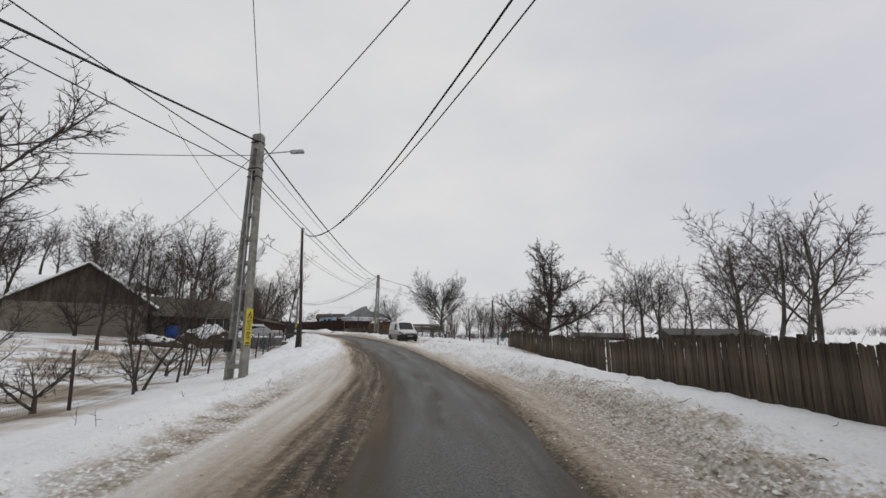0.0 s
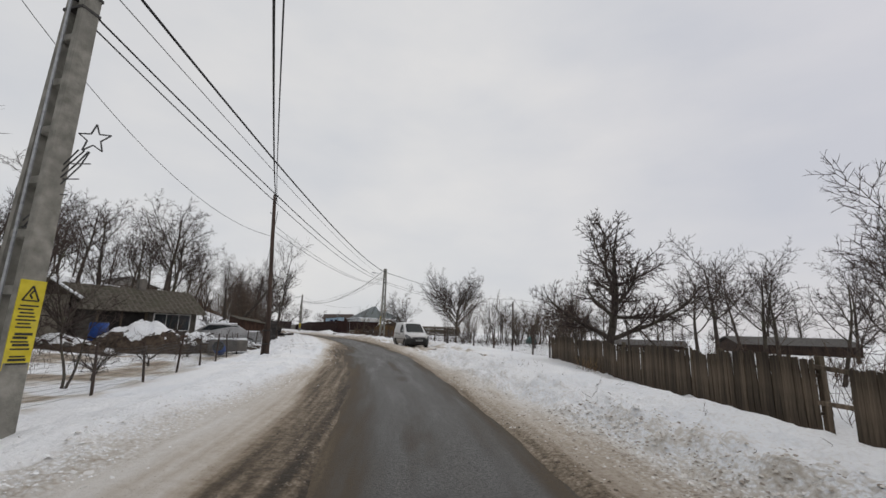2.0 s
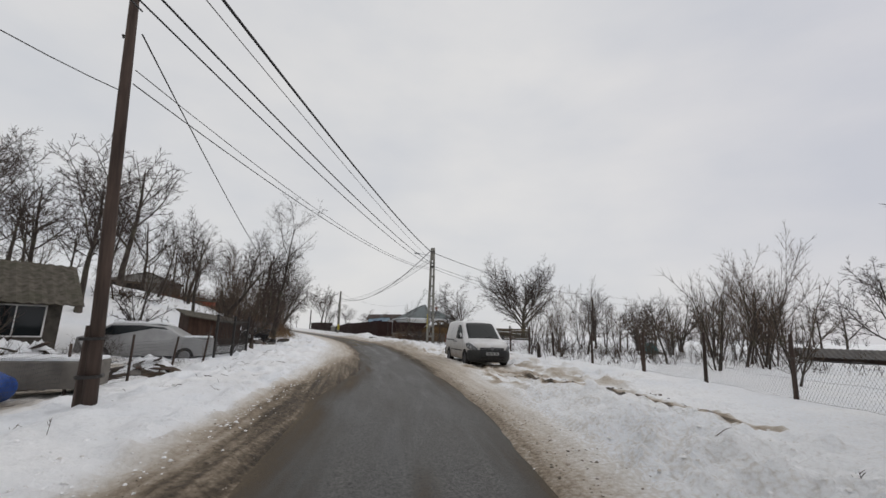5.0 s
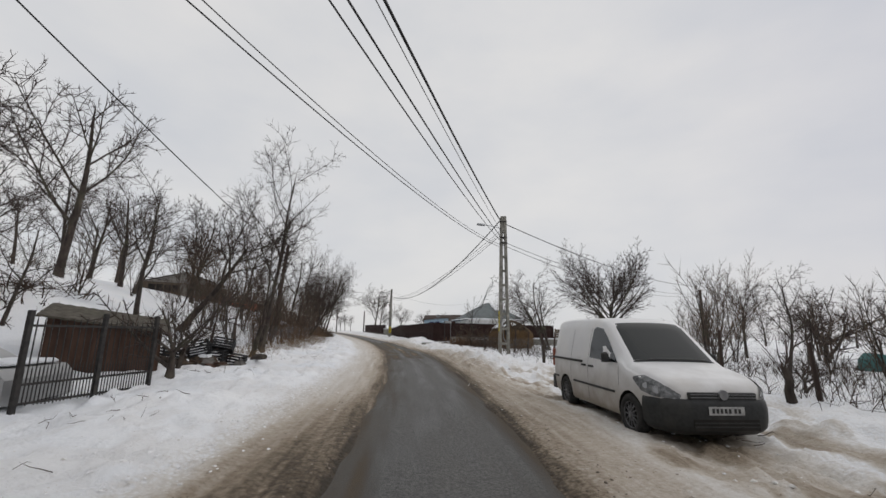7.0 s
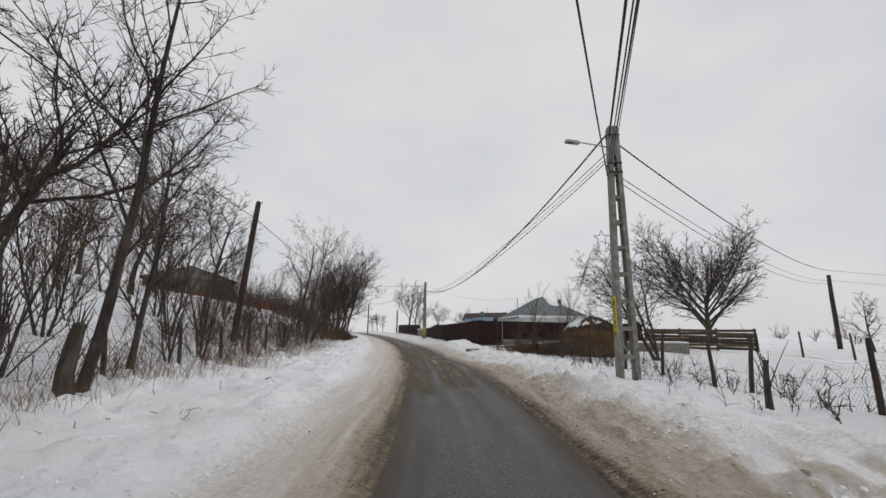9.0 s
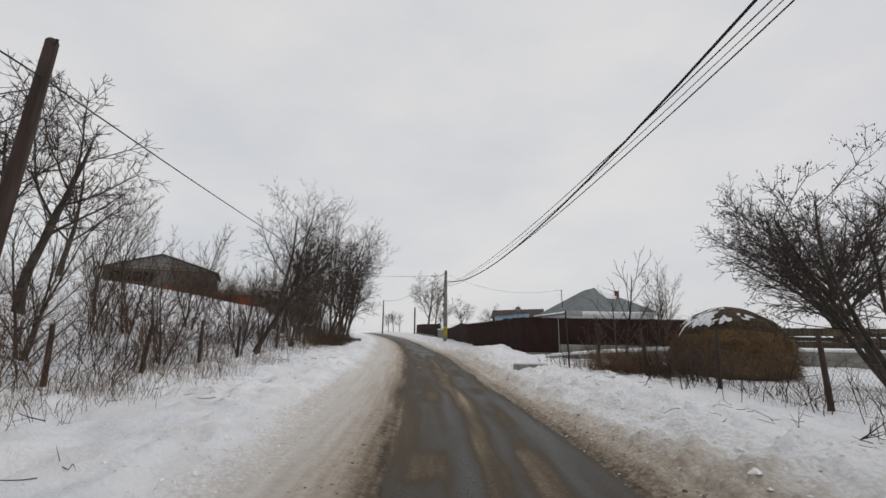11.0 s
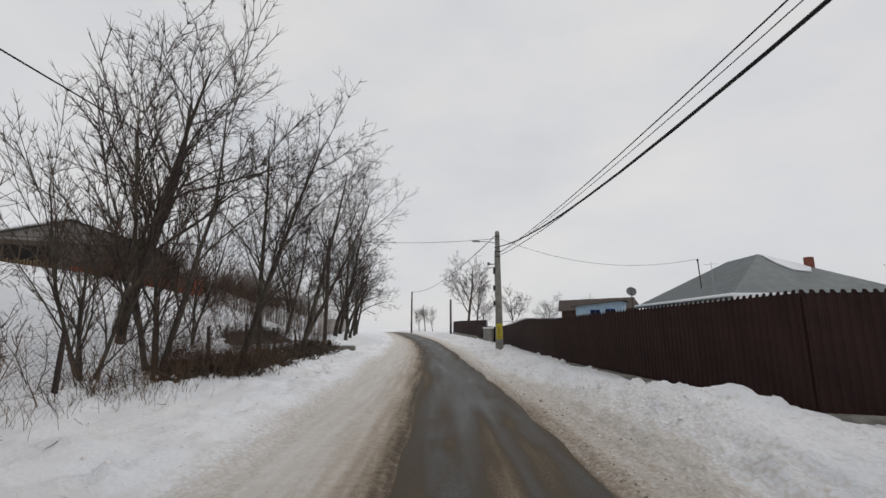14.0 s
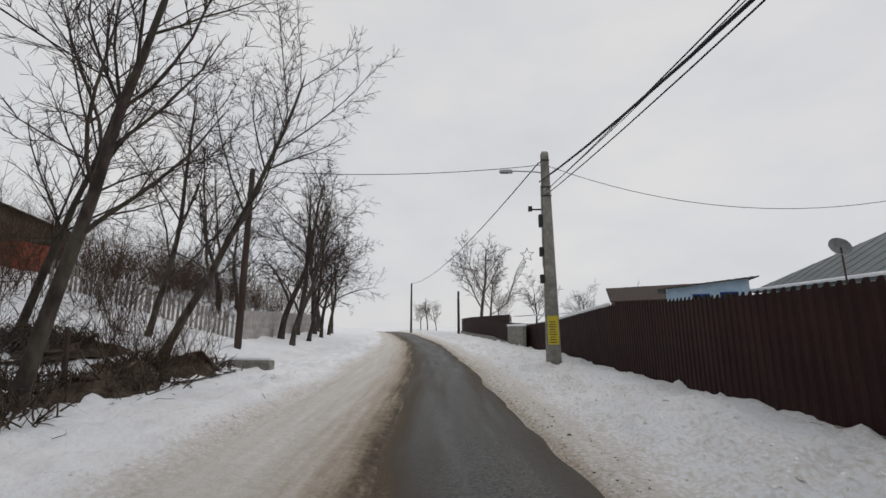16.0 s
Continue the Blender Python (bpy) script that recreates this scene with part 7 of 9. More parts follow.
def rubble_heap(x, y, turn, rx, ry, h, seed, label, name="rubble_heap", boards=10, stones=14, earth=True, snow=True):
    """A heap of earth with boards, stones and snow patches thrown on it."""
    rng = np.random.default_rng(seed)
    ob = thing(name, at(x, y, turn, -0.08), label, "heap", "yard heaps")
    n = 52
    gx, gy = np.meshgrid(np.linspace(-1.25, 1.25, n), np.linspace(-1.25, 1.25, n), indexing="ij")
    r = np.hypot(gx, gy) * (1 + 0.35 * (fbm(gx * 2 + seed, gy * 2, seed, 3) - 0.5))
    z = h * np.clip(1 - r**1.6, -0.15, 1) * (0.45 + 0.8 * fbm(gx * 3 + 9, gy * 3 + seed, seed + 3, 4) + 0.5 * fbm(gx * 9 + 4, gy * 9 + seed, seed + 4, 4))
    top = lambda u, v: float(np.interp(math.hypot(u, v), [0, 0.5, 1.0, 1.3], [h * 0.95, h * 0.68, 0.08, 0.0]))
    if earth:
        part("earth", grid_mesh("earth", np.stack([gx * rx, gy * ry, z], -1), M_EARTH), None, ob)
        if not snow:
            z = z * 0.8
        k = z + (0.045 if snow else -0.02) * (fbm(gx * 4, gy * 4, seed + 5, 3) + np.clip(z / h, 0, 1) - 1.16) * 2.6
        if snow:
            part("snow_patch", grid_mesh("snow_patch", np.stack([gx * rx, gy * ry, k], -1), M_SNOW), None, ob, "patches of snow lying on the heap")
    for i in range(boards):
        u, v = rng.normal(0, 0.45, 2)
        L, w = rng.uniform(0.5, 1.5), rng.uniform(0.05, 0.11)
        part("board", Mesh().chamfered(-L / 2, -w, -0.015, L / 2, w, 0.015, 0.005), (M_OLD_WOOD, M_BROWN_WOOD, M_POST_WOOD)[i % 3], ob,
             m=pose(u * rx, v * ry, max(0.08, top(u, v)), rng.uniform(-35, 35), rng.uniform(-28, 28), rng.uniform(0, 180)))
    ball = np.array([(1, 0, 0), (0.3, 0.9, 0), (-0.8, 0.6, 0), (-0.8, -0.6, 0), (0.3, -0.9, 0), (0.55, 0.35, 0.62), (-0.5, 0.45, 0.7), (-0.1, -0.6, 0.6), (0, 0, -0.5)])
    tri = [(0, 1, 5), (1, 6, 5), (1, 2, 6), (2, 3, 6), (3, 7, 6), (3, 4, 7), (4, 0, 7), (0, 5, 7), (5, 6, 7), (1, 0, 8), (2, 1, 8), (3, 2, 8), (4, 3, 8), (0, 4, 8)]
    for i in range(stones):
        u, v = rng.normal(0, 0.62, 2)
        c = (u * rx, v * ry, max(0.06, top(u, v)))
        part("stone", Mesh().add((ball * (1 + rng.normal(0, 0.2, ball.shape)) * rng.uniform(0.08, 0.22)).tolist(), tri), M_STONE if i % 3 else M_SNOW, ob, m=pose(*c, 0, 0, rng.uniform(0, 360)))
    return ob


rubble_heap(-14.9, 28.5, 55, 2.5, 0.95, 1.30, 1, "snow-crested heap of brown earth and boards in the yard", boards=14)
rubble_heap(-13.9, 31.2, 70, 1.9, 0.9, 1.0, 2, "long heap of dark brushwood and earth under snow", boards=12)
rubble_heap(-12.6, 33.8, 30, 1.2, 0.8, 0.55, 3, "low pile of scrap wood under snow", boards=12, stones=6)
rubble_heap(-16.2, 25.6, 20, 1.6, 0.7, 0.55, 10, "low pile of old boards and stones before the house", boards=16, stones=10)
rubble_heap(-15.2, 42.6, 60, 0.9, 0.6, 0.4, 4, "low heap of logs and earth under snow among saplings", boards=10, stones=10)


def crate(x, y, dz, rx, ry, turn, label):
    """An open slatted plastic crate."""
    ob = thing("plastic_crate", at(x, y, 0, dz) @ pose(0, 0, 0, rx, ry, turn), label, "crate", "black plastic crates")
    part("base", Mesh().box(-0.30, -0.20, 0, 0.30, 0.20, 0.02), M_CRATE, ob)
    for sx, sy in ((-1, -1), (1, -1), (1, 1), (-1, 1)):
        part("corner_post", Mesh().chamfered(sx * 0.28 - 0.02, sy * 0.18 - 0.02, 0.02, sx * 0.28 + 0.02, sy * 0.18 + 0.02, 0.32, 0.006), M_CRATE, ob)
    for k in range(4):
        z = 0.03 + 0.08 * k
        for sy in (-1, 1):
            part("slat", Mesh().box(-0.26, sy * 0.19 - 0.008, z, 0.26, sy * 0.19 + 0.008, z + 0.045), M_CRATE, ob)
        for sx in (-1, 1):
            part("slat", Mesh().box(sx * 0.29 - 0.008, -0.16, z, sx * 0.29 + 0.008, 0.16, z + 0.045), M_CRATE, ob)
    return ob


for cx, cy, cz, a, b, c in ((-15.0, 42.9, 0.02, 0, 3, 25), (-15.25, 42.55, 0.30, 20, -12, 60), (-14.75, 43.4, 0.0, 4, 8, 10), (-14.95, 43.1, 0.34, -24, 10, 35), (-15.75, 42.0, 0.05, 0, 12, 80)):
    crate(cx, cy, cz, a, b, c, "black slatted plastic crate thrown on a heap in the snow")
for sd, x, y, k in ((5, -15.3, 41.9, 1.0), (8, -14.5, 43.9, 0.7)):
    log = Mesh().tube([(0, 0, 0.1), (0.35 * k, 0.1, 0.18), (1.3 * k, 0.2, 0.22)], [0.09, 0.10, 0.075], 9)
    solid("log", log, M_BARK, at(x, y, 40 * sd, 0.0), "sawn dark log lying in the snow", "log", "cut logs")
rubble_heap(-17.2, 26.2, 20, 1.4, 0.8, 0.5, 8, "low heap of stones beside the house", boards=4, stones=14)
rubble_heap(8.7, 58.7, 20, 1.1, 0.8, 0.3, 9, "low heap of earth in the field", boards=2, stones=3)
solid("plastic_cover", Mesh().extrude([(-0.5, 0), (-0.4, 0.5), (-0.1, 0.8), (0.25, 0.74), (0.5, 0.35), (0.55, 0)], 0.7), M_TEAL, at(8.2, 57.6, 15), "teal plastic cover over a garden frame", "cover")


for k, (s_, d_, rx, ry, hh) in enumerate(((80.6, -5.9, 1.6, 0.45, 0.40), (83.4, -5.7, 1.7, 0.5, 0.45), (86.4, -5.7, 1.7, 0.5, 0.55), (89.4, -5.6, 1.7, 0.6, 0.70), (91.6, -5.6, 1.0, 0.6, 0.80), (88.0, -8.0, 1.6, 0.7, 0.7), (91.0, -7.8, 1.4, 0.7, 0.7))):
    rubble_heap(*place(s_, d_), 124, rx, ry, 0.45 * hh, 20 + k, "low heap of dark cut brushwood on the bank", name="brushwood_heap", boards=4, stones=0, snow=False)


def stump(x, y, h, lean, seed, label, thick=1.0):
    """A lopped trunk with thin new shoots."""
    rng = np.random.default_rng(seed)
    ob = thing("tree_stump", at(x, y, 0, -0.1), label, "stump", "lopped trunks")
    tip = np.array((lean[0], lean[1], h))
    pts = [np.zeros(3), tip * 0.35 + rng.normal(0, 0.03, 3), tip * 0.7 + rng.normal(0, 0.04, 3), tip]
    part("trunk", Mesh().tube([tuple(q) for q in pts], [0.15 * thick, 0.12 * thick, 0.11 * thick, 0.085 * thick], 8), M_BARK, ob)
    sh = Mesh()
    for i in range(9):
        b = pts[0] + (tip - pts[0]) * rng.uniform(0.3, 1.0)
        d = np.array((rng.normal(0, 0.3), rng.normal(0, 0.3), 1.0)) * rng.uniform(0.4, 1.0)
        sh.tube([tuple(b), tuple(b + d * 0.5 + rng.normal(0, 0.04, 3)), tuple(b + d)], [0.012, 0.009, 0.004], 4)
    part("shoot", sh, M_TWIG, ob, "thin upright shoots")
    return ob


stump(-15.6, 45.0, 1.25, (0.30, 0.1), 1, "dark lopped trunk leaning beside the brush", 0.7)
stump(-14.9, 41.6, 0.8, (0.22, 0.05), 2, "short dark lopped trunk in the snow", 0.5)
stump(-16.3, 46.3, 1.1, (0.2, -0.05), 3, "short lopped trunk among brush")
stump(-4.9, 49.6, 0.95, (0.03, 0.02), 7, "brown lopped trunk with shoots in the wire fence", 0.85)
stump(-6.3, 52.6, 1.0, (0.03, 0.0), 11, "short dark stump by the wire fence", 0.5)
stump(-0.8, 43.0, 0.75, (-0.08, 0.0), 4, "short broken trunk by the wire fence", 0.7)


def parked_car(x, y, z, turn, label):
    """An estate car under snow."""
    ob = thing("parked_car", pose(x, y, z, 0, 0, turn), label, "car")
    prof = [(-2.1, 0.35), (-2.1, 0.75), (-1.95, 0.92), (-1.2, 0.98), (-0.55, 1.38), (0.2, 1.45), (1.2, 1.42), (1.85, 1.0), (2.1, 0.92), (2.15, 0.4), (1.7, 0.3), (-1.7, 0.3)]
    b = Mesh()
    v = []
    for yy, k in ((-0.82, 0.96), (-0.70, 1.0), (0.70, 1.0), (0.82, 0.96)):
        v += [(px, yy if pz < 1.0 else yy * 0.86, pz * (k if pz > 1 else 1)) for px, pz in prof]
    n = len(prof)
    b.add(v, [(n * i + j, n * i + (j + 1) % n, n * i + n + (j + 1) % n, n * i + n + j) for i in range(3) for j in range(n)] + [tuple(range(n)), tuple(range(4 * n - 1, 3 * n - 1, -1))])
    part("body", b, M_SILVER_CAR, ob)
    for sy in (-1, 1):
        g = Mesh().add([(px, sy * 0.735, pz) for px, pz in ((-1.05, 1.0), (-0.5, 1.32), (0.25, 1.38), (1.15, 1.35), (1.6, 1.02))], [(0, 1, 2, 3, 4)])
        part("side_window", g, M_GLASS, ob)
        for wx in (-1.3, 1.35):
            wheel = Mesh().tube([(wx, sy * 0.66, 0.3), (wx, sy * 0.84, 0.3)], [0.3, 0.3], 18)
            part("wheel", wheel, M_TYRE, ob)
            part("hub", Mesh().tube([(wx, sy * 0.84, 0.3), (wx, sy * 0.855, 0.3)], [0.19, 0.17], 12), M_ALU, ob)
    sn = Mesh().chamfered(-0.5, -0.6, 1.43, 1.2, 0.6, 1.52, 0.05).chamfered(-1.95, -0.62, 0.96, -1.15, 0.62, 1.03, 0.04)
    part("snow_cover", sn, M_SNOW, ob)
    return ob


parked_car(-15.55, 36.95, 0.55, 208, "silver estate car parked in the yard under snow")


# ---- haystack ----
def haystack(x, y, label):
    ob = thing("haystack", at(x, y, 15, -0.1), label, "haystack")
    ob.scale = (0.86, 0.86, 1.0)
    prof = [(1.85, 0.0), (1.98, 0.25), (2.02, 0.6), (1.98, 0.95), (1.92, 1.25), (1.72, 1.55), (1.4, 1.85), (0.98, 2.12), (0.5, 2.32), (0.0, 2.40)]
    n, rows = 72, 30
    zr = np.linspace(0, 1, rows)
    arc = np.linspace(0, len(prof) - 1, rows)
    R, Z = np.interp(arc, range(len(prof)), [q[0] for q in prof]), np.interp(arc, range(len(prof)), [q[1] for q in prof])
    A = np.linspace(0, 2 * math.pi, n + 1)
    RR, AA = np.meshgrid(R, A, indexing="ij")
    ZZ = np.broadcast_to(Z[:, None], RR.shape)
    wrap = np.minimum(AA, 2 * math.pi - AA)
    lump = 0.42 * (fbm(wrap * 2.2, ZZ * 1.4, 5, 4) - 0.5) + 0.26 * (fbm(wrap * 9, ZZ * 4, 6, 3) - 0.5)
    K = (RR + lump * np.clip(RR, 0, 1)) 
    part("hay_body", grid_mesh("hay_body", np.stack([K * 1.12 * np.cos(AA), K * np.sin(AA), ZZ], -1), M_HAY), None, ob)
    up = np.clip((ZZ - 1.25 - 0.5 * (fbm(wrap * 1.8, ZZ * 0.6, 9, 3) - 0.4)) / 0.4, 0, 1)
    T = K - 0.06 + 0.11 * up
    part("thatch", grid_mesh("thatch", np.stack([T * 1.12 * np.cos(AA), T * np.sin(AA), ZZ - 0.06 + 0.10 * up], -1)[10:], M_THATCH), None, ob, "dark weathered top layer")
    rng = random.Random(8)
    straw = Mesh()
    for i in range(2600):
        a, z = rng.uniform(0, 6.283), 2.2 * rng.random() ** 1.3
        r = float(np.interp(z, [p[1] for p in prof], [p[0] for p in prof]))
        p = Vector((r * 1.1 * math.cos(a), r * math.sin(a), z))
        straw.tube([p, p + Vector((rng.uniform(-0.18, 0.18) + 0.17 * math.cos(a), rng.uniform(-0.18, 0.18) + 0.17 * math.sin(a), rng.uniform(-0.38, 0.12)))], [0.008, 0.004], 3, cap=False)
    part("loose_straw", straw, M_HAY, ob)
    sn = Mesh()
    spots = [(-1.25 + rng.gauss(0, 0.42), -0.75 + rng.gauss(0, 0.42), rng.uniform(0.08, 0.27), rng.uniform(0.06, 0.18)) for _ in range(34)]
    for cx, cy, rx, ry in [q for q in spots if math.hypot(q[0] / 1.12, q[1]) < 1.62]:
        pts = []
        for j in range(14):
            a = 2 * math.pi * j / 14
            k = 1 + 0.35 * math.sin(3 * a + cx * 5) + 0.2 * math.sin(5 * a + cy * 9)
            px, py = cx + rx * k * math.cos(a), cy + ry * k * math.sin(a)
            rr_ = math.hypot(px / 1.12, py)
            pz = float(np.interp(-rr_, [-p[0] for p in prof[4:]], [p[1] for p in prof[4:]]))
            pts.append((px, py, pz + 0.075))
        sn.add(pts + [(cx, cy, sum(p[2] for p in pts) / 14 + 0.03)], [(j, (j + 1) % 14, 14) for j in range(14)])
    part("snow_patch", sn, M_SNOW, ob, "thin snow patches", True)
    return ob


haystack(-10.65, 70.6, "brown weathered haystack with snow patches behind a wire fence")

# grey panel fence and slat fence beyond the left culvert
fence_l = thing("panel_fence", pose(*place(98.5, -7.4), 1.60), "pale grey concrete panel fence among trees", "fence")
px0, py0 = place(98.5, -7.4)
for i in range(7):
    ax, ay = place(98.5 + 2.05 * i, -7.4 - 0.05 * i)
    part("panel", Mesh().chamfered(0, 0, -0.3, 2.0, 0.07, 1.55, 0.01), M_PANEL, fence_l, m=pose(ax - px0, ay - py0, 0.03 * i, 0, 0, 124 - 0.5 * i))
sx0, sy0 = -46.4, 81.6
ex0, ey0 = place(98.6, -7.5)
slat_f = thing("slat_fence", pose(sx0, sy0, 3.6), "pale grey picket fence stepping down the slope", "fence")
slat_me = Mesh().chamfered(0, 0, -0.3, 0.09, 0.02, 1.25, 0.008).data("slat", M_PICKET)
run = math.hypot(ex0 - sx0, ey0 - sy0)
turn = math.degrees(math.atan2(ey0 - sy0, ex0 - sx0))
rp = random.Random(5)
for i in range(int(run / 0.155)):
    k = i * 0.155 / run
    part("slat", slat_me, None, slat_f, m=pose((ex0 - sx0) * k, (ey0 - sy0) * k, -1.95 * k + rp.uniform(-0.03, 0.03), 0, rp.uniform(-2, 2), turn))
for zr in (0.25, 0.95):
    part("rail", Mesh().tube([(0, 0.0, zr), (ex0 - sx0, ey0 - sy0, zr - 1.95)], [0.025, 0.025], 4), M_PICKET, slat_f)


# ---- bare trees and brush ----
def fast_tubes(paths, sides):
    """Many thin tapered bars as one mesh; each path is (points, radii) and ends in a point."""
    vs, fs, k = [], [], 0
    ang = np.arange(sides) * 2 * np.pi / sides
    ca, sa = np.cos(ang), np.sin(ang)
    for pts, rad in paths:
        p = np.asarray(pts, float)
        n = len(p)
        d = np.gradient(p, axis=0)
        d /= np.linalg.norm(d, axis=1)[:, None] + 1e-9
        ref = np.array((0.3, 0.9, 0.2)) if abs(d[0, 2]) > 0.7 else np.array((0, 0, 1.0))
        a = np.cross(d, ref)
        a /= np.linalg.norm(a, axis=1)[:, None] + 1e-9
        b = np.cross(d, a)
        r = np.asarray(rad)[:-1, None, None]
        ring = p[:-1, None, :] + r * (a[:-1, None, :] * ca[None, :, None] + b[:-1, None, :] * sa[None, :, None])
        vs.append(ring.reshape(-1, 3))
        vs.append(p[-1:])
        for i in range(n - 2):
            for j in range(sides):
                q, w = k + i * sides + j, k + i * sides + (j + 1) % sides
                fs.append((q, w, w + sides, q + sides))
        tip = k + (n - 1) * sides
        for j in range(sides):
            q, w = k + (n - 2) * sides + j, k + (n - 2) * sides + (j + 1) % sides
            fs.append((q, w, tip))
        k = tip + 1
    return np.concatenate(vs), fs


def bars_mesh(name, groups, mat):
    """A mesh of tapered bars; groups are (paths, sides)."""
    V, F, k = [], [], 0
    for paths, sides in groups:
        if not paths:
            continue
        v, f = fast_tubes(paths, sides)
        V.append(v)
        F += [tuple(i + k for i in q) for q in f]
        k += len(v)
    me = bpy.data.meshes.new(name)
    me.from_pydata(np.concatenate(V).tolist(), [], F)
    me.polygons.foreach_set("use_smooth", [True] * len(me.polygons))
    me.materials.append(mat)
    return me


def grow(rng, start, way, length, radius, level, kind, out):
    """A limb and, from it, smaller ones. out[level] collects (points, radii)."""
    last = level == len(kind["count"])
    n = 1 if last else max(3, int(length / kind["seg"][level]))
    p, d = np.array(start, float), np.array(way, float)
    pts, dirs = [p.copy()], [d.copy()]
    for i in range(n):
        d = d + rng.normal(0, kind["bend"][level], 3) + np.array((0, 0, kind["rise"][level]))
        d /= np.linalg.norm(d)
        p = p + d * length / n
        pts.append(p.copy())
        dirs.append(d.copy())
    r1 = max(kind["thin"] * 0.9, radius * (0.22 if not last else 0.6))
    rad = [radius + (r1 - radius) * i / n for i in range(n)] + [0.0]
    out[min(level, 4)].append((pts, rad))
    if last:
        return
    lo, hi = kind["from"][level], 1.0
    count = kind["count"][level]
    count = max(1, int(round(count * rng.uniform(0.8, 1.2) * (1.0 if level == 0 else min(1.3, length / kind["ref"][level])))))
    roll = rng.uniform(0, 6.28)
    for i in range(count):
        f = lo + (hi - lo) * (i + rng.uniform(0.1, 0.9)) / count
        k = min(n, max(0, int(f * n)))
        base, dd = pts[k], dirs[k]
        roll += 2.4 + rng.normal(0, 0.4)
        ref = np.array((0, 0, 1.0)) if abs(dd[2]) < 0.9 else np.array((1.0, 0, 0))
        a = np.cross(dd, ref)
        a /= np.linalg.norm(a)
        b = np.cross(dd, a)
        spread = radians(kind["angle"][level] * rng.uniform(0.75, 1.25))
        w = dd * math.cos(spread) + (a * math.cos(roll) + b * math.sin(roll)) * math.sin(spread)
        ln = kind["ratio"][level] * length * rng.uniform(0.7, 1.15) * (1.05 - kind["taper"][level] * f)
        rr = max(kind["thin"], (rad[min(k, n - 1)]) * kind["rratio"][level])
        grow(rng, base, w, ln, rr, level + 1, kind, out)


BASE = {
    "count": (8, 7, 6, 5), "from": (0.28, 0.25, 0.2, 0.15), "angle": (48, 45, 42, 40), "ratio": (0.62, 0.58, 0.55, 0.5), "taper": (0.45, 0.45, 0.4, 0.4),
    "bend": (0.05, 0.09, 0.12, 0.14, 0.15), "rise": (0.02, 0.05, 0.05, 0.04, 0.03), "seg": (0.5, 0.45, 0.35, 0.3, 0.5), "rratio": (0.52, 0.52, 0.55, 0.7), "ref": (6, 3.0, 1.6, 0.8), "thin": 0.009,
}


def kind_of(**k):
    return {**BASE, **k}


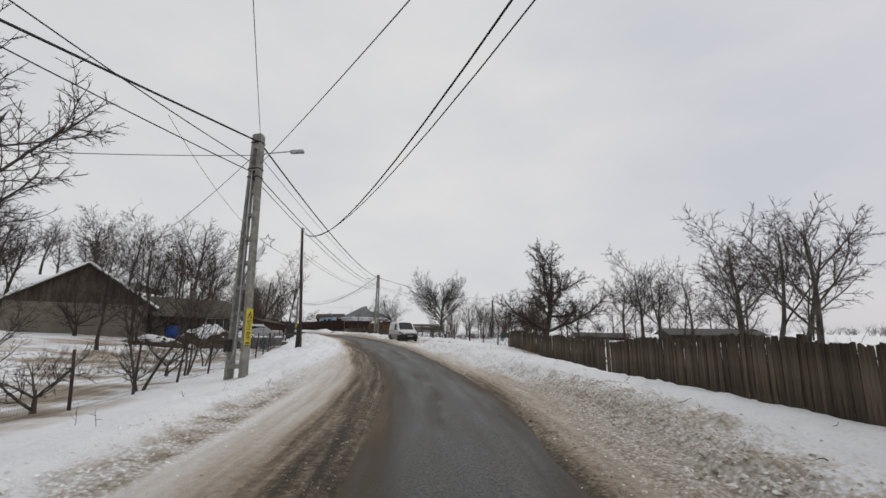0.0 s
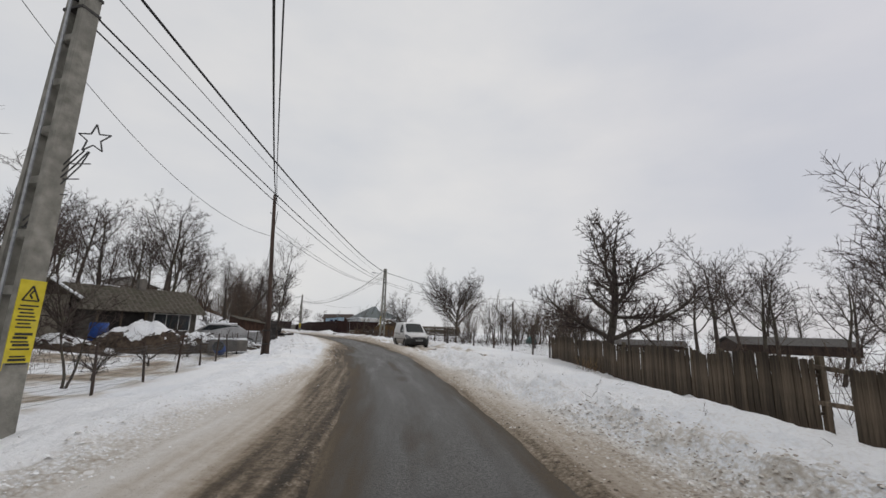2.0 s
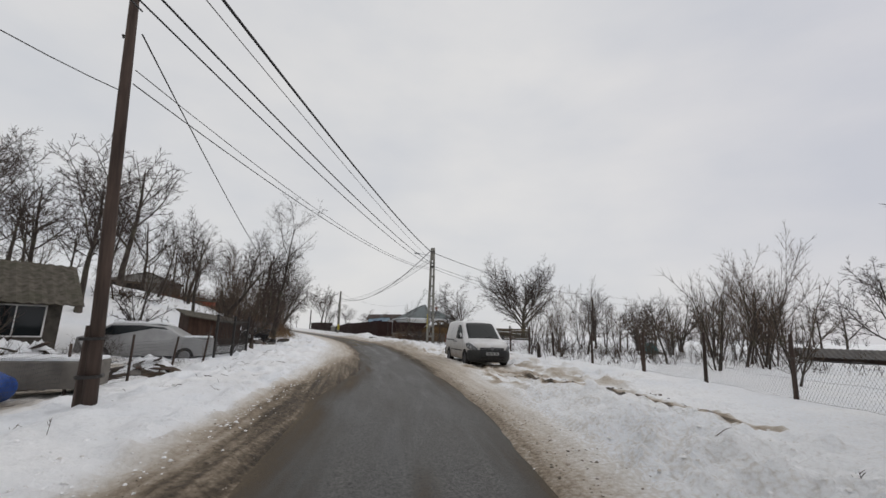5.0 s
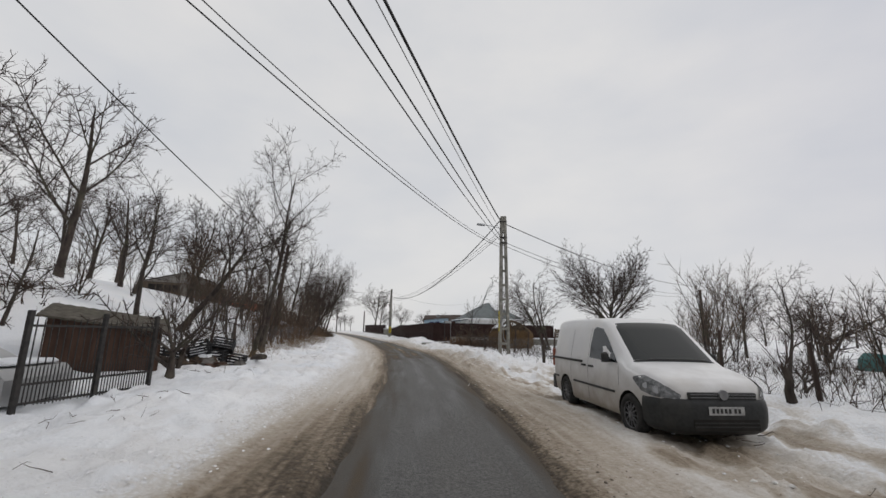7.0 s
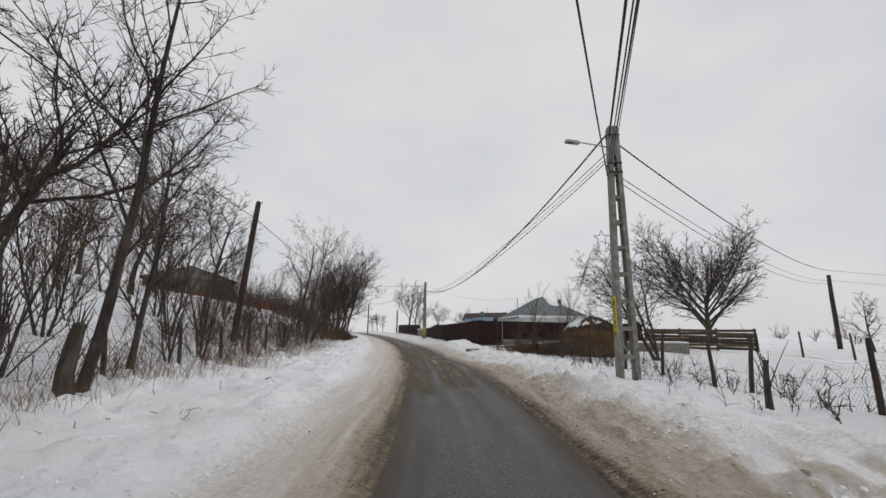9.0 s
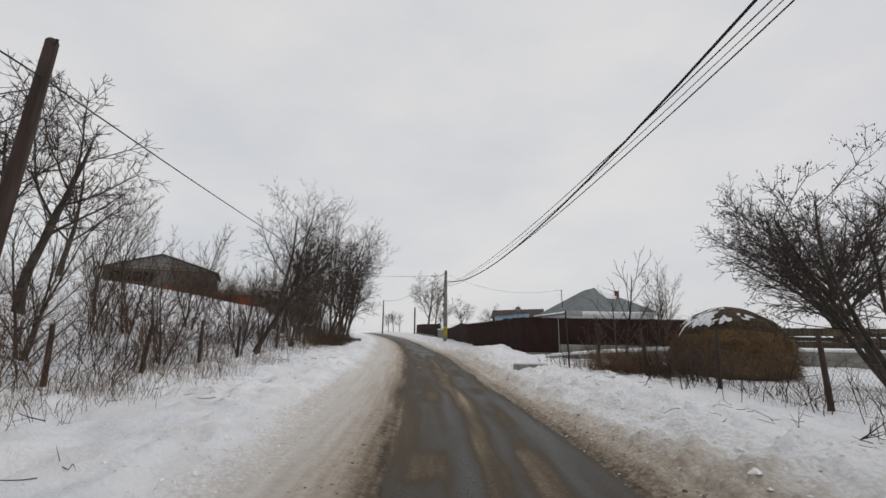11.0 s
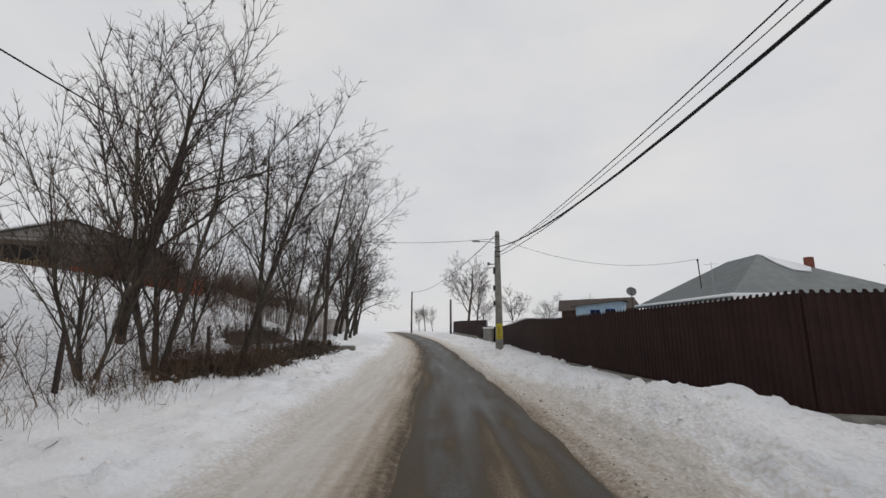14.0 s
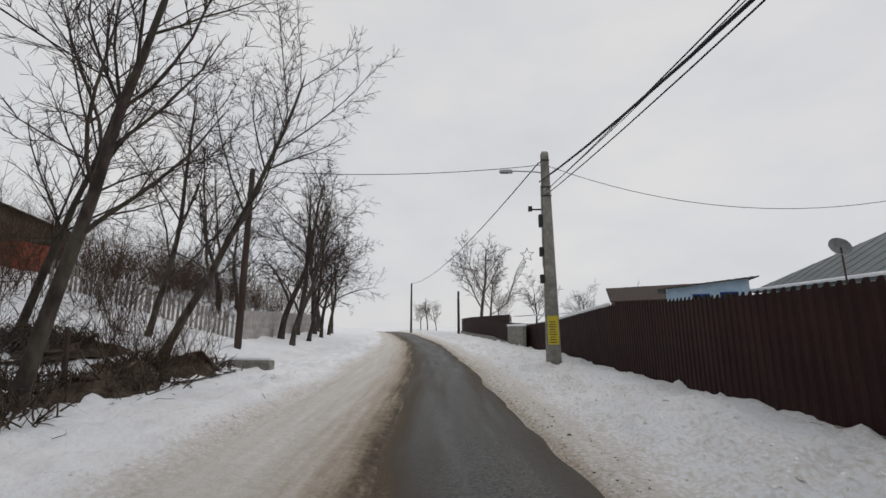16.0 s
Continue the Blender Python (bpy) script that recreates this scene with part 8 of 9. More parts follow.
KINDS = {
    # broad orchard tree: a short stem, long spreading limbs, stubby spurs
    "orchard": (kind_of(count=(7, 10, 9, 6), angle=(50, 46, 48, 52), ratio=(2.1, 0.52, 0.46, 0.36), taper=(0.2, 0.4, 0.4, 0.4), bend=(0.04, 0.11, 0.15, 0.15, 0.12), rise=(0.0, 0.06, 0.07, 0.07, 0.06),
                         rratio=(0.62, 0.5, 0.55, 0.7), ref=(2, 4.0, 2.0, 0.9), thin=0.011, **{"from": (0.62, 0.18, 0.15, 0.1)}), 1.9, 0.19),
    # old fruit tree with a leader, level limbs and crowded upright spurs
    "apple": (kind_of(count=(12, 12, 11, 7), angle=(62, 48, 50, 55), ratio=(0.72, 0.48, 0.42, 0.34), taper=(0.42, 0.4, 0.4, 0.4), bend=(0.07, 0.12, 0.15, 0.16, 0.12), rise=(0.02, 0.05, 0.08, 0.09, 0.08),
                       seg=(0.5, 0.4, 0.3, 0.25, 0.5), rratio=(0.66, 0.5, 0.55, 0.7), ref=(6, 3.0, 1.5, 0.6), thin=0.011, **{"from": (0.22, 0.2, 0.12, 0.08)}), 6.0, 0.22),
    # great round crown fanning out from a short stem
    "fan": (kind_of(count=(20, 14, 9, 6), angle=(44, 36, 36, 38), ratio=(1.72, 0.44, 0.44, 0.42), taper=(0.1, 0.45, 0.4, 0.4), bend=(0.02, 0.05, 0.08, 0.10, 0.12), rise=(0.0, 0.02, 0.03, 0.02, 0.0),
                    seg=(0.6, 0.8, 0.6, 0.5, 0.5), rratio=(0.5, 0.42, 0.5, 0.65), ref=(4, 8.0, 3.4, 1.5), thin=0.016, **{"from": (0.34, 0.22, 0.15, 0.1)}), 5.2, 0.36),
    # straight roadside tree with rising, curving branches
    "ash": (kind_of(count=(13, 9, 8, 5), angle=(38, 38, 40, 42), ratio=(0.50, 0.52, 0.48, 0.45), taper=(0.35, 0.4, 0.4, 0.4), bend=(0.04, 0.09, 0.12, 0.14, 0.14), rise=(0.02, 0.05, 0.05, 0.03, 0.02),
                    seg=(0.6, 0.45, 0.35, 0.3, 0.5), rratio=(0.46, 0.50, 0.52, 0.65), ref=(7, 3.2, 1.6, 0.8), thin=0.0055, **{"from": (0.30, 0.2, 0.15, 0.1)}), 7.8, 0.10),
    # trunk that leans and then forks upwards
    "fork": (kind_of(count=(7, 9, 8, 5), angle=(42, 44, 44, 46), ratio=(0.85, 0.50, 0.48, 0.42), taper=(0.2, 0.4, 0.4, 0.4), bend=(0.05, 0.12, 0.15, 0.16, 0.16), rise=(0.03, 0.12, 0.08, 0.05, 0.03),
                    rratio=(0.55, 0.5, 0.55, 0.7), ref=(5, 3.4, 1.7, 0.8), thin=0.009, **{"from": (0.62, 0.2, 0.15, 0.1)}), 4.6, 0.15),
    # tall field tree with an open, rising crown
    "walnut": (kind_of(count=(9, 9, 7, 5), angle=(46, 42, 42, 42), ratio=(0.74, 0.56, 0.50, 0.46), rise=(0.02, 0.06, 0.05, 0.03, 0.0), thin=0.010, **{"from": (0.34, 0.25, 0.2, 0.1)}), 6.4, 0.15),
    # slender tree of whips
    "whips": (kind_of(count=(11, 8, 7), angle=(26, 28, 30), ratio=(0.62, 0.5, 0.45), bend=(0.05, 0.06, 0.08, 0.1), rise=(0.03, 0.05, 0.05, 0.04), taper=(0.3, 0.4, 0.4), rratio=(0.5, 0.6, 0.7), ref=(6, 2.8, 1.3), thin=0.008, **{"from": (0.12, 0.15, 0.1)}), 6.2, 0.075),
    # distant tree with a coarser crown
    "far": (kind_of(count=(9, 7, 6), angle=(46, 42, 42), ratio=(0.74, 0.56, 0.50), taper=(0.45, 0.45, 0.4), bend=(0.05, 0.09, 0.12, 0.14), rise=(0.02, 0.06, 0.05, 0.03), seg=(1.0, 0.9, 0.7, 0.6), rratio=(0.52, 0.52, 0.6), ref=(6, 3.0, 1.4), thin=0.018, **{"from": (0.3, 0.2, 0.15)}), 6.4, 0.15),
    # a few long bare shoots from a low stem
    "shoots": (kind_of(count=(8, 4, 4), angle=(40, 34, 40), ratio=(0.62, 0.40, 0.30), taper=(0.3, 0.35, 0.4), bend=(0.05, 0.06, 0.10, 0.1), rise=(0.02, 0.07, 0.05, 0.03), seg=(0.5, 0.4, 0.3, 0.3), rratio=(0.55, 0.6, 0.6), ref=(5, 2.8, 1.2), thin=0.009, **{"from": (0.30, 0.25, 0.2)}), 5.0, 0.075),
    "sapling": (kind_of(count=(10, 8), angle=(26, 30), ratio=(0.6, 0.45), bend=(0.06, 0.08, 0.1), rise=(0.03, 0.05, 0.04), taper=(0.3, 0.4), rratio=(0.5, 0.6), ref=(6, 2.6), seg=(0.8, 0.7, 0.6), thin=0.014, **{"from": (0.12, 0.12)}), 6.2, 0.085),
    # thin leaning stems of a bank
    "bank": (kind_of(count=(7, 7, 6, 4), angle=(36, 40, 44, 44), ratio=(0.62, 0.55, 0.5, 0.45), bend=(0.06, 0.11, 0.15, 0.16, 0.16), rise=(0.03, 0.05, 0.04, 0.02, 0.0), thin=0.009, **{"from": (0.32, 0.25, 0.2, 0.1)}), 7.2, 0.10),
    "acacia": (kind_of(count=(8, 8, 7, 5), angle=(44, 46, 46, 46), ratio=(0.64, 0.56, 0.5, 0.45), bend=(0.07, 0.13, 0.16, 0.16, 0.16), rise=(0.03, 0.04, 0.04, 0.02, 0.0), thin=0.0075), 6.6, 0.125),
}


def trunk_mesh(stem, limbs):
    """A stem with its limbs grown into it, one connected mesh."""
    v, f = fast_tubes(stem, 9)
    body = len(v)
    V, F = [v], list(f)
    k = body
    for limb in limbs:
        lv, lf = fast_tubes([limb], 6)
        near = int(np.argmin(((v - lv[0]) ** 2).sum(1)))
        V.append(lv)
        F += [tuple(i + k for i in q) for q in lf]
        F.append((k, k + 1, near))
        k += len(lv)
    me = bpy.data.meshes.new("trunk")
    me.from_pydata(np.concatenate(V).tolist(), [], F)
    me.polygons.foreach_set("use_smooth", [True] * len(me.polygons))
    me.materials.append(M_BARK)
    return me


def make_tree(name, kind, seed, label, way=(0, 0, 1), stems=1, pods=0, scale=1.0, group="bare trees", category="tree", twig=None):
    """A tree of one or more stems at the origin: trunk with limbs, crown of twigs, and dry pods where it keeps them."""
    k, length, radius = KINDS[kind]
    rng = np.random.default_rng(seed)
    per_stem = []
    for s in range(stems):
        out = [[], [], [], [], []]
        per_stem.append(out)
        a = 6.28 * s / stems + rng.uniform(0, 1)
        w = np.array(way, float) + (np.array((math.cos(a), math.sin(a), 0)) * 0.22 * (stems > 1)) + rng.normal(0, 0.03, 3)
        w /= np.linalg.norm(w)
        st = np.array((math.cos(a), math.sin(a), 0)) * 0.15 * (stems > 1)
        grow(rng, st - w * 0.2, w, length * (1 if s == 0 else rng.uniform(0.7, 1.0)) * scale, radius * (1 if stems == 1 else 0.8) * scale, 0, k, out)
    # flare of the foot
    for o in per_stem:
        for pts, rad in o[0]:
            rad[0] *= 1.3
    fine = [sum((o[i] for o in per_stem), []) for i in range(5)]
    ob = thing(name, Matrix.Translation((0, 0, -500)), label, category, group)
    new_part = lambda n, me, lab="": tagged_child(n, me, ob, lab)
    for o in per_stem:
        new_part("trunk", trunk_mesh(o[0], o[1]))
    new_part("crown", bars_mesh("crown", [(fine[2], 4), (fine[3] + fine[4], 3)], twig or M_TWIG), "crown of fine bare twigs")
    if pods:
        ends = [p[-1] for p, _ in fine[3] + fine[4]]
        pick = rng.choice(len(ends), min(pods, len(ends)), replace=False)
        V, F = [], []
        for i in pick:
            for _ in range(3):
                c = ends[i] + rng.normal(0, 0.06, 3)
                a = rng.normal(0, 1, 3)
                a[2] = -abs(a[2]) - 0.8
                a /= np.linalg.norm(a)
                b = np.cross(a, rng.normal(0, 1, 3))
                b /= np.linalg.norm(b)
                n0 = len(V)
                L, W = rng.uniform(0.07, 0.13), 0.016
                V += [c, c + a * L * 0.5 + b * W, c + a * L, c + a * L * 0.5 - b * W]
                F.append((n0, n0 + 1, n0 + 2, n0 + 3))
        me = bpy.data.meshes.new("dry_pod")
        me.from_pydata([tuple(v) for v in V], [], F)
        me.materials.append(M_PODS)
        tagged_child("dry_pod", me, ob, "clusters of dry dark seed pods")
    return ob


def tagged_child(name, me, parent, label=""):
    o = new(name, me)
    o.parent = parent
    return tagged(o, label)


def set_tree(ob, x, y, turn=0.0, size=1.0, z=None, label=""):
    """Moves the first use of a tree into place, and copies it after that."""
    zz = (ground_z(x, y) if z is None else z) - 0.05
    m = Matrix.Translation((x, y, zz)) @ pose(0, 0, 0, 0, 0, turn)
    if ob.matrix_world.translation.z < -400 and ob.location.z < -400:
        ob.location, ob.rotation_euler, ob.scale = m.translation, m.to_euler(), (size, size, size)
        c = ob
    else:
        c = copy_thing(ob, m)
        c.location, c.rotation_euler, c.scale = m.translation, m.to_euler(), (size, size, size)
    if label:
        tagged(c, label)
    return c


FIELD = [make_tree("field_tree", "walnut", 11 + i, "bare grey-brown tree in the snow") for i in range(4)]
ACACIA = [make_tree("field_tree", "acacia", 31 + i, "bare crooked tree with open twigs") for i in range(3)]
WHIPS = [make_tree("young_tree", "whips", 51 + i, "slender young tree of upright whips", stems=2 + i % 2, twig=M_SHOOT) for i in range(3)]
ORCH = [make_tree("orchard_tree", "orchard", 71 + i, "small bare orchard tree in the yard", scale=0.62) for i in range(2)]

BANK = [make_tree("bank_tree", "bank", 61 + i, "bare tree of several leaning stems on the bank", way=(0.12, -0.1, 1), stems=2 + i, scale=1.1) for i in range(2)]
SAPLING = [make_tree("sapling", "sapling", 55 + i, "thin young sapling of upright shoots", stems=3, twig=M_SHOOT) for i in range(2)]
FAR = [make_tree("far_tree", "far", 81 + i, "distant bare tree on a snowy field") for i in range(3)]

# standing out singly
apple = make_tree("apple_tree", "apple", 91, "old spreading apple tree behind the board fence", way=(0.12, 0, 1))
set_tree(apple, 6.5, 27.2, 40, 1.0)
fan = make_tree("round_tree", "fan", 5, "round-crowned bare tree alone in a field")
set_tree(fan, -0.9, 93.0, 0, 1.0, z=1.7)
walnut = make_tree("walnut_tree", "walnut", 7, "large bare tree overhanging the yard", scale=1.15)
set_tree(walnut, -13.9, 11.3, 200, 1.22)
lean = make_tree("leaning_tree", "fork", 36, "crooked bare tree leaning towards the road", way=(0.56, 0.25, 0.79))
set_tree(lean, -19.6, 45.5, 0, 1.0)
pods_l = make_tree("acacia_tree", "acacia", 44, "leaning acacia with dry pods on the bank", way=(0.42, 0.12, 0.9), pods=900)
set_tree(pods_l, -26.2, 63.2, 0, 0.80)
pods_r = make_tree("acacia_tree", "acacia", 41, "bushy acacia with dry pods behind the wire fence", way=(-0.30, -0.14, 1), stems=4, pods=900, scale=0.95)
set_tree(pods_r, -7.2, 68.2, 0, 1.0)
tall = make_tree("tall_bank_tree", "ash", 57, "tall slender tree with rising branches at the roadside", way=(0.10, 0.04, 1))
set_tree(tall, -16.7, 46.7, 0, 1.0)
side_stem = make_tree("tall_bank_tree", "ash", 59, "thinner slender tree beside a taller one on the bank", way=(0.05, 0.0, 1), scale=0.72)
set_tree(side_stem, -18.0, 48.2, 40, 1.0)
big = make_tree("slope_tree", "ash", 63, "broad bare tree on the snowy slope above the road", way=(0.03, 0.02, 1), scale=1.12)
set_tree(big, -34.3, 72.1, 0, 1.0)
cluster = make_tree("stem_cluster", "whips", 66, "cluster of thin upright stems at the foot of the slope", way=(0.06, 0.03, 1), stems=3, scale=1.1)
set_tree(cluster, -31.7, 71.8, 0, 1.0)
for sd, x, y, way, k in ((76, *place(90.8, -8.6), (0.08, 0.1, 1), 0.9), (77, *place(94.2, -8.2), (0.12, 0.06, 1), 0.95), (71, -34.7, 78.4, (0.19, 0.11, 1), 1.05), (72, -32.5, 74.4, (0.28, 0.17, 1), 0.95), (73, -33.4, 75.6, (0.10, 0.06, 1), 0.95), (74, -38.8, 82.0, (0.38, 0.23, 0.9), 1.12)):
    set_tree(make_tree("bank_tree", "ash", sd, "bare dark-stemmed tree leaning over the bank", way=way, scale=k), x, y, 0, 1.0)

for i, (x, y, size) in enumerate((
        # hillside on the left
        (-26.4, 45.0, 1.28), (-27.5, 49.2, 0.7), (-23.0, 37.5, 0.8), (-30.0, 55.0, 0.95), (-35.5, 72.5, 1.3), (-33.0, 58.0, 0.8), (-38.5, 62.0, 0.9), (-45.0, 60.0, 1.0),
        (-28.0, 38.0, 0.9), (-34.0, 41.0, 1.0), (-40.0, 48.0, 1.0), (-32.0, 30.0, 0.95), (-38.0, 35.0, 1.0), (-27.0, 20.0, 0.9), (-33.0, 22.0, 1.0), (-40.0, 26.0, 1.05),
        (-48.0, 52.0, 1.0), (-52.0, 62.0, 1.0), (-46.0, 40.0, 1.1), (-55.0, 45.0, 1.1), (-21.5, 33.0, 0.7), (-20.8, 38.2, 0.95), (-27.0, 33.5, 0.9), (-25.5, 37.0, 0.9), (-29.5, 29.0, 0.9), (-22.5, 18.5, 0.8), (-18.5, 17.5, 0.75), (-15.5, 20.5, 0.6), (-20.0, 44.0, 0.8), (-30.0, 14.0, 0.9),
        # right fields
        (18.0, 39.2, 1.08), (20.5, 40.5, 1.0), (15.5, 37.0, 0.85), (13.5, 43.0, 0.65), (24.0, 42.0, 0.95), (27.0, 39.0, 0.85), (13.2, 15.5, 0.85), (14.2, 18.8, 0.9), (16.5, 24.0, 1.0), (17.0, 20.5, 0.9), (12.5, 23.0, 0.55), (18.5, 27.0, 0.8), (15.0, 30.0, 0.75),
        (11.5, 55.0, 0.62), (17.0, 60.0, 0.7), (24.0, 62.0, 0.7), (31.0, 60.0, 0.75), (38.0, 58.0, 0.8), (9.5, 66.0, 0.55), (6.5, 60.0, 0.5), (14.0, 76.0, 0.75), (22.0, 82.0, 0.8), (32.0, 78.0, 0.85), (44.0, 72.0, 0.9),
        (8.0, 84.0, 0.6), (17.0, 96.0, 0.75), (28.0, 100.0, 0.8), (42.0, 96.0, 0.9), (58.0, 88.0, 1.0), (52.0, 62.0, 0.8))):
    pool = FAR if y > 54 and x > 0 or x < -37 or x > 22 else FIELD if i % 3 != 1 else ACACIA
    set_tree(pool[i % len(pool)], x, y, (i * 137) % 360, size)

for i, (s, d, size) in enumerate(((100.8, -6.0, 1.0), (104.6, -6.2, 0.95), (108.0, -6.3, 0.95), (111.5, -6.4, 0.95), (115.0, -6.6, 0.9), (103.5, -9.0, 0.8))):
    pool = BANK if s < 99 else ACACIA
    set_tree(pool[i % len(pool)], *place(s, d), (i * 101) % 360, size)

for i, (s, d, size) in enumerate((
        (50, -6.6, 0.5), (53.0, -8.5, 0.6), (56, -6.5, 0.5), (58, -8.5, 0.7), (62, -7.5, 0.45), (64.5, -6.4, 0.4), (66.5, -8.5, 0.45), (69, -6.3, 0.45), (73, -7.0, 0.55), (75.0, -6.2, 0.5), (78.5, -6.5, 0.7), (84.5, -8.0, 0.8), (61.0, -10.5, 0.5), (68, -10.5, 0.6), (71, -9.0, 0.6),
        (74.0, 12.0, 0.6), (44.5, 9.0, 0.5), (50.0, 14.0, 0.65), (37.0, 16.0, 0.7), (40.0, 20.0, 0.7), (36.0, 12.5, 0.55), (33.0, 12.0, 0.5), (45.0, 22.0, 0.7))):
    set_tree(SAPLING[i % 2] if size < 0.56 else WHIPS[i % 3], *place(s, d), (i * 77) % 360, size)

for i, (x, y, size) in enumerate(((-7.7, 9.7, 0.62), (-8.0, 12.9, 0.5), (-8.9, 15.6, 0.62), (-10.2, 20.6, 0.5), (-11.3, 24.2, 0.45), (-17.6, 27.0, 1.3), (-12.6, 28.4, 0.42), (-13.2, 32.6, 0.5), (-13.75, 40.45, 0.95), (-17.5, 38.0, 0.8), (-9.0, 7.4, 0.6), (-16.0, 31.5, 0.8), (-15.6, 42.4, 0.5), (-20.8, 25.2, 1.2), (-16.4, 43.4, 0.55))):
    set_tree(ORCH[i % 2], x, y, (i * 91) % 360, size)

for i, (x, y, size) in enumerate(((-46.6, 114.9, 1.5), (-50.5, 125.0, 1.25), (-41.8, 118.0, 0.85), (-56.5, 122.0, 0.5), (-59.5, 124.5, 0.62), (-62.0, 126.5, 0.55), (-38.0, 121.0, 0.7), (-47.5, 121.0, 0.7))):
    set_tree(FIELD[i % 4], x, y, (i * 61) % 360, size * 0.95)
set_tree(ACACIA[1], -12.5, 94.0, 30, 0.72, z=1.5, label="bare garden tree behind the brown fence")
set_tree(FIELD[2], -33.5, 119.0, 30, 0.6, z=1.5)

for i, (x, y, size) in enumerate(((3.4, 60.5, 0.72), (8.6, 63.0, 1.25), (1.6, 61.0, 0.5), (11.8, 62.0, 1.15), (5.6, 66.0, 0.7))):
    set_tree((WHIPS[0], ORCH[0], SAPLING[1], ORCH[1], FIELD[1])[i], x, y, 70 * i, size * (1.5 if i in (1, 3) else 1.0))
shoot_tree = make_tree("young_tree", "shoots", 23, "young pale-barked tree with long sparse shoots in the thicket", twig=M_SHOOT)
set_tree(shoot_tree, -14.05, 69.2, 20, 0.74)
set_tree(shoot_tree, -14.6, 72.6, 150, 0.6)
set_tree(SAPLING[1], -15.2, 70.2, 50, 0.28)
for i in range(11):
    rr = random.Random(300 + i)
    set_tree((SAPLING + ORCH + WHIPS)[i % 7], *place(41 + 17 * rr.random(), 9.5 + 15 * rr.random()), 360 * rr.random(), rr.uniform(0.36, 0.56))

rw = random.Random(77)
for i in range(9):
    set_tree((FIELD + WHIPS)[i % 7], -27.0 - 18 * rw.random(), 36.0 + 22 * rw.random(), 360 * rw.random(), rw.uniform(0.55, 0.95))
for i, (s, d, k) in enumerate(((102.5, -7.0, 1.25), (106.0, -7.2, 1.3), (109.5, -7.0, 1.3), (113.0, -7.4, 1.25), (117.0, -7.6, 1.2), (105.0, -11.0, 1.1), (110.0, -12.0, 1.1))):
    set_tree(ACACIA[i % 3], *place(s, d), 83 * i, k)

# any pattern tree not yet placed
for o in (*FIELD, *FAR, *SAPLING, *BANK, *ACACIA, *WHIPS, *ORCH):
    if o.location.z < -400:
        set_tree(o, -60.0, 30.0 + 5 * random.random())


rs_ = random.Random(23)
for i in range(8):
    x, y = -17.0 - 9.5 * rs_.random(), 42.0 + 17.0 * rs_.random()
    if station(x, y)[1] < -6.0:
        set_tree(SAPLING[i % 2], x, y, 360 * rs_.random(), rs_.uniform(0.26, 0.46))
for i, (x, y, k) in enumerate(((-7.7, 12.7, 0.5), (-8.4, 15.9, 0.42), (-9.7, 19.2, 0.42), (-16.6, 24.2, 0.75), (-8.9, 9.8, 0.45))):
    set_tree(BANK[i % 2], x, y, 70 * i, k)
for i in range(5):
    set_tree((SAPLING + ACACIA)[i % 5], -19.0 - 9 * rs_.random(), 37.5 + 9 * rs_.random(), 360 * rs_.random(), rs_.uniform(0.3, 0.5))
for i in range(14):
    set_tree((SAPLING + ACACIA)[i % 5], 2.5 + 11 * rs_.random(), 42.0 + 13 * rs_.random(), 360 * rs_.random(), rs_.uniform(0.35, 0.6))


# ---- brush along the bank, dry grass and weeds ----
def brush(name, spots, mat, seed, stems, h, spread, forks, label, category="brush", thin=0.006):
    """Thickets of thin stems rising from many spots, one object of uncountable stems."""
    rng = np.random.default_rng(seed)
    paths = []
    for x, y, k in spots:
        z = ground_z(x, y)
        for _ in range(int(stems * k)):
            p = np.array((x + rng.normal(0, 0.35), y + rng.normal(0, 0.35), z - 0.05))
            d = np.array((rng.normal(0, spread), rng.normal(0, spread), 1.0))
            d /= np.linalg.norm(d)
            L = h * k * rng.uniform(0.45, 1.15)
            pts = [p]
            for i in range(5):
                d = d + rng.normal(0, 0.13, 3)
                d /= np.linalg.norm(d)
                pts.append(pts[-1] + d * L / 5)
            r = thin * rng.uniform(0.8, 2.2)
            paths.append((pts, [r, r * 0.9, r * 0.8, r * 0.7, r * 0.6, 0]))
            for _ in range(forks):
                j = rng.integers(1, 5)
                dd = d + rng.normal(0, 0.55, 3)
                dd /= np.linalg.norm(dd)
                q = [pts[j]]
                for i in range(3):
                    dd = dd + rng.normal(0, 0.15, 3)
                    dd /= np.linalg.norm(dd)
                    q.append(q[-1] + dd * L * rng.uniform(0.08, 0.2))
                paths.append((q, [r * 0.7, r * 0.6, r * 0.5, 0]))
    ob = new(name, bars_mesh(name, [(paths, 3)], mat))
    return tagged(ob, label, category, kind="stuff")


rng = random.Random(17)
bank = []
for i in range(95):
    s = 46 + 48 * rng.random()
    bank.append((*place(s, -5.9 - 3.2 * rng.random() - 0.4 * math.sin(s)), rng.uniform(0.6, 1.2) * (0.5 if s < 57 else 1.0)))
brush("roadside_brush", bank, M_BRUSH, 3, 9, 1.9, 0.26, 7, "tangle of bare brown brush along the bank", thin=0.004)
grass = []
for i in range(120):
    s = 47 + 22 * rng.random() if i % 2 else 47 + 40 * rng.random()
    grass.append((*place(s, -5.0 - 1.0 * rng.random()), rng.uniform(0.5, 1.1)))
for i in range(10):
    grass.append((-13.0 + 5 * rng.random(), 63.5 + 3 * rng.random(), rng.uniform(0.6, 1.0)))
brush("dry_grass", grass, M_REED, 5, 38, 0.52, 0.26, 1, "tufts of dry tan grass and reeds at the foot of the bank", "dry grass", 0.0017)
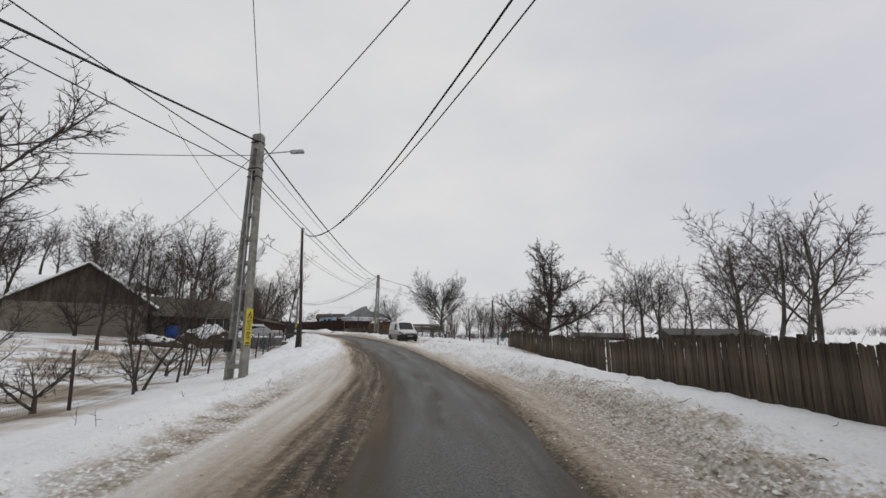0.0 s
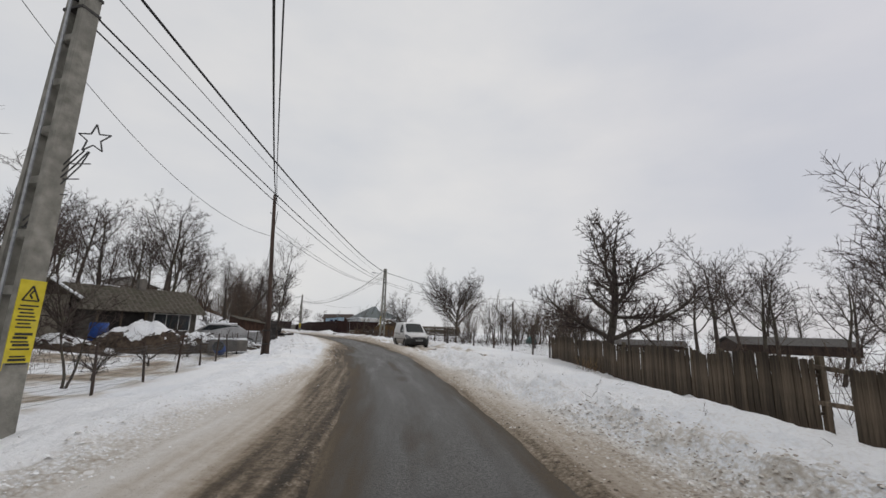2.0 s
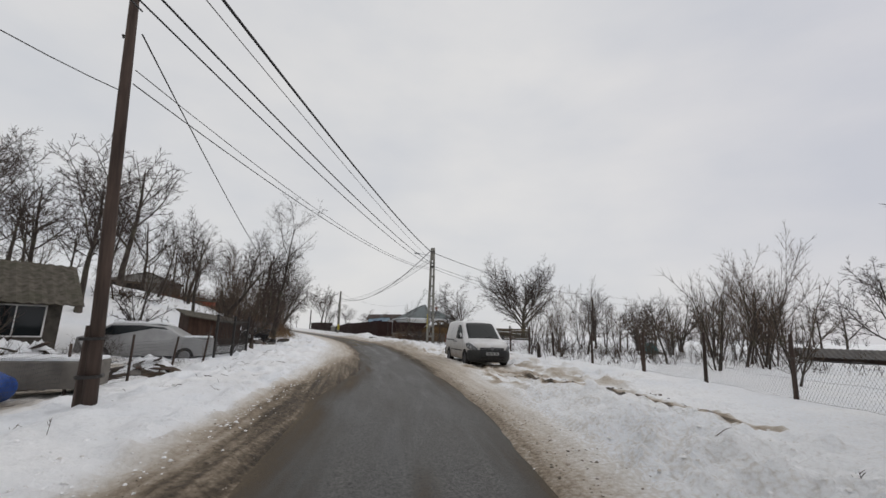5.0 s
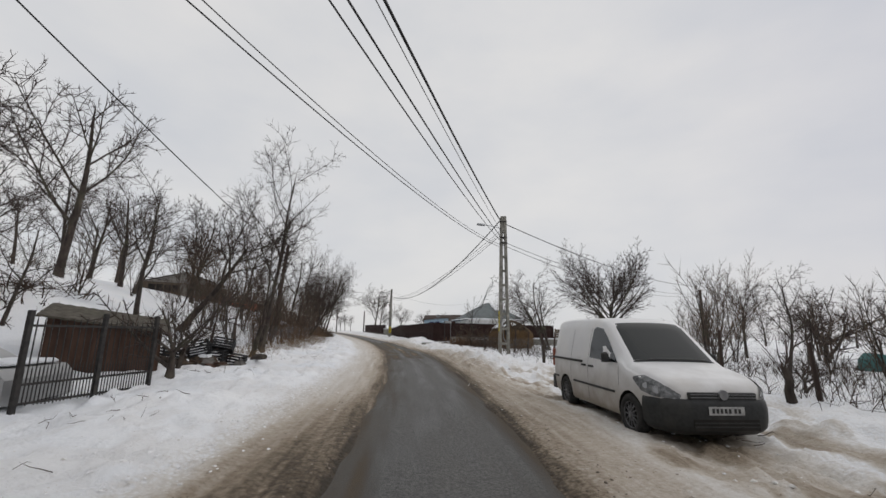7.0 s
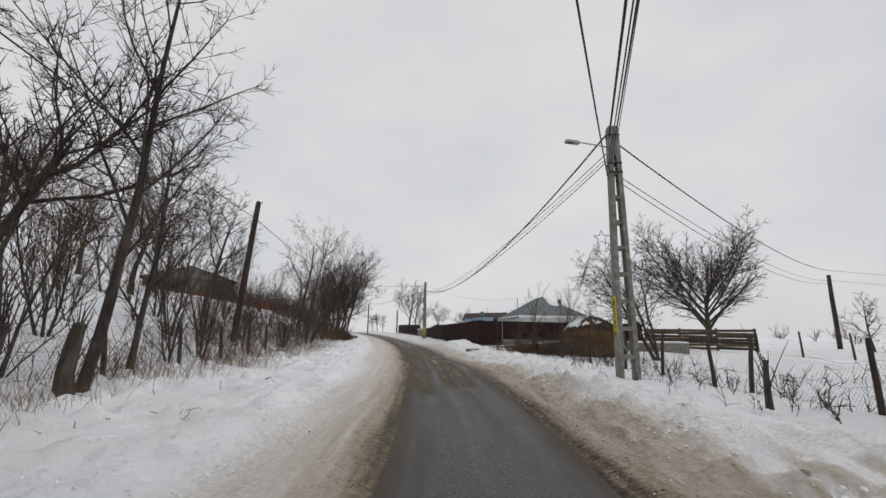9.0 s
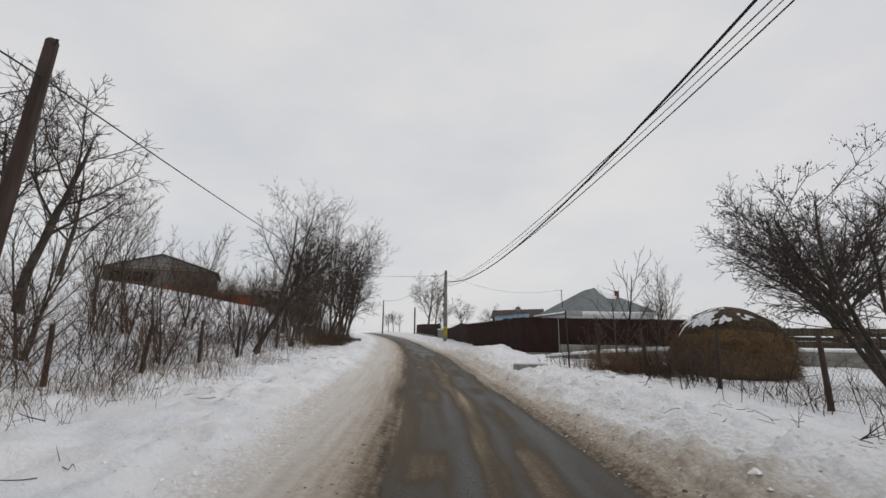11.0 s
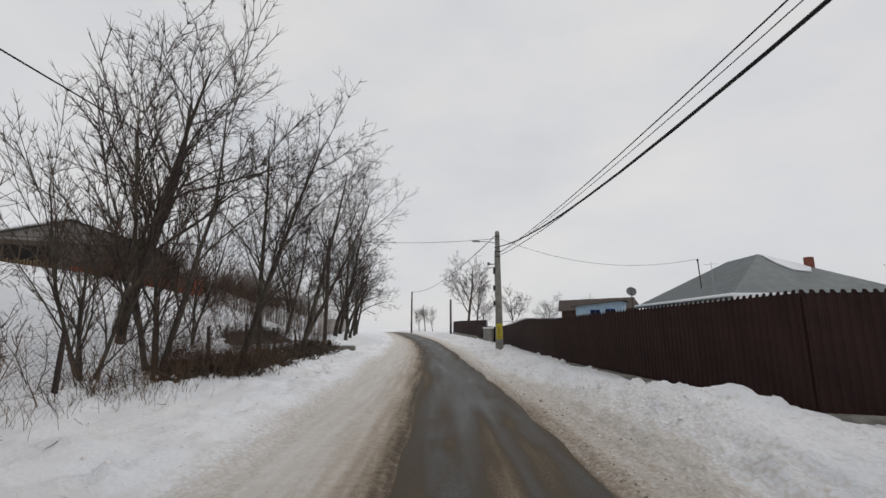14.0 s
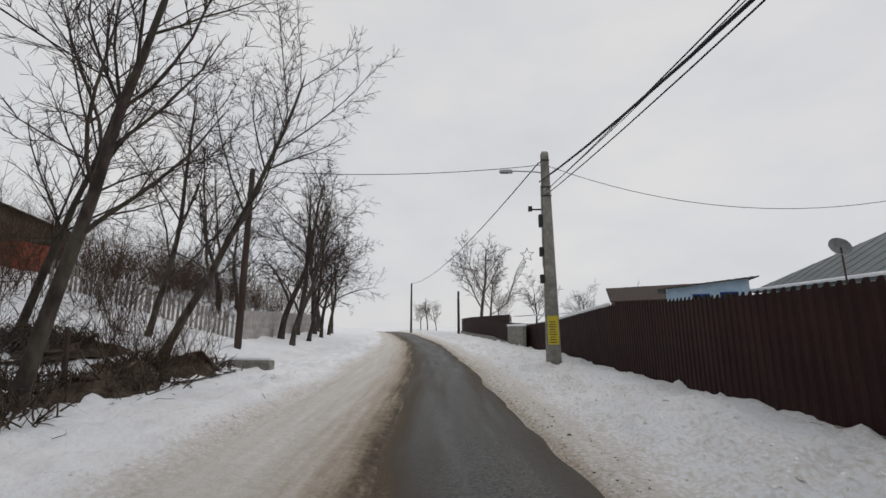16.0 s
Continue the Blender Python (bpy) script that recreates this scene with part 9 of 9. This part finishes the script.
reeds = [(*place(57 + 9 * rng.random(), -6.0 - 2.5 * rng.random()), rng.uniform(0.8, 1.2)) for _ in range(30)]
reeds += [(*place(50 + 32 * rng.random(), -5.6 - 0.8 * rng.random()), rng.uniform(0.5, 1.0)) for _ in range(46)]
brush("red_brush", reeds, M_RUST_STEM, 6, 12, 1.15, 0.24, 4, "dense reddish brown shoots on the bank", thin=0.004)
foot = []
for i in range(15):
    s, d, k = 69.5 + 23 * rng.random(), -5.1 - 1.0 * rng.random(), rng.uniform(0.5, 1.5)
    foot += [(*place(s + rng.gauss(0, 0.35), d + rng.gauss(0, 0.2)), k * rng.uniform(0.6, 1.0)) for _ in range(rng.choice((1, 3, 4)))]
brush("foot_shrubs", foot, M_BRUSH, 31, 26, 1.0, 0.34, 6, "rusty brown shrubs and dead stalks at the foot of the slope", thin=0.0028)
slope = [(*place(66 + 30 * rng.random(), -6.5 - 13 * rng.random()), rng.uniform(0.35, 0.8)) for _ in range(62)]
brush("slope_brush", slope, M_BRUSH, 32, 8, 1.3, 0.5, 7, "thin bare brambles over the snowy slope", thin=0.005)
litter = [(*place(68 + 26 * rng.random(), -6.2 - 10 * rng.random()), rng.uniform(0.5, 1.0)) for _ in range(60)]
brush("slope_litter", litter, M_EARTH, 33, 16, 0.5, 1.2, 3, "fallen dark branches and stalks in the snow", thin=0.006)
heap = [(*place(80 + 12.5 * k / 44, -5.6 - 0.5 * math.sin(k * 0.7) - 0.3 * rng.random()), rng.uniform(0.6, 1.1)) for k in range(45)] + [(*place(87 + 5 * rng.random(), -7.6 - 0.7 * rng.random()), rng.uniform(0.8, 1.2)) for _ in range(14)]
brush("brush_heap", heap, M_EARTH, 7, 46, 0.62, 0.95, 3, "heap of cut brown brushwood on the bank", thin=0.008)
rough = [(*place(66 + 12 * rng.random(), -7.0 - 8 * rng.random()), rng.uniform(0.5, 1.0)) for _ in range(60)]
brush("slope_stalks", rough, M_RUST_STEM, 62, 16, 0.75, 0.45, 3, "dead reddish stalks in the snow of the slope", thin=0.003)
branches = [(-20.4 - 2.6 * rng.random(), 39.8 + 3.6 * rng.random(), rng.uniform(0.6, 1.1)) for _ in range(9)]
brush("cut_branches", branches, M_BRUSH, 63, 14, 1.1, 1.6, 2, "dark cut branches lying on the snowy slope", thin=0.012)
thicket = [(-15.2 + 2.6 * q + rng.gauss(0, 0.25), 67.6 + 0.6 * q + rng.gauss(0, 0.5), rng.uniform(0.6, 1.1)) for q in [rng.random() for _ in range(34)]]
brush("tan_thicket", thicket, M_RUST_STEM, 61, 30, 0.95, 0.45, 6, "low dense tan thicket behind the wire fence", thin=0.0032)
podded = [(-12.4 + rng.uniform(-0.8, 0.8), 66.5 + rng.uniform(-0.6, 0.6), rng.uniform(0.7, 1.1)) for _ in range(8)]
brush("round_bush", podded, M_BRUSH, 15, 12, 1.9, 0.36, 7, "rounded bare bush behind the wire fence", "bush")
right_brush = [(-13.5 + 4.0 * rng.random() - 0.9 * k, 64.0 + 1.1 * k + 2.0 * rng.random(), rng.uniform(0.3, 0.6)) for k in range(6) for _ in range(4)]
right_brush += [(-4.6 + 0.8 * rng.random(), 50.2 + 1.0 * rng.random(), 0.8), (-4.2, 50.6, 0.9), (0.4, 43.6, 0.8), (0.8, 44.2, 0.7), (-10.5, 62.8, 0.9), (-9.5, 62.2, 0.9), (-11.0, 63.5, 1.0)]
right_brush += [(*place(36 + 20 * rng.random(), 7.8 + 14 * rng.random()), rng.uniform(0.25, 0.65)) for _ in range(130)]
right_brush += [(*place(49 + 11 * rng.random(), 5.8 + 3.0 * rng.random()), rng.uniform(0.3, 0.65)) for _ in range(34)]
right_brush += [(3.0 + 12 * rng.random(), 40.0 + 16 * rng.random(), rng.uniform(0.4, 0.8)) for _ in range(40)]
brush("verge_brush", right_brush, M_BRUSH, 8, 10, 1.4, 0.32, 5, "bare brown brush behind the wire fences")
left_yard = [(-7.0 - 5.5 * rng.random() - 0.16 * y_, y_, rng.uniform(0.25, 0.75)) for y_ in [2 + 34 * rng.random() for _ in range(110)]]
brush("yard_brush", left_yard, M_BRUSH, 9, 11, 1.5, 0.34, 5, "thin bare shrubs along the yard fence", thin=0.0035)
heap_twigs = [(-15.6 + 1.5 * k + rng.gauss(0, 0.5), 27.4 + 4.4 * k + rng.gauss(0, 0.5), rng.uniform(0.6, 1.1)) for k in [rng.random() for _ in range(26)]]
brush("heap_twigs", heap_twigs, M_EARTH, 41, 26, 1.2, 0.9, 5, "dark tangled brushwood over the yard heaps", thin=0.006)
weeds = []
for i in range(60):
    s = 4 + 78 * rng.random()
    if 64 < s < 78:
        continue
    weeds.append((*place(s, rng.choice((4.4 + 1.2 * rng.random(), -4.0 - 1.2 * rng.random()))), rng.uniform(0.4, 1.0)))
brush("snow_weeds", weeds, M_BRUSH, 10, 3, 0.34, 0.4, 3, "dry weed stalks poking through the snow", "weeds", 0.0028)
hill = [(-17.0 - 12 * rng.random(), 37.0 + 22 * rng.random(), rng.uniform(0.4, 0.9)) for _ in range(46)]
hill = [q for q in hill if station(q[0], q[1])[1] < -6.5]
brush("hill_brush", hill, M_SHOOT, 18, 5, 1.6, 0.28, 7, "scattered bare saplings and brush on the snowy slope", thin=0.005)
behind = [(7.4 + 9 * rng.random(), 6.0 + 32 * rng.random(), rng.uniform(0.6, 1.1)) for _ in range(70)]
brush("garden_brush", behind, M_BRUSH, 19, 7, 1.7, 0.3, 7, "bare garden brush behind the board fence", thin=0.005)
dead = [(5.2 + 0.5 * rng.random(), 24.5 + 1.5 * rng.random(), 0.9) for _ in range(5)]
brush("fence_grass", dead, M_REED, 12, 14, 0.8, 0.25, 1, "clump of dry yellow grass at the board fence", "dry grass", 0.005)
hedge = [(*place(93 + 28 * rng.random(), -9.5 - 12 * rng.random()), rng.uniform(0.6, 1.2)) for _ in range(150)]
brush("slope_hedge", hedge, M_BRUSH, 52, 13, 3.0, 0.34, 8, "dense brown hedge of bare shrubs behind the picket fence", "hedge", 0.006)
woods = []
for i in range(60):
    a = rng.random()
    woods.append((-75 - 40 * rng.random(), 20 + 70 * a, rng.uniform(0.8, 1.2)))
brush("hill_woods", woods, M_TWIG, 13, 10, 6.5, 0.22, 9, "grey bare woods on the far hillside", "woods", 0.02)
far = [(20 + 150 * rng.random(), 110 + 60 * rng.random(), rng.uniform(0.5, 1.0)) for _ in range(90)]
brush("far_hedge", far, M_TWIG, 14, 10, 4.0, 0.3, 7, "grey bare hedge trees on the horizon", "woods", 0.02)


# ---- sticks lying on the snow ----
def lying(name, spots, seed, label):
    rng = np.random.default_rng(seed)
    paths = []
    for x, y in spots:
        for _ in range(rng.integers(1, 4)):
            p = np.array((x, y, 0.0)) + np.array((*rng.normal(0, 0.25, 2), 0))
            a, L = rng.uniform(0, 6.28), rng.uniform(0.08, 0.38)
            pts = []
            for k in range(4):
                q = p + np.array((math.cos(a), math.sin(a), 0)) * L * k / 3 + np.array((*rng.normal(0, 0.02, 2), 0))
                q[2] = ground_z(q[0], q[1]) + 0.015 + 0.03 * k * rng.random()
                pts.append(q)
            r = rng.uniform(0.003, 0.007)
            paths.append((pts, [r, r * 0.9, r * 0.7, 0]))
    ob = new(name, bars_mesh(name, [(paths, 4)], M_BRUSH))
    return tagged(ob, label, "fallen twigs", kind="stuff")


rs_ = random.Random(29)
spots = [place(30 + 62 * rs_.random(), -3.2 - 2.2 * rs_.random()) for _ in range(70)] + [place(58 + 9 * rs_.random(), 3.6 + 2.2 * rs_.random()) for _ in range(22)] + [place(4 + 26 * rs_.random(), 3.6 + 1.6 * rs_.random()) for _ in range(16)] + [place(33 + 12 * rs_.random(), 4.5 + 3 * rs_.random()) for _ in range(14)]
lying("fallen_twigs", spots, 4, "dark fallen twigs lying on the snow")
